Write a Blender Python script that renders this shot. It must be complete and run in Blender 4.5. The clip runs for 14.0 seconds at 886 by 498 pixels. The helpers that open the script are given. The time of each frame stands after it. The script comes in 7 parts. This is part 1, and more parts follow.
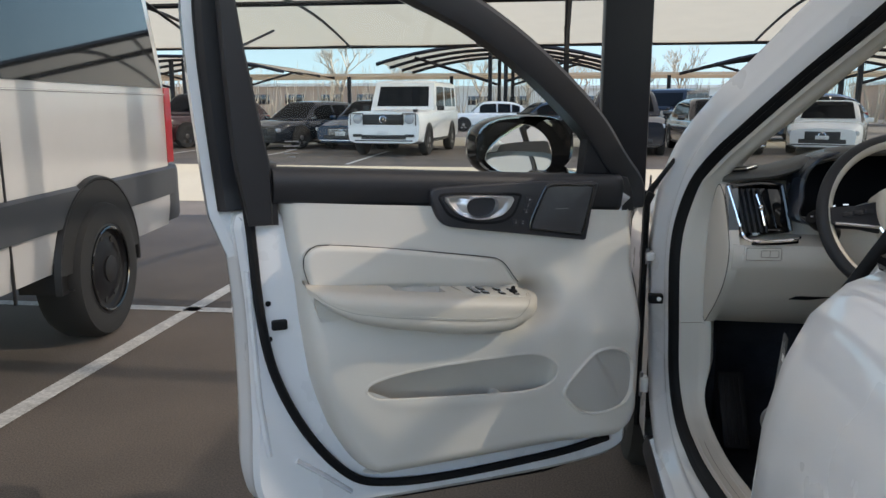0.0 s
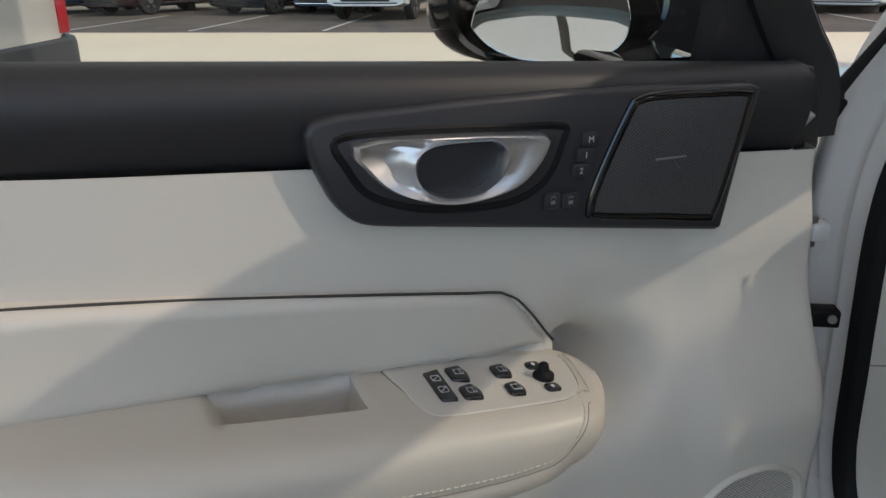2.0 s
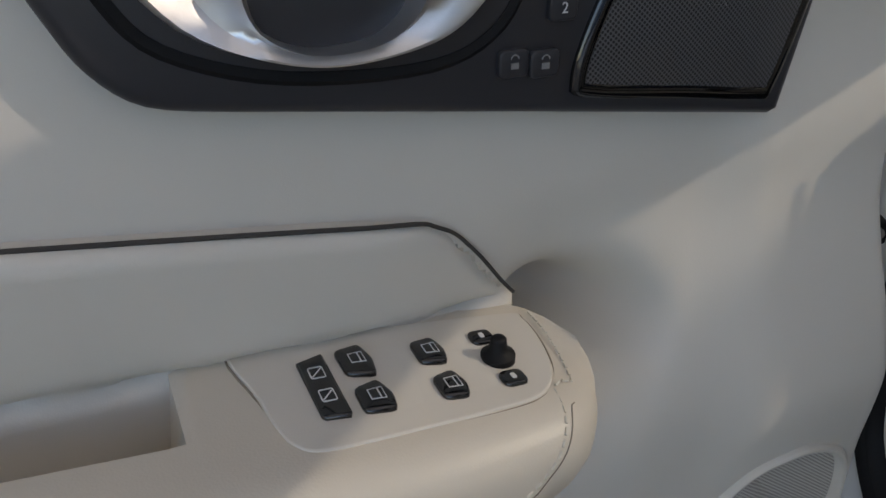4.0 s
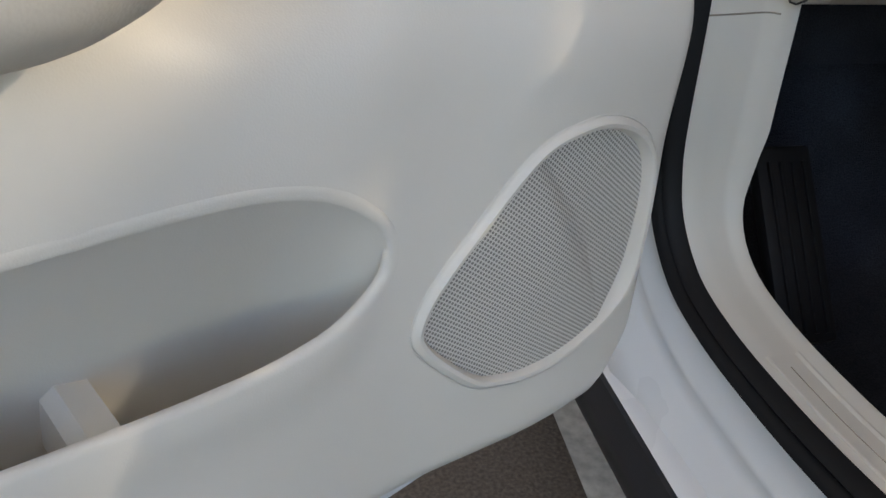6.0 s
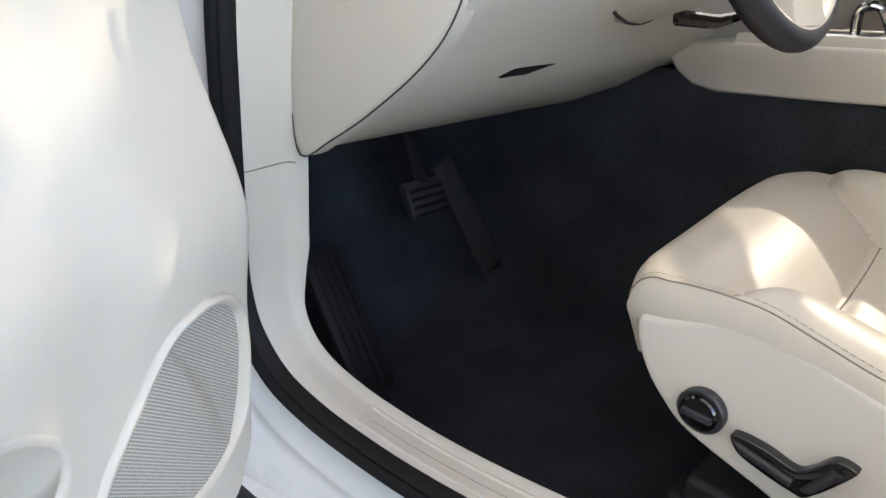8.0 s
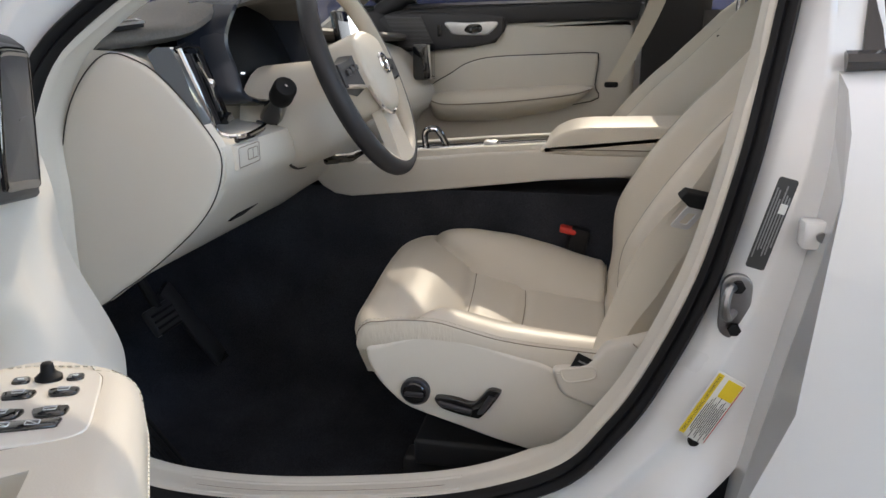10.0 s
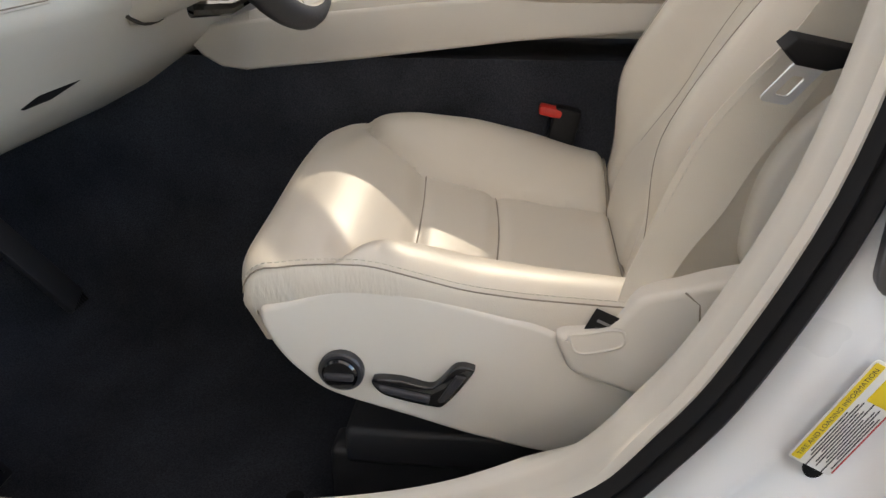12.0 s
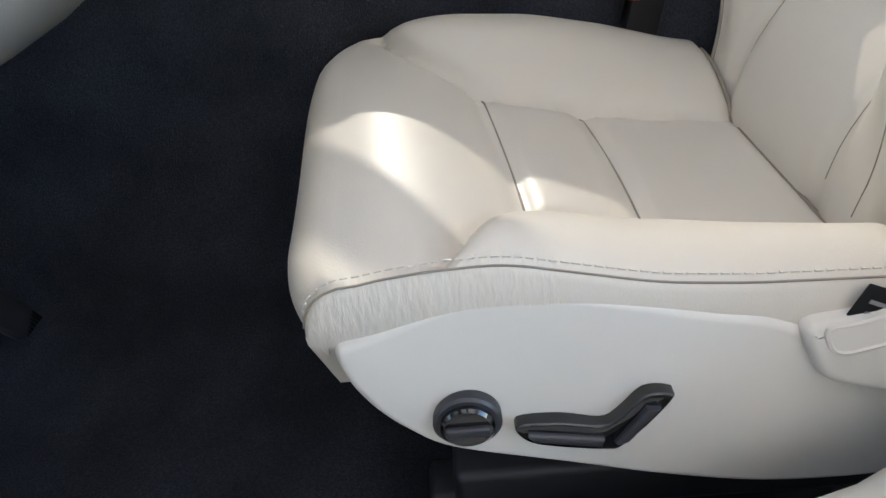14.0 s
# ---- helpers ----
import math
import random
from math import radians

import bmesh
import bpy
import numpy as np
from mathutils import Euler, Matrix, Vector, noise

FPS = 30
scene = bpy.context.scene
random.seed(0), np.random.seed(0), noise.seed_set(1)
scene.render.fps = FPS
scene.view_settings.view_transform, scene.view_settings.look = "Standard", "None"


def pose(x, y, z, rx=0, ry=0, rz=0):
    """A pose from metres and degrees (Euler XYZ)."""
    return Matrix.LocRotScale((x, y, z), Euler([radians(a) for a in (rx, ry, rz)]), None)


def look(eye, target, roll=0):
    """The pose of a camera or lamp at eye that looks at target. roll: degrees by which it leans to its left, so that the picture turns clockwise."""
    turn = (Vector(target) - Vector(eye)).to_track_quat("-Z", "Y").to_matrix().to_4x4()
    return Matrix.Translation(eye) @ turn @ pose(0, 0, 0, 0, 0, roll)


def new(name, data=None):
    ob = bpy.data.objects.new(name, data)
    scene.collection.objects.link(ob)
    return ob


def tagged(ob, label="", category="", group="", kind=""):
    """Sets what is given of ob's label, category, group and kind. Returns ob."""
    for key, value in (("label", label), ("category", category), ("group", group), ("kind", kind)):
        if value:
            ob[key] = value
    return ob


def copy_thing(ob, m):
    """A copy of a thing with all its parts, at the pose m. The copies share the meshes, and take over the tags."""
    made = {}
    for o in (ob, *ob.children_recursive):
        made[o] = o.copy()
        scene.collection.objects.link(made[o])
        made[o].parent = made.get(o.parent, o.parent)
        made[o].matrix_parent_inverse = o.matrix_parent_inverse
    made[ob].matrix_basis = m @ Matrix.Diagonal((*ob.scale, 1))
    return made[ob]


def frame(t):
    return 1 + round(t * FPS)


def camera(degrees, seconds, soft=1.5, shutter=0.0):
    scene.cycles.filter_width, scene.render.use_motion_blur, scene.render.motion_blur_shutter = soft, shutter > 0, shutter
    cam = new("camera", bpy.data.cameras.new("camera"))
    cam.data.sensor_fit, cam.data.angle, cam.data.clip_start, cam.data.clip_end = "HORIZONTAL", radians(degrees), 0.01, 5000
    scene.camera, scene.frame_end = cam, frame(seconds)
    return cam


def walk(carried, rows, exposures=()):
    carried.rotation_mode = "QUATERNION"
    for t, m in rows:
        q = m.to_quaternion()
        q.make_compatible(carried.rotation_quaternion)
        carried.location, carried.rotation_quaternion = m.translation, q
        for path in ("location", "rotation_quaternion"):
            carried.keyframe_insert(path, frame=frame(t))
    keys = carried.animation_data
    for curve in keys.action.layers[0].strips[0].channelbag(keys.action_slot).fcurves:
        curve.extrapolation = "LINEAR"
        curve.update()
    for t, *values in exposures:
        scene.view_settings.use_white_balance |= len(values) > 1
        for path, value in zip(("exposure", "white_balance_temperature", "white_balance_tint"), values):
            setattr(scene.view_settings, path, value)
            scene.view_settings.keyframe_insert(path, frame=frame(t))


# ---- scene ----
cam = camera(60.6, 14.0)
PATH = [
    (0, (-0.244, -2.127, 1.298), (-0.523, -0.182, 0.926), 0.0),
    (0.5, (-0.275, -1.815, 1.281), (-0.553, 0.119, 0.854), -0.0),
    (1, (-0.289, -1.515, 1.261), (-0.56, 0.401, 0.757), -0.1),
    (1.5, (-0.321, -1.239, 1.246), (-0.581, 0.651, 0.646), -0.4),
    (2, (-0.335, -1.004, 1.223), (-0.586, 0.852, 0.521), -0.7),
    (2.2, (-0.337, -0.925, 1.216), (-0.585, 0.909, 0.458), -0.5),
    (4.3, (-0.332, -0.731, 1.093), (-0.405, 1.013, 0.117), -0.1),
    (4.5, (-0.32, -0.728, 1.064), (-0.355, 1.013, 0.08), -0.2),
    (5, (-0.291, -0.711, 0.987), (-0.215, 1.018, -0.015), -0.5),
    (5.5, (-0.285, -0.692, 0.912), (-0.015, 1.018, -0.09), 2.0),
    (6, (-0.267, -0.659, 0.854), (0.133, 1.027, -0.145), 3.2),
    (6.5, (-0.246, -0.637, 0.824), (0.236, 1.028, -0.173), 3.6),
    (7, (-0.25, -0.635, 0.825), (0.435, 0.968, -0.156), 4.7),
    (7.5, (-0.271, -0.658, 0.873), (0.755, 0.805, -0.025), 4.8),
    (8, (-0.357, -0.734, 0.981), (1.047, 0.456, 0.199), 4.9),
    (8.5, (-0.506, -0.802, 1.066), (1.182, 0.077, 0.449), 3.8),
    (9, (-0.66, -0.795, 1.12), (1.183, -0.208, 0.612), 2.3),
    (9.2, (-0.727, -0.79, 1.131), (1.148, -0.285, 0.649), 1.9),
    (10.2, (-0.80, -0.79, 1.120), (1.12, -0.437, 0.556), -0.2),
    (11.3, (-0.613, -0.777, 1.078), (1.264, -0.524, 0.435), -1.4),
    (11.5, (-0.542, -0.769, 1.063), (1.313, -0.519, 0.357), -1.7),
    (12, (-0.371, -0.713, 1.014), (1.441, -0.514, 0.191), -0.3),
    (12.5, (-0.22, -0.68, 0.979), (1.549, -0.537, 0.057), 0.9),
    (13, (-0.148, -0.668, 0.96), (1.595, -0.546, -0.014), 1.0),
    (13.5, (-0.141, -0.663, 0.958), (1.581, -0.55, -0.053), 0.0),
    (14, (-0.109, -0.548, 0.948), (1.599, -0.483, -0.091), -6.0),
]
EXPOSURE = [(0.0, 1.66, 6700, 11), (1.0, 1.66, 6700, 11), (1.5, 1.58, 6700, 11), (2.0, 1.52, 6950, 12), (4.3, 1.42, 6900, 14), (5.0, 1.84, 6900, 14), (5.5, 2.26, 6750, 14), (6.0, 2.44, 7000, 14), (7.0, 2.60, 7400, 14),
            (7.5, 2.76, 7300, 14), (8.0, 3.20, 6950, 13), (8.5, 3.22, 7000, 13), (9.2, 2.98, 6850, 14), (11.3, 2.46, 7150, 14), (12.0, 3.02, 7150, 14), (12.7, 3.18, 7200, 14), (13.0, 3.22, 6850, 13), (14.0, 3.24, 6150, 11)]

walk(cam, [(t, look(eye, target, roll)) for t, eye, target, roll in PATH],
     EXPOSURE)

# ---- world, sun, exposure ----
SUN_AZ, SUN_EL = 90.5, 33.8          # degrees right of the car's nose, and above the horizon
world = bpy.data.worlds.new("sky")
scene.world = world
world.use_nodes = True
wn = world.node_tree
wn.nodes.clear()
sky = wn.nodes.new("ShaderNodeTexSky")
sky.sky_type, sky.sun_disc = "NISHITA", False
sky.sun_elevation, sky.sun_rotation = radians(SUN_EL), radians(SUN_AZ)
sky.air_density, sky.dust_density, sky.ozone_density = 1.0, 0.6, 1.2
bg = wn.nodes.new("ShaderNodeBackground")
bg.inputs["Strength"].default_value = 0.15
wout = wn.nodes.new("ShaderNodeOutputWorld")
wn.links.new(sky.outputs[0], bg.inputs[0])
wn.links.new(bg.outputs[0], wout.inputs[0])
sun_data = bpy.data.lights.new("sun", "SUN")
sun_data.energy, sun_data.angle, sun_data.color = 2.1, radians(0.53), (1.0, 0.955, 0.88)
sun = new("sun", sun_data)
az, el = radians(SUN_AZ), radians(SUN_EL)
SUN_DIR = Vector((math.sin(az) * math.cos(el), math.cos(az) * math.cos(el), math.sin(el)))
sun.matrix_world = look((0, 0, 30), Vector((0, 0, 30)) - SUN_DIR)

# ---- materials ----
def mat(name, color, rough=0.5, metal=0.0, vary=0.06, vary_scale=3.0, grain=0.0, grain_scale=600.0, kind="noise",
        coat=0.0, spec=0.5, bump=0.15, spread=0.0, speck=0.0, speck_scale=300.0):
    m = bpy.data.materials.new(name)
    m.use_nodes = True
    nt = m.node_tree
    b = nt.nodes["Principled BSDF"]
    b.inputs["Roughness"].default_value, b.inputs["Metallic"].default_value = rough, metal
    b.inputs["Specular IOR Level"].default_value = spec
    b.inputs["Coat Weight"].default_value, b.inputs["Coat Roughness"].default_value = coat, 0.04
    co = nt.nodes.new("ShaderNodeTexCoord")
    big = nt.nodes.new("ShaderNodeTexNoise")
    big.inputs["Scale"].default_value, big.inputs["Detail"].default_value = vary_scale, 5
    nt.links.new(co.outputs["Object"], big.inputs["Vector"])
    ramp = nt.nodes.new("ShaderNodeMapRange")
    ramp.inputs["From Min"].default_value, ramp.inputs["From Max"].default_value = 0.25, 0.75
    ramp.inputs["To Min"].default_value, ramp.inputs["To Max"].default_value = 1 - vary, 1 + vary
    nt.links.new(big.outputs["Fac"], ramp.inputs["Value"])
    value = ramp.outputs["Result"]
    if speck:
        sp = nt.nodes.new("ShaderNodeTexNoise")
        sp.inputs["Scale"].default_value, sp.inputs["Detail"].default_value = speck_scale, 2
        nt.links.new(co.outputs["Object"], sp.inputs["Vector"])
        r2 = nt.nodes.new("ShaderNodeMapRange")
        r2.inputs["From Min"].default_value, r2.inputs["From Max"].default_value = 0.3, 0.7
        r2.inputs["To Min"].default_value, r2.inputs["To Max"].default_value = 1 - speck, 1 + speck
        nt.links.new(sp.outputs["Fac"], r2.inputs["Value"])
        mul = nt.nodes.new("ShaderNodeMath")
        mul.operation = "MULTIPLY"
        nt.links.new(value, mul.inputs[0])
        nt.links.new(r2.outputs["Result"], mul.inputs[1])
        value = mul.outputs[0]
    if spread:
        info = nt.nodes.new("ShaderNodeObjectInfo")
        r3 = nt.nodes.new("ShaderNodeMapRange")
        r3.inputs["To Min"].default_value, r3.inputs["To Max"].default_value = 1 - spread, 1 + spread
        nt.links.new(info.outputs["Random"], r3.inputs["Value"])
        mul2 = nt.nodes.new("ShaderNodeMath")
        mul2.operation = "MULTIPLY"
        nt.links.new(value, mul2.inputs[0])
        nt.links.new(r3.outputs["Result"], mul2.inputs[1])
        value = mul2.outputs[0]
    tint = nt.nodes.new("ShaderNodeVectorMath")
    tint.operation = "SCALE"
    tint.inputs[0].default_value = color
    nt.links.new(value, tint.inputs["Scale"])
    nt.links.new(tint.outputs["Vector"], b.inputs["Base Color"])
    rr = nt.nodes.new("ShaderNodeMapRange")
    rr.inputs["To Min"].default_value, rr.inputs["To Max"].default_value = max(rough * 0.85, 0.0), min(rough * 1.15, 1.0)
    nt.links.new(big.outputs["Fac"], rr.inputs["Value"])
    nt.links.new(rr.outputs["Result"], b.inputs["Roughness"])
    if grain:
        if kind == "cells":
            g = nt.nodes.new("ShaderNodeTexVoronoi")
            g.feature = "SMOOTH_F1"
            out = g.outputs["Distance"]
        else:
            g = nt.nodes.new("ShaderNodeTexNoise")
            g.inputs["Detail"].default_value = 3
            out = g.outputs["Fac"]
        g.inputs["Scale"].default_value = grain_scale
        nt.links.new(co.outputs["Object"], g.inputs["Vector"])
        bp = nt.nodes.new("ShaderNodeBump")
        bp.inputs["Strength"].default_value, bp.inputs["Distance"].default_value = bump, grain
        nt.links.new(out, bp.inputs["Height"])
        nt.links.new(bp.outputs["Normal"], b.inputs["Normal"])
    return m


def mesh_mat(name, color, hole, pitch, rough=0.5, size=0.36):
    """A perforated sheet: rows of round dark holes at the given pitch, across local x and z."""
    m = mat(name, color, rough)
    nt = m.node_tree
    b = nt.nodes["Principled BSDF"]
    co = nt.nodes.new("ShaderNodeTexCoord")
    vm = nt.nodes.new("ShaderNodeVectorMath")
    vm.operation = "MULTIPLY_ADD"
    vm.inputs[1].default_value = (1.0, 0.0, 1.0)
    vm.inputs[2].default_value = (0.0, 0.0, 0.0)
    nt.links.new(co.outputs["Object"], vm.inputs[0])
    rot = nt.nodes.new("ShaderNodeVectorRotate")
    rot.rotation_type = "Y_AXIS"
    rot.inputs["Angle"].default_value = radians(38)
    nt.links.new(vm.outputs[0], rot.inputs["Vector"])
    vo = nt.nodes.new("ShaderNodeTexVoronoi")
    vo.inputs["Scale"].default_value, vo.inputs["Randomness"].default_value = 1 / pitch, 0.0
    nt.links.new(rot.outputs[0], vo.inputs["Vector"])
    cut = nt.nodes.new("ShaderNodeMapRange")
    cut.inputs["From Min"].default_value, cut.inputs["From Max"].default_value = size - 0.06, size + 0.06
    nt.links.new(vo.outputs["Distance"], cut.inputs["Value"])
    mix = nt.nodes.new("ShaderNodeMix")
    mix.data_type = "RGBA"
    mix.inputs["A"].default_value, mix.inputs["B"].default_value = (*hole, 1), (*color, 1)
    nt.links.new(cut.outputs["Result"], mix.inputs["Factor"])
    nt.links.new(mix.outputs["Result"], b.inputs["Base Color"])
    return m


def glass_mat(name, tint=(1, 1, 1), rough=0.0):
    m = bpy.data.materials.new(name)
    m.use_nodes = True
    nt = m.node_tree
    nt.nodes.clear()
    out = nt.nodes.new("ShaderNodeOutputMaterial")
    clear, gloss, mix = nt.nodes.new("ShaderNodeBsdfTransparent"), nt.nodes.new("ShaderNodeBsdfGlossy"), nt.nodes.new("ShaderNodeMixShader")
    face, rise, fres = nt.nodes.new("ShaderNodeLayerWeight"), nt.nodes.new("ShaderNodeMath"), nt.nodes.new("ShaderNodeMath")
    face.inputs["Blend"].default_value = 0.5
    rise.operation, fres.operation = "POWER", "MULTIPLY_ADD"
    rise.inputs[1].default_value = 5.0
    fres.inputs[1].default_value, fres.inputs[2].default_value = 0.80, 0.035
    nt.links.new(face.outputs["Facing"], rise.inputs[0])
    nt.links.new(rise.outputs[0], fres.inputs[0])
    clear.inputs["Color"].default_value = (*tint, 1)
    gloss.inputs["Roughness"].default_value = rough
    nt.links.new(fres.outputs[0], mix.inputs[0])
    nt.links.new(clear.outputs[0], mix.inputs[1])
    nt.links.new(gloss.outputs[0], mix.inputs[2])
    nt.links.new(mix.outputs[0], out.inputs[0])
    return m


def glow_mat(name, color, strength):
    m = bpy.data.materials.new(name)
    m.use_nodes = True
    b = m.node_tree.nodes["Principled BSDF"]
    b.inputs["Base Color"].default_value = (0.01, 0.01, 0.01, 1)
    b.inputs["Emission Color"].default_value, b.inputs["Emission Strength"].default_value = (*color, 1), strength
    return m


LEATHER = mat("cream_leather", (0.62, 0.57, 0.49), 0.42, vary=0.03, grain=0.0010, grain_scale=800, kind="cells", bump=0.11)
WRINKLED = mat("creased_cream_leather", (0.62, 0.57, 0.49), 0.42, vary=0.03, grain=0.0035, grain_scale=1.0, bump=0.35)
for _n in WRINKLED.node_tree.nodes:
    if _n.type == "TEX_NOISE" and _n.inputs["Scale"].default_value == 1.0:
        _m = WRINKLED.node_tree.nodes.new("ShaderNodeMapping")
        _m.inputs["Scale"].default_value = (60, 230, 70)
        WRINKLED.node_tree.links.new(_n.inputs["Vector"].links[0].from_socket, _m.inputs["Vector"])
        WRINKLED.node_tree.links.new(_m.outputs["Vector"], _n.inputs["Vector"])
DOORSKIN = mat("pale_door_vinyl", (0.65, 0.615, 0.555), 0.48, vary=0.03, grain=0.0008, grain_scale=1100, kind="cells", bump=0.08)
TRIM = mat("pale_plastic_trim", (0.64, 0.605, 0.545), 0.48, vary=0.03, grain=0.0006, grain_scale=1200, bump=0.15)
DARK = mat("charcoal_soft_plastic", (0.022, 0.022, 0.025), 0.5, vary=0.1, grain=0.0008, grain_scale=900, bump=0.2)
DASHPAD = mat("charcoal_dash_vinyl", (0.105, 0.098, 0.090), 0.62, vary=0.12, grain=0.0008, grain_scale=900, bump=0.2, speck=0.12)
# cowl black, its blue cast being the sky's reflection put into the colour
COWL = mat("satin_black_plastic_sky_sheen", (0.020, 0.025, 0.036), 0.27, vary=0.08, grain=0.0004, grain_scale=1500, bump=0.1)
DARK2 = mat("charcoal_smooth_plastic", (0.03, 0.03, 0.035), 0.38, vary=0.08, grain=0.0004, grain_scale=1500, bump=0.1)
RUBBER = mat("black_rubber_seal", (0.007, 0.007, 0.008), 0.6, spec=0.25, vary=0.15, grain=0.0006, grain_scale=500)
PAINT = mat("white_car_paint", (0.78, 0.79, 0.80), 0.28, vary=0.015, coat=1.0)
CHROME = mat("polished_chrome", (0.80, 0.80, 0.82), 0.10, metal=1.0, vary=0.03)
SATIN = mat("brushed_metal", (0.72, 0.72, 0.73), 0.40, metal=1.0, vary=0.05, grain=0.0003, grain_scale=900)
PIANO = mat("gloss_black", (0.006, 0.006, 0.007), 0.06, vary=0.1, coat=0.6)
CARPET = mat("black_carpet", (0.034, 0.037, 0.046), 0.95, vary=0.5, vary_scale=7, grain=0.004, grain_scale=500, spec=0.1, bump=0.6, speck=0.35, speck_scale=450)
SEAM = mat("dark_seam_thread", (0.05, 0.045, 0.04), 0.8)
FINESEAM = mat("soft_seam_shadow", (0.26, 0.225, 0.18), 0.8)
DARKSCREEN = mat("matt_dark_display", (0.005, 0.006, 0.008), 0.35, spec=0.06)
SMOKED = mat("smoked_gloss_panel", (0.15, 0.165, 0.18), 0.10, coat=1.0)
STITCH = mat("pale_stitching", (0.62, 0.58, 0.50), 0.7)
GRILLE = mesh_mat("pale_speaker_mesh", (0.60, 0.57, 0.52), (0.20, 0.19, 0.17), 0.0026, 0.5, 0.36)
TWEETER = mesh_mat("dark_speaker_mesh", (0.10, 0.10, 0.108), (0.006, 0.006, 0.006), 0.0022, 0.3)
GLASS = glass_mat("clear_glass", (0.90, 0.94, 0.92))
TINTEDPANE = glass_mat("lightly_tinted_glass", (0.50, 0.522, 0.51))
SCREENGLASS = glass_mat("laminated_glass", (0.88, 0.92, 0.90))
MIRROR = mat("mirror_silver", (0.9, 0.91, 0.9), 0.01, metal=1.0, vary=0.0)
PALEMARK = mat("pale_printed_mark", (0.6, 0.6, 0.6), 0.5)
DIMMARK = mat("dim_printed_mark", (0.22, 0.22, 0.22), 0.5)
BELT = mat("pale_belt_webbing", (0.66, 0.61, 0.52), 0.6, vary=0.03, grain=0.0008, grain_scale=900, bump=0.3)
STEEL = mat("bare_steel", (0.32, 0.32, 0.33), 0.32, metal=1.0, vary=0.15, vary_scale=30, grain=0.0005, grain_scale=300)
RED = mat("red_plastic", (0.55, 0.03, 0.02), 0.4)


# ---- mesh helpers ----
def part(name, bm, material, parent=None, label="", smooth=40, shadow=True):
    bmesh.ops.recalc_face_normals(bm, faces=bm.faces)
    me = bpy.data.meshes.new(name)
    bm.to_mesh(me)
    bm.free()
    for p in me.polygons:
        p.use_smooth = smooth > 0
    if smooth:
        me.set_sharp_from_angle(angle=radians(smooth))
    for one in material if isinstance(material, (list, tuple)) else (material,):
        me.materials.append(one)
    ob = new(name, me)
    if parent:
        ob.parent = parent
    if label:
        ob["label"] = label
    ob.visible_shadow = shadow
    return ob


def thing(name, label, category, m=None, group="", kind=""):
    ob = new(name)
    ob.empty_display_size = 0.1
    if m is not None:
        ob.matrix_basis = m
    return tagged(ob, label, category, group, kind)


def spl(pts, n=6, closed=False):
    """A smooth line through the points (Catmull-Rom)."""
    p = [Vector(q) for q in pts]
    k, out = len(p), []
    for i in range(k if closed else k - 1):
        a, b, c, d = (p[(i + j) % k] if closed else p[min(max(i + j, 0), k - 1)] for j in (-1, 0, 1, 2))
        for s in range(n):
            t = s / n
            out.append(0.5 * (2 * b + (c - a) * t + (2 * a - 5 * b + 4 * c - d) * t * t + (3 * b - a - 3 * c + d) * t ** 3))
    if not closed:
        out.append(p[-1])
    return out


def loft(rings, closed=True, cap=True, loop=False, bm=None):
    bm = bm or bmesh.new()
    vs = [[bm.verts.new(q) for q in r] for r in rings]
    n = len(vs[0])
    for i in range(len(vs) if loop else len(vs) - 1):
        a, b = vs[i], vs[(i + 1) % len(vs)]
        for j in range(n if closed else n - 1):
            bm.faces.new((a[j], a[(j + 1) % n], b[(j + 1) % n], b[j]))
    if cap and closed and not loop:
        bm.faces.new(vs[0])
        bm.faces.new(vs[-1])
    return bm


def tube(pts, r, sides=8, closed=False, bm=None, flat=1.0):
    """A round (or flattened) rod along the points; r is one radius or one for each point."""
    p = [Vector(q) for q in pts]
    k = len(p)
    rs = r if isinstance(r, (list, tuple)) else [r] * k
    rings, side = [], None
    for i in range(k):
        a = p[(i - 1) % k] if closed or i else p[i]
        b = p[(i + 1) % k] if closed or i < k - 1 else p[i]
        t = (b - a).normalized()
        if side is None:
            side = t.cross(Vector((0, 0, 1)))
            if side.length < 0.1:
                side = t.cross(Vector((0, 1, 0)))
        side = (side - t * side.dot(t)).normalized()
        up = side.cross(t)
        rings.append([p[i] + rs[i] * (math.cos(2 * math.pi * j / sides) * side + flat * math.sin(2 * math.pi * j / sides) * up) for j in range(sides)])
    return loft(rings, True, not closed, closed, bm)


def ribbon(pts, widths, thick, bm=None):
    """A flat strap along pts; widths: half-width vectors, one for each point."""
    rings, k = [], len(pts)
    for i in range(k):
        t = (Vector(pts[min(i + 1, k - 1)]) - Vector(pts[max(i - 1, 0)])).normalized()
        w = Vector(widths[i])
        nrm = t.cross(w).normalized() * thick / 2
        p = Vector(pts[i])
        rings.append([p - w - nrm, p - w + nrm, p + w + nrm, p + w - nrm])
    return loft(rings, bm=bm)


def box(size, at=(0, 0, 0), bevel=0.0, seg=2, bm=None, rot=None):
    b2 = bmesh.new()
    bmesh.ops.create_cube(b2, size=1)
    bmesh.ops.scale(b2, vec=size, verts=b2.verts)
    if bevel:
        bmesh.ops.bevel(b2, geom=b2.edges[:], offset=bevel, segments=seg, affect="EDGES", profile=0.5)
    if rot is not None:
        bmesh.ops.transform(b2, matrix=rot, verts=b2.verts)
    bmesh.ops.translate(b2, vec=at, verts=b2.verts)
    return join(bm, b2)


def join(bm, b2):
    if bm is None:
        return b2
    me = bpy.data.meshes.new("tmp")
    b2.to_mesh(me)
    b2.free()
    bm.from_mesh(me)
    bpy.data.meshes.remove(me)
    return bm


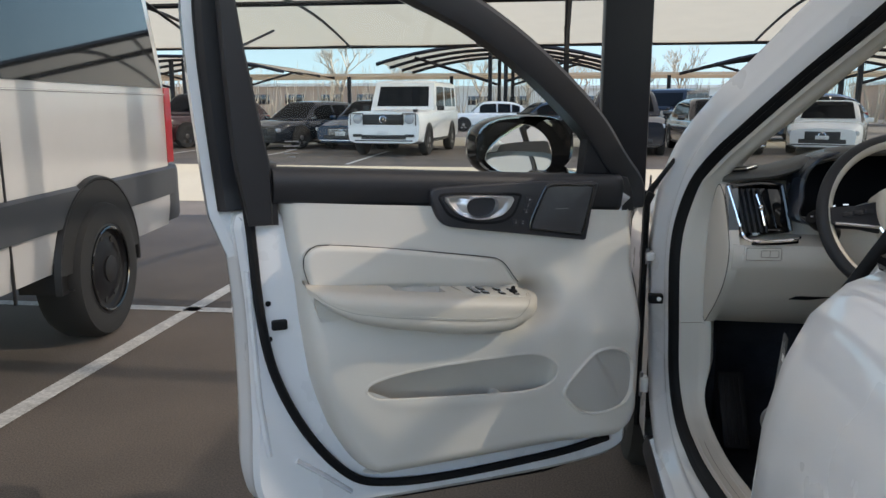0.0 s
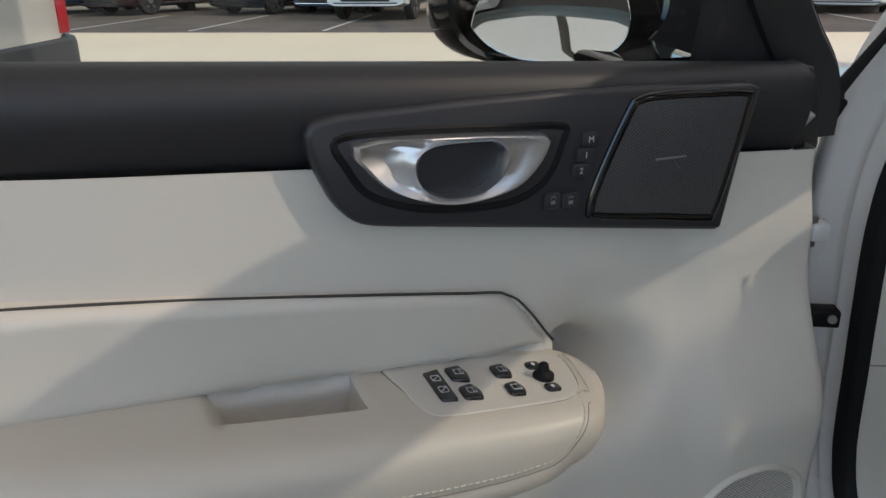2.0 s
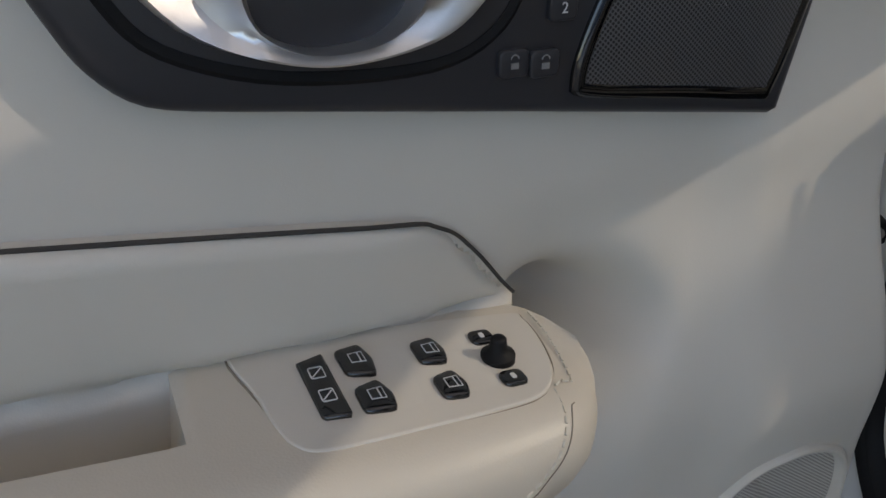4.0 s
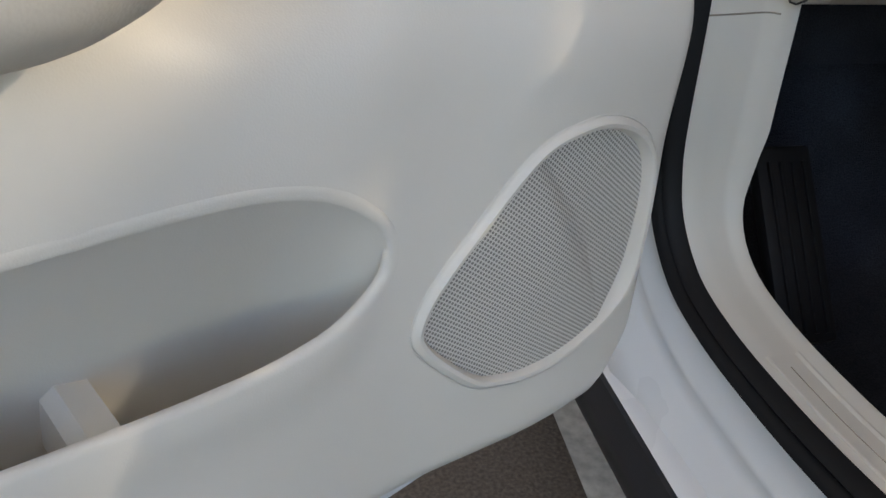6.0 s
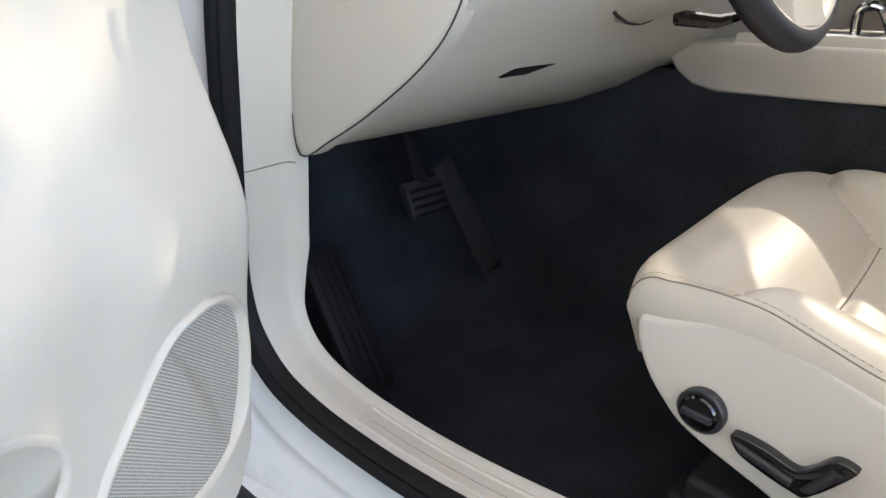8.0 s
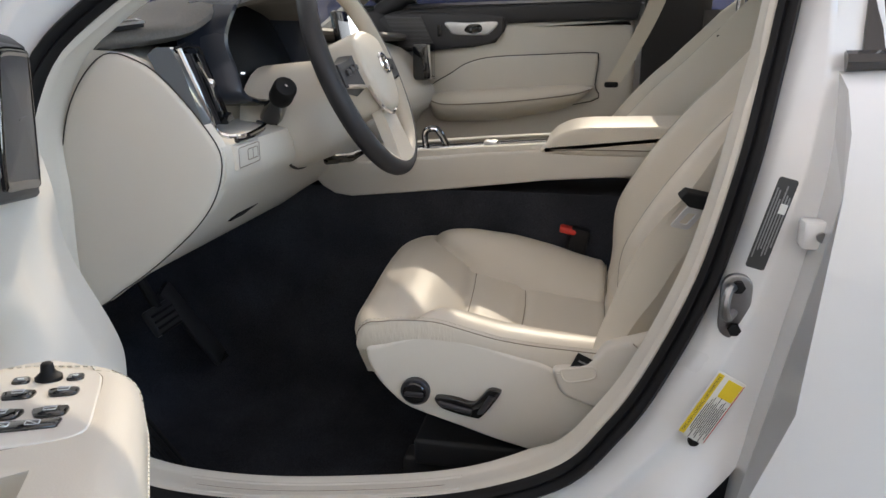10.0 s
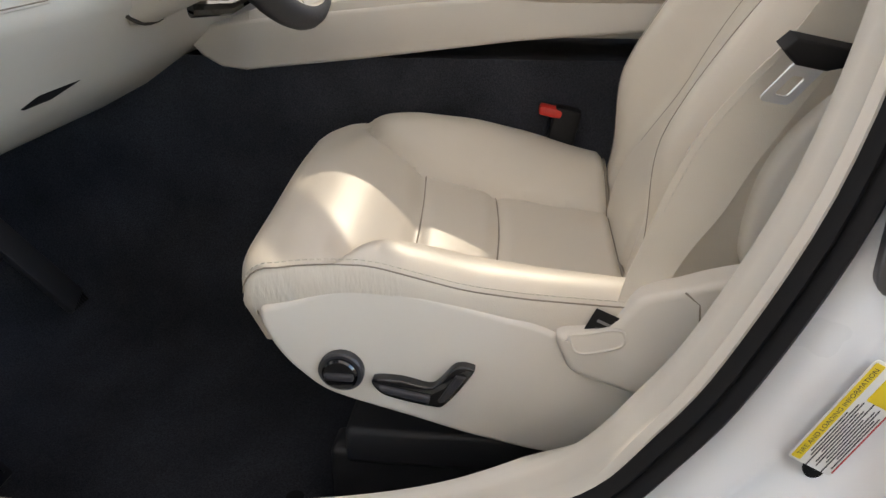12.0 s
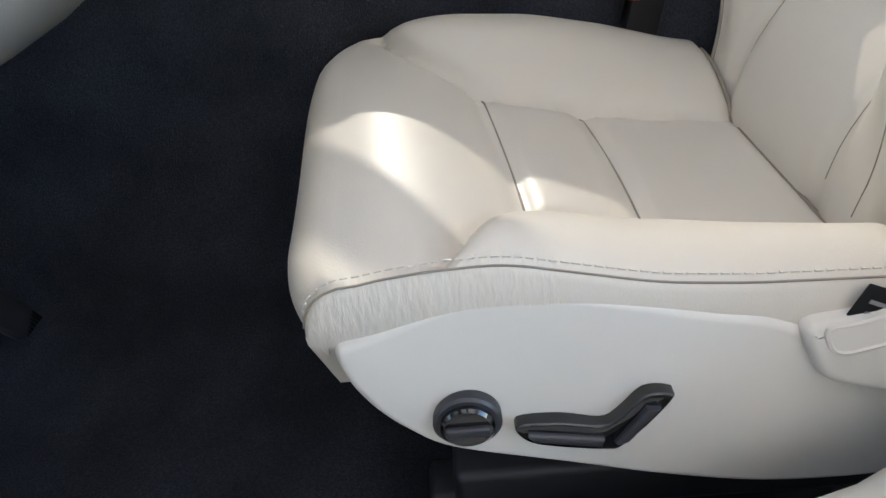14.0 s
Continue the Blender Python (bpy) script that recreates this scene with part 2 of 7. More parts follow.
def inset(outline, by):
    """The outline of 2D points moved inwards by a distance."""
    p = [Vector((q[0], q[1])) for q in outline]
    k = len(p)
    area = sum(p[i].x * p[(i + 1) % k].y - p[(i + 1) % k].x * p[i].y for i in range(k))
    s = 1 if area > 0 else -1
    out = []
    for i in range(k):
        t = (p[(i + 1) % k] - p[i - 1])
        t.normalize()
        out.append(p[i] + s * by * Vector((-t.y, t.x)))
    return out


def plate(outline, d0, d1, bevel=0.003, at=None, bm=None, steps=3, dome=0.0):
    """A slab with this outline (2D) from depth d0 to d1, its front edge rounded; at maps (a, b, depth) to a place."""
    at = at or (lambda a, b, d: Vector((a, d, b)))
    rings = [[at(q[0], q[1], d0) for q in outline]]
    sgn = 1 if d1 > d0 else -1
    for k in range(steps + 1):
        f = k / steps * math.pi / 2
        o = inset(outline, bevel * (1 - math.cos(f)))
        rings.append([at(q[0], q[1], d1 - sgn * bevel * (1 - math.sin(f))) for q in o])
    if dome:
        cx, cy = sum(q[0] for q in outline) / len(outline), sum(q[1] for q in outline) / len(outline)
        last = inset(outline, bevel)
        for k in range(1, 6):
            f = k / 6
            rings.append([at(cx + (q[0] - cx) * (1 - f), cy + (q[1] - cy) * (1 - f), d1 + dome * (1 - (1 - f) ** 2)) for q in last])
    return loft(rings, bm=bm)


def rounded(w, h, r, n=4, cx=0.0, cy=0.0):
    out = []
    for sx, sy, a0 in ((1, 1, 0), (-1, 1, 90), (-1, -1, 180), (1, -1, 270)):
        for k in range(n + 1):
            a = radians(a0 + 90 * k / n)
            out.append((cx + sx * (w / 2 - r) + r * math.cos(a), cy + sy * (h / 2 - r) + r * math.sin(a)))
    return out


def field(f, us, vs, bm=None):
    """A sheet of points f(u, v)."""
    return loft([[f(u, v) for u in us] for v in vs], closed=False, bm=bm)


def step(a, b, x):
    t = min(max((x - a) / (b - a), 0.0), 1.0)
    return t * t * (3 - 2 * t)


def lerp(table, x):
    """Straight-line reading of a table of (x, y)."""
    if x <= table[0][0]:
        return table[0][1]
    for (x0, y0), (x1, y1) in zip(table, table[1:]):
        if x <= x1:
            return y0 + (y1 - y0) * (x - x0) / (x1 - x0)
    return table[-1][1]


def inside(outline, a, b):
    hit, k = False, len(outline)
    for i in range(k):
        x0, y0, x1, y1 = outline[i][0], outline[i][1], outline[i - 1][0], outline[i - 1][1]
        if (y0 > b) != (y1 > b) and a < (x1 - x0) * (b - y0) / (y1 - y0) + x0:
            hit = not hit
    return hit


def edge_distance(outline, a, b):
    best, k, p = 9.0, len(outline), Vector((a, b))
    for i in range(k):
        q0, q1 = Vector(outline[i - 1][:2]), Vector(outline[i][:2])
        e = q1 - q0
        t = min(max((p - q0).dot(e) / max(e.dot(e), 1e-12), 0), 1)
        best = min(best, (q0 + t * e - p).length)
    return best


def dashes(pts, length, gap, r, bm=None):
    """Stitches laid along a line."""
    bm = bm or bmesh.new()
    p = [Vector(q) for q in pts]
    left, on, seg = 0.0, True, []
    run = [p[0]]
    for a, b in zip(p, p[1:]):
        pos, span = 0.0, (b - a).length
        while span - pos > (length if on else gap) - left:
            pos += (length if on else gap) - left
            q = a + (b - a) * (pos / span)
            if on:
                run.append(q)
                if (run[-1] - run[0]).length > 1e-4:
                    tube([run[0], run[-1]], r, 5, bm=bm)
            run, on, left = [q], not on, 0.0
        left += span - pos
    return bm

# ---- the white car: body with open front door ----
car = thing("car", "white SUV with its front door standing open, cream and charcoal cabin", "car")
OPEN = radians(60)
DOOR_M = Matrix(((-math.sin(OPEN), math.cos(OPEN), 0, 0), (-math.cos(OPEN), -math.sin(OPEN), 0, 0), (0, 0, 1, 0), (0, 0, 0, 1)))


def front_door():
    """The open door, in its own axes: x from the hinge to the rear edge, y towards the cabin, z up."""
    shell = spl([(0.105, 1.095), (0.098, 1.0), (0.085, 0.85), (0.072, 0.70), (0.064, 0.45), (0.10, 0.36), (0.30, 0.335), (0.70, 0.340), (0.93, 0.350),
                 (1.05, 0.372), (1.095, 0.44), (1.094, 0.62), (1.096, 0.85), (1.108, 1.00), (1.112, 1.05), (1.095, 1.085), (1.04, 1.095)], 5)
    shell = [(p[0], p[1]) for p in shell]
    rings = []
    for d, by in ((-0.075, 0.03), (-0.07, 0.006), (-0.05, 0.0), (0.02, 0.0), (0.035, 0.012), (0.085, 0.016), (0.098, 0.03)):
        rings.append([Vector((q[0], d, q[1])) for q in inset(shell, by)])
    # an opening in the sheet behind the armrest's tip
    for d in (0.098, 0.03):
        rings.append([Vector((0.40 + (q.x - 0.40) * 0.22, d, 0.83 + (q.z - 0.83) * 0.22)) for q in rings[6]])
    door = part("front_door", loft(rings), PAINT, car, "open white front door with a pale trimmed inner face")
    door.matrix_basis = DOOR_M

    def sub(name, bm, material, label="", smooth=40, shadow=True):
        return part(name, bm, material, door, label, smooth, shadow)

    # pressed lines in the painted inner sheet
    sub("bottom_strip", tube([(0.09, 0.0, 0.338), (0.30, 0.02, 0.322), (0.70, 0.02, 0.332), (0.88, 0.02, 0.355)], 0.016, 8), RUBBER, "black rubber strip under the door")
    seal = spl([(1.098, 0.10, 1.42), (1.078, 0.104, 1.15), (1.066, 0.106, 1.05), (1.052, 0.106, 0.85), (1.024, 0.106, 0.705), (0.957, 0.106, 0.56),
                (0.865, 0.106, 0.447), (0.775, 0.106, 0.41), (0.60, 0.106, 0.396), (0.30, 0.106, 0.402), (0.15, 0.106, 0.42)], 6)
    sub("door_seal", tube(seal, 0.0105, 8), RUBBER, "black rubber door seal")
    pressed = bmesh.new()
    tube([(0.86, 0.097, 0.40), (0.92, 0.098, 0.45), (0.985, 0.098, 0.50)], 0.012, 8, bm=pressed, flat=0.5)
    tube([(1.045, 0.094, 0.52), (1.063, 0.096, 0.66), (1.075, 0.096, 0.95)], 0.008, 8, bm=pressed)
    sub("pressed_rib", pressed, PAINT)

    # door card: a moulded sheet
    left = [(0.44, 0.86), (0.455, 0.80), (0.475, 0.845), (0.50, 0.868), (0.53, 0.886), (0.58, 0.912), (0.64, 0.934), (0.70, 0.951),
            (0.80, 0.966), (0.90, 0.985), (1.00, 1.003), (1.12, 1.018)]
    right = [(0.44, 0.22), (0.452, 0.19), (0.465, 0.155), (0.49, 0.118), (0.53, 0.092), (0.60, 0.086), (0.70, 0.080), (0.80, 0.083), (0.94, 0.089), (1.10, 0.104)]
    pocket = [(p.x, p.y) for p in spl([(0.835, 0.674), (0.808, 0.692), (0.70, 0.706), (0.485, 0.710), (0.400, 0.702), (0.358, 0.676), (0.352, 0.648),
                                       (0.370, 0.630), (0.40, 0.620), (0.45, 0.617), (0.55, 0.624), (0.77, 0.645), (0.818, 0.654)], 5, True)]
    mesh_edge = [(p.x, p.y) for p in spl([(0.232, 0.696), (0.209, 0.6975), (0.183, 0.690), (0.162, 0.677), (0.151, 0.661), (0.147, 0.635), (0.147, 0.606), (0.150, 0.577), (0.166, 0.556),
                                          (0.203, 0.543), (0.243, 0.5385), (0.268, 0.542), (0.286, 0.549), (0.309, 0.571), (0.324, 0.590), (0.3255, 0.601), (0.316, 0.620), (0.288, 0.652), (0.260, 0.682), (0.247, 0.692)], 3, True)]
    spk = inset(mesh_edge, -0.0078)

    lower_lip = [(0.352, 0.648), (0.370, 0.630), (0.40, 0.620), (0.45, 0.617), (0.55, 0.624), (0.77, 0.645), (0.835, 0.674)]
    upper_lip = [(0.352, 0.650), (0.358, 0.676), (0.375, 0.692), (0.400, 0.702), (0.485, 0.710), (0.70, 0.706), (0.808, 0.692), (0.835, 0.676)]

    hole_ = inset(spk, 0.004)
    seat_of_insert = [(0.945, 0.905), (0.953, 0.955), (0.950, 0.980), (0.935, 0.993), (0.906, 0.996), (0.765, 0.981), (0.543, 0.947), (0.4995, 0.9350), (0.4760, 0.9135), (0.4545, 0.885), (0.436, 0.866), (0.434, 0.812), (0.55, 0.812), (0.66, 0.825), (0.80, 0.850), (0.935, 0.892)]

    def low(u):
        """The card's lower edge."""
        return 0.452 + 0.16 * step(0.78, 0.96, u) ** 1.6 + 0.05 * step(0.16, 0.09, u)

    def depth(u, w, cut=False):
        l, r = lerp(left, w), lerp(right, w)
        base = 0.132 + 0.043 * step(0.93, 0.74, w)
        base += 0.018 * step(0.36, 0.20, u) * step(0.90, 0.62, w)
        base -= 0.016 * step(0.50, 0.42, u) * step(0.34, 0.42, u) * step(0.95, 0.88, w) * step(0.70, 0.80, w)
        base -= 0.012 * step(0.80, 1.0, u)
        base -= 0.125 * math.exp(-((u - 0.400) / 0.046) ** 2 - ((w - 0.832) / 0.036) ** 2)
        base += 0.010 * step(0.31, 0.25, u) * step(0.66, 0.76, w) * step(1.02, 0.94, w)
        e = min(u - r, l - u, (w - (0.446)) * 1.0)
        base -= 0.075 * (1 - math.sqrt(max(0.0, 1 - (1 - min(max(e / 0.045, 0), 1)) ** 2)))
        base -= 0.05 * step(0.14, 0.07, u)
        if 0.6 < w < 0.72 and 0.34 < u < 0.85 and inside(pocket, u, w):
            base -= 0.004
        if cut and 0.51 < w < 0.71 and 0.11 < u < 0.34 and inside(hole_, u, w):
            base -= 0.014
        if 0.56 < w < 0.66:
            lo = lerp(lower_lip, u)
            base += 0.003 * math.exp(-((w - lo + 0.014) / 0.018) ** 2) * step(0.345, 0.40, u) * step(0.86, 0.78, u)
        if 0.50 < w < 0.95 and 0.30 < u < 0.70:
            base = max(base, 0.036 if abs(u - 0.385) < 0.09 and abs(w - 0.83) < 0.05 else 0.1035)
        if cut and 0.79 < w < 0.995 and 0.43 < u < 0.95 and inside(seat_of_insert, u, w):
            base = 0.106
        return base

    vs = [0.447 + (1.098 - 0.447) * k / 190 for k in range(191)]
    rows = []
    for w in vs:
        l, r = lerp(left, w), lerp(right, w)
        row = [Vector((r - 0.004, 0.055, w))]
        for k in range(241):
            u = r + (l - r) * k / 240
            ww = min(w, 1.036 + 0.0685 * (u - 0.1))
            row.append(Vector((u, depth(u, ww, True), ww)))
        row.append(Vector((l + 0.004, 0.055, w)))
        rows.append(row)
    card_bm = loft(rows, closed=False)
    # the map pocket is an opening in the card, with a moulded bin behind it
    core = inset(pocket, -0.0030)
    gone = []
    for f in card_bm.faces:
        c = f.calc_center_median()
        if 0.6 < c.z < 0.72 and 0.34 < c.x < 0.85 and inside(core, c.x, c.z):
            gone.append(f)
    bmesh.ops.delete(card_bm, geom=gone, context="FACES")
    sub("door_card", card_bm, DOORSKIN, "pale grey-cream moulded door card", smooth=60)
    rings = []
    for by, dd in ((-0.0065, -0.0030), (-0.0060, 0.0002), (-0.003, 0.0004), (-0.001, -0.0002), (0.0005, -0.0016), (0.0012, -0.0034), (0.0010, -0.0050)):
        rings.append([Vector((q[0], depth(o[0], o[1]) + dd * (1 - 0.8 * step(0.655, 0.685, q[1])), q[1])) for q, o in zip(inset(pocket, by), inset(pocket, min(by, -0.003)))])
    pk = loft(rings, cap=False)
    # the bin slopes back from its upper crease to a floor behind the lower lip
    rows = []
    for k in range(61):
        u = 0.3495 + (0.8375 - 0.3495) * k / 60
        hi, lo = lerp(upper_lip, u) + 0.003, lerp(lower_lip, u) - 0.002
        d0 = depth(u, hi + 0.004) - 0.0012
        ends = math.sqrt(max(0.0, 1 - (1 - min(min(u - 0.349, 0.838 - u) / 0.075, 1.0)) ** 2))
        row = []
        for j in range(15):
            q = j / 14
            row.append(Vector((u, d0 - 0.074 * ends * (1 - (1 - q) ** 1.7), hi - (hi - lo + 0.086 * ends) * q)))
        row.append(Vector((u, depth(u, lo - 0.004) - 0.006, lo - 0.090 * ends)))
        row.append(Vector((u, depth(u, lo - 0.004) - 0.0042, lo - 0.0005)))
        rows.append(row)
    loft(rows, closed=False, bm=pk)
    sub("map_pocket", pk, DOORSKIN, "deep moulded map pocket", smooth=70)
    sub("pocket_divider", plate([(0.484, 0.57), (0.514, 0.57), (0.512, 0.606), (0.505, 0.613), (0.490, 0.608)], 0.085, 0.165, 0.005), DOORSKIN)

    # speaker grille
    rim = bmesh.new()
    rings = []
    for by, d in ((-0.003, -0.006), (-0.0015, 0.0), (0.0, 0.0026), (0.0025, 0.0040), (0.005, 0.0034), (0.0068, 0.0006), (0.0074, -0.005), (0.008, -0.02)):
        rings.append([Vector((q[0], depth(q[0], q[1]) + d, q[1])) for q in inset(spk, by)])
    sub("speaker_rim", loft(rings, cap=False, bm=rim), DOORSKIN)
    inner = inset(spk, 0.007)
    sub("speaker_gap", tube([Vector((q[0], depth(q[0], q[1]) + 0.0003, q[1])) for q in inset(spk, -0.0022)], 0.0005, 5, True), DOORSKIN)
    cu, cw = 0.222, 0.612

    def grille_depth(u, w):
        # folded sheet: a narrow strip along the rear edge, then a crease and a face sunk towards the hinge
        side = 0.243 - u + (w - 0.665) * 0.62
        return depth(u, w) - 0.0015 - 0.0065 * step(-0.004, 0.020, side) + 0.0035 * step(0.02, 0.09, side)
    rings = [[Vector((cu + (q[0] - cu) * f, grille_depth(cu + (q[0] - cu) * f, cw + (q[1] - cw) * f), cw + (q[1] - cw) * f)) for q in inner] for f in (1.0, 0.93, 0.86, 0.79, 0.72, 0.65, 0.58, 0.5, 0.42, 0.34, 0.26, 0.18, 0.1, 0.03)]
    sub("speaker_grille", loft(rings), GRILLE, "pale perforated speaker grille", smooth=25)

    # charcoal upper rail
    rows = []
    for k in range(61):
        u = 0.112 + (1.018 - 0.112) * k / 60
        lo, hi = 1.036 + 0.0685 * (u - 0.1), 1.126 + 0.054 * (u - 0.158)
        e = step(0.112, 0.16, u)
        x = [(0.05, lo - 0.002), (0.118, lo - 0.003), (0.129, lo + 0.006), (0.137, lo + (hi - lo) * 0.45), (0.140, hi - 0.030), (0.136, hi - 0.012),
             (0.124, hi - 0.002), (0.105, hi + 0.001), (0.06, hi - 0.006), (0.045, hi - 0.03)]
        rows.append([Vector((u, 0.05 + (d - 0.05) * (0.25 + 0.75 * e), w)) for d, w in x])
    sub("upper_rail", loft(rows), DARK, "charcoal soft upper door rail", smooth=50)
    sub("rail_corner", plate([(1.006, 1.180), (1.006, 1.048), (1.064, 1.050), (1.076, 1.18)], 0.03, 0.118, 0.008), DARK)

    # handle bezel
    bez = [(p.x, p.y) for p in spl([(0.676, 1.104), (0.670, 1.114), (0.650, 1.1185)], 4)] + [(0.556, 1.1215), (0.453, 1.1230), (0.349, 1.1210), (0.250, 1.1165), (0.236, 1.110), (0.252, 1.047), (0.265, 0.976), (0.272, 0.973), (0.447, 0.9995)] + \
          [(p.x, p.y) for p in spl([(0.60, 1.022), (0.634, 1.029), (0.653, 1.045), (0.664, 1.066), (0.673, 1.088)], 4)]
    sub("handle_bezel", plate(bez, 0.10, 0.149, 0.006), DARK2, "charcoal handle surround")
    bowl = [(p.x, p.y) for p in spl([(0.652, 1.100), (0.60, 1.103), (0.506, 1.098), (0.453, 1.094), (0.452, 1.080), (0.468, 1.047), (0.505, 1.031), (0.575, 1.034), (0.625, 1.051), (0.645, 1.076)], 5, True)]
    rings = [[Vector((q[0], d, q[1])) for q in inset(bowl, by)] for by, d in ((-0.003, 0.1485), (0.0, 0.1505), (0.004, 0.1495), (0.008, 0.138), (0.012, 0.122), (0.030, 0.118))]
    sub("handle_bowl", loft(rings), RUBBER, "black recess behind the handle")
    chrome = [(p.x, p.y) for p in spl([(0.6435, 1.095), (0.60, 1.0985), (0.511, 1.0935), (0.476, 1.0905), (0.472, 1.082), (0.484, 1.063), (0.503, 1.049), (0.531, 1.0425), (0.561, 1.0415), (0.590, 1.048), (0.616, 1.060), (0.634, 1.079)], 6, True)]
    hole = [(p.x, p.y) for p in spl([(0.578, 1.0895), (0.540, 1.0905), (0.521, 1.0875), (0.515, 1.074), (0.522, 1.058), (0.538, 1.0485), (0.566, 1.0475), (0.586, 1.058), (0.590, 1.076)], 6, True)]
    n = 66
    def around(outline, c, k):
        a = 2 * math.pi * k / n
        ray = Vector((math.cos(a), math.sin(a)))
        best = 0.0
        for i in range(len(outline)):
            p0, p1 = Vector(outline[i - 1][:2]) - c, Vector(outline[i][:2]) - c
            den = ray.x * (p1 - p0).y - ray.y * (p1 - p0).x
            if abs(den) > 1e-12:
                t = (p0.x * (p1 - p0).y - p0.y * (p1 - p0).x) / den
                s = (p0.x * ray.y - p0.y * ray.x) / den
                if t > best and -1e-6 <= s <= 1 + 1e-6:
                    best = t
        return c + ray * best
    c0 = Vector((0.550, 1.069))
    rings = []
    for f, d in ((0.0, 0.145), (0.0, 0.160), (0.08, 0.1650), (0.22, 0.1655), (0.5, 0.1625), (0.8, 0.161), (0.93, 0.164), (1.0, 0.159), (1.0, 0.145)):
        ring = []
        for k in range(n):
            o, i = around(chrome, c0, k), around(hole, c0, k)
            q = o.lerp(i, f)
            scoop = 0.0115 * math.sin(math.pi * min(max(f, 0), 1)) * step(0.585, 0.612, q.x)
            ring.append(Vector((q.x, d - scoop, q.y)))
        rings.append(ring)
    sub("inner_handle", loft(rings, cap=False), SATIN, "brushed metal inner door handle", smooth=50)
    # memory and lock buttons
    for k, (txt, cu_, cw_) in enumerate((("M", 0.4270, 1.0800), ("1", 0.4310, 1.0665), ("2", 0.4355, 1.0530))):
        b = sub("memory_button", plate(rounded(0.0165, 0.0128, 0.003, 3, cu_, cw_), 0.146, 0.1525, 0.0012), DARK2)
        letter(txt, b, (cu_, 0.1531, cw_), 0.0078)
    for cu_, cw_ in ((0.4625, 1.0285), (0.4445, 1.0265)):
        b = sub("lock_button", plate(rounded(0.0170, 0.0140, 0.003, 3, cu_, cw_), 0.146, 0.1525, 0.0012), DARK2)
        bm = tube([Vector((cu_ + 0.0022 * math.cos(a), 0.1528, cw_ + 0.0026 + 0.002 * math.sin(a))) for a in np.linspace(0, math.pi, 8)], 0.0004, 4)
        part("lock_mark", box((0.0042, 0.0006, 0.0030), (cu_, 0.1528, cw_ - 0.0008), bm=bm), DIMMARK, b)
    tw = [(p.x, p.y) for p in spl([(0.379, 1.113), (0.352, 1.1155), (0.300, 1.114), (0.257, 1.111), (0.2505, 1.102), (0.264, 1.041), (0.279, 0.992), (0.291, 0.9875), (0.350, 0.9965), (0.416, 1.0060), (0.4255, 1.014), (0.418, 1.043), (0.390, 1.102)], 5, True)]
    rings = [[Vector((q[0], d, q[1])) for q in inset(tw, by)] for by, d in ((-0.001, 0.146), (-0.001, 0.1515), (0.002, 0.1535), (0.005, 0.1535), (0.007, 0.1525))]
    sub("tweeter_rim", loft(rings, cap=False), PIANO)
    tin = inset(tw, 0.006)
    tu, tw_ = 0.338, 1.052
    rings = [[Vector((tu + (q[0] - tu) * f, 0.1525 + 0.004 * (1 - f ** 2), tw_ + (q[1] - tw_) * f)) for q in tin] for f in (1.0, 0.85, 0.7, 0.5, 0.3, 0.1)]
    sub("tweeter_grille", loft(rings), TWEETER, "dark perforated tweeter grille")
    sub("badge_bar", box((0.034, 0.0006, 0.0018), (0.343, 0.1568, 1.056)), DIMMARK)

    # padded insert above the armrest
    ins = [(p.x, p.y) for p in spl([(0.950, 0.912), (0.962, 0.955), (0.960, 0.982), (0.942, 1.000), (0.906, 1.003), (0.765, 0.986), (0.54, 0.951), (0.495, 0.938), (0.472, 0.917), (0.450, 0.888), (0.431, 0.866)], 6)]
    ins += [(0.431, 0.835), (0.60, 0.835), (0.94, 0.865)]
    near_u = [(0.835, 0.430), (0.866, 0.431), (0.888, 0.450), (0.917, 0.472), (0.938, 0.495), (0.951, 0.540), (0.986, 0.765), (1.003, 0.906)]
    rear_u = [(0.835, 0.930), (0.865, 0.940), (0.912, 0.950), (0.955, 0.962), (0.982, 0.960), (0.998, 0.945), (1.003, 0.915)]
    rows = []
    for k in range(45):
        w = 0.835 + (1.0028 - 0.835) * (1 - (1 - k / 44) ** 1.6)
        u0, u1 = lerp(near_u, w), lerp(rear_u, w)
        row = [Vector((u0 - 0.0005, 0.11, w))]
        for j in range(91):
            q = j / 90
            u = u0 + (u1 - u0) * (0.5 - 0.5 * math.cos(math.pi * q))
            e = edge_distance(ins[:-3], u, w) if w > 0.866 else u - u0
            edge = 1 - math.sqrt(max(0.0, 1 - (1 - min(max(e, 0.0) / 0.013, 1)) ** 2))
            row.append(Vector((u, 0.1545 - 0.012 * step(0.55, 0.44, u) - 0.013 * edge - 0.023 * min(max((0.990 - w) / 0.125, 0.0), 1.0) * step(1.0, 0.70, u), w)))
        row.append(Vector((u1 + 0.0005, 0.11, w)))
        rows.append(row)
    sub("padded_insert", loft(rows, closed=False), DOORSKIN, "padded pale leather insert", smooth=70)
    seam = [Vector((q[0], 0.1425 - 0.012 * step(0.55, 0.44, q[0]), q[1])) for q in ins[:-3] if q[0] > 0.4395]
    sub("insert_seam", tube(seam, 0.0013, 6), SEAM, "dark groove round the insert")

    # armrest
    def top_w(u):
        return 0.8625 + 0.118 * (u - 0.43)

    def front_d(u):
        return lerp([(0.419, 0.178), (0.421, 0.190), (0.427, 0.203), (0.436, 0.216), (0.447, 0.226), (0.46, 0.233), (0.52, 0.240), (0.65, 0.244), (0.80, 0.240), (0.90, 0.224), (0.945, 0.200), (0.962, 0.168)], u)

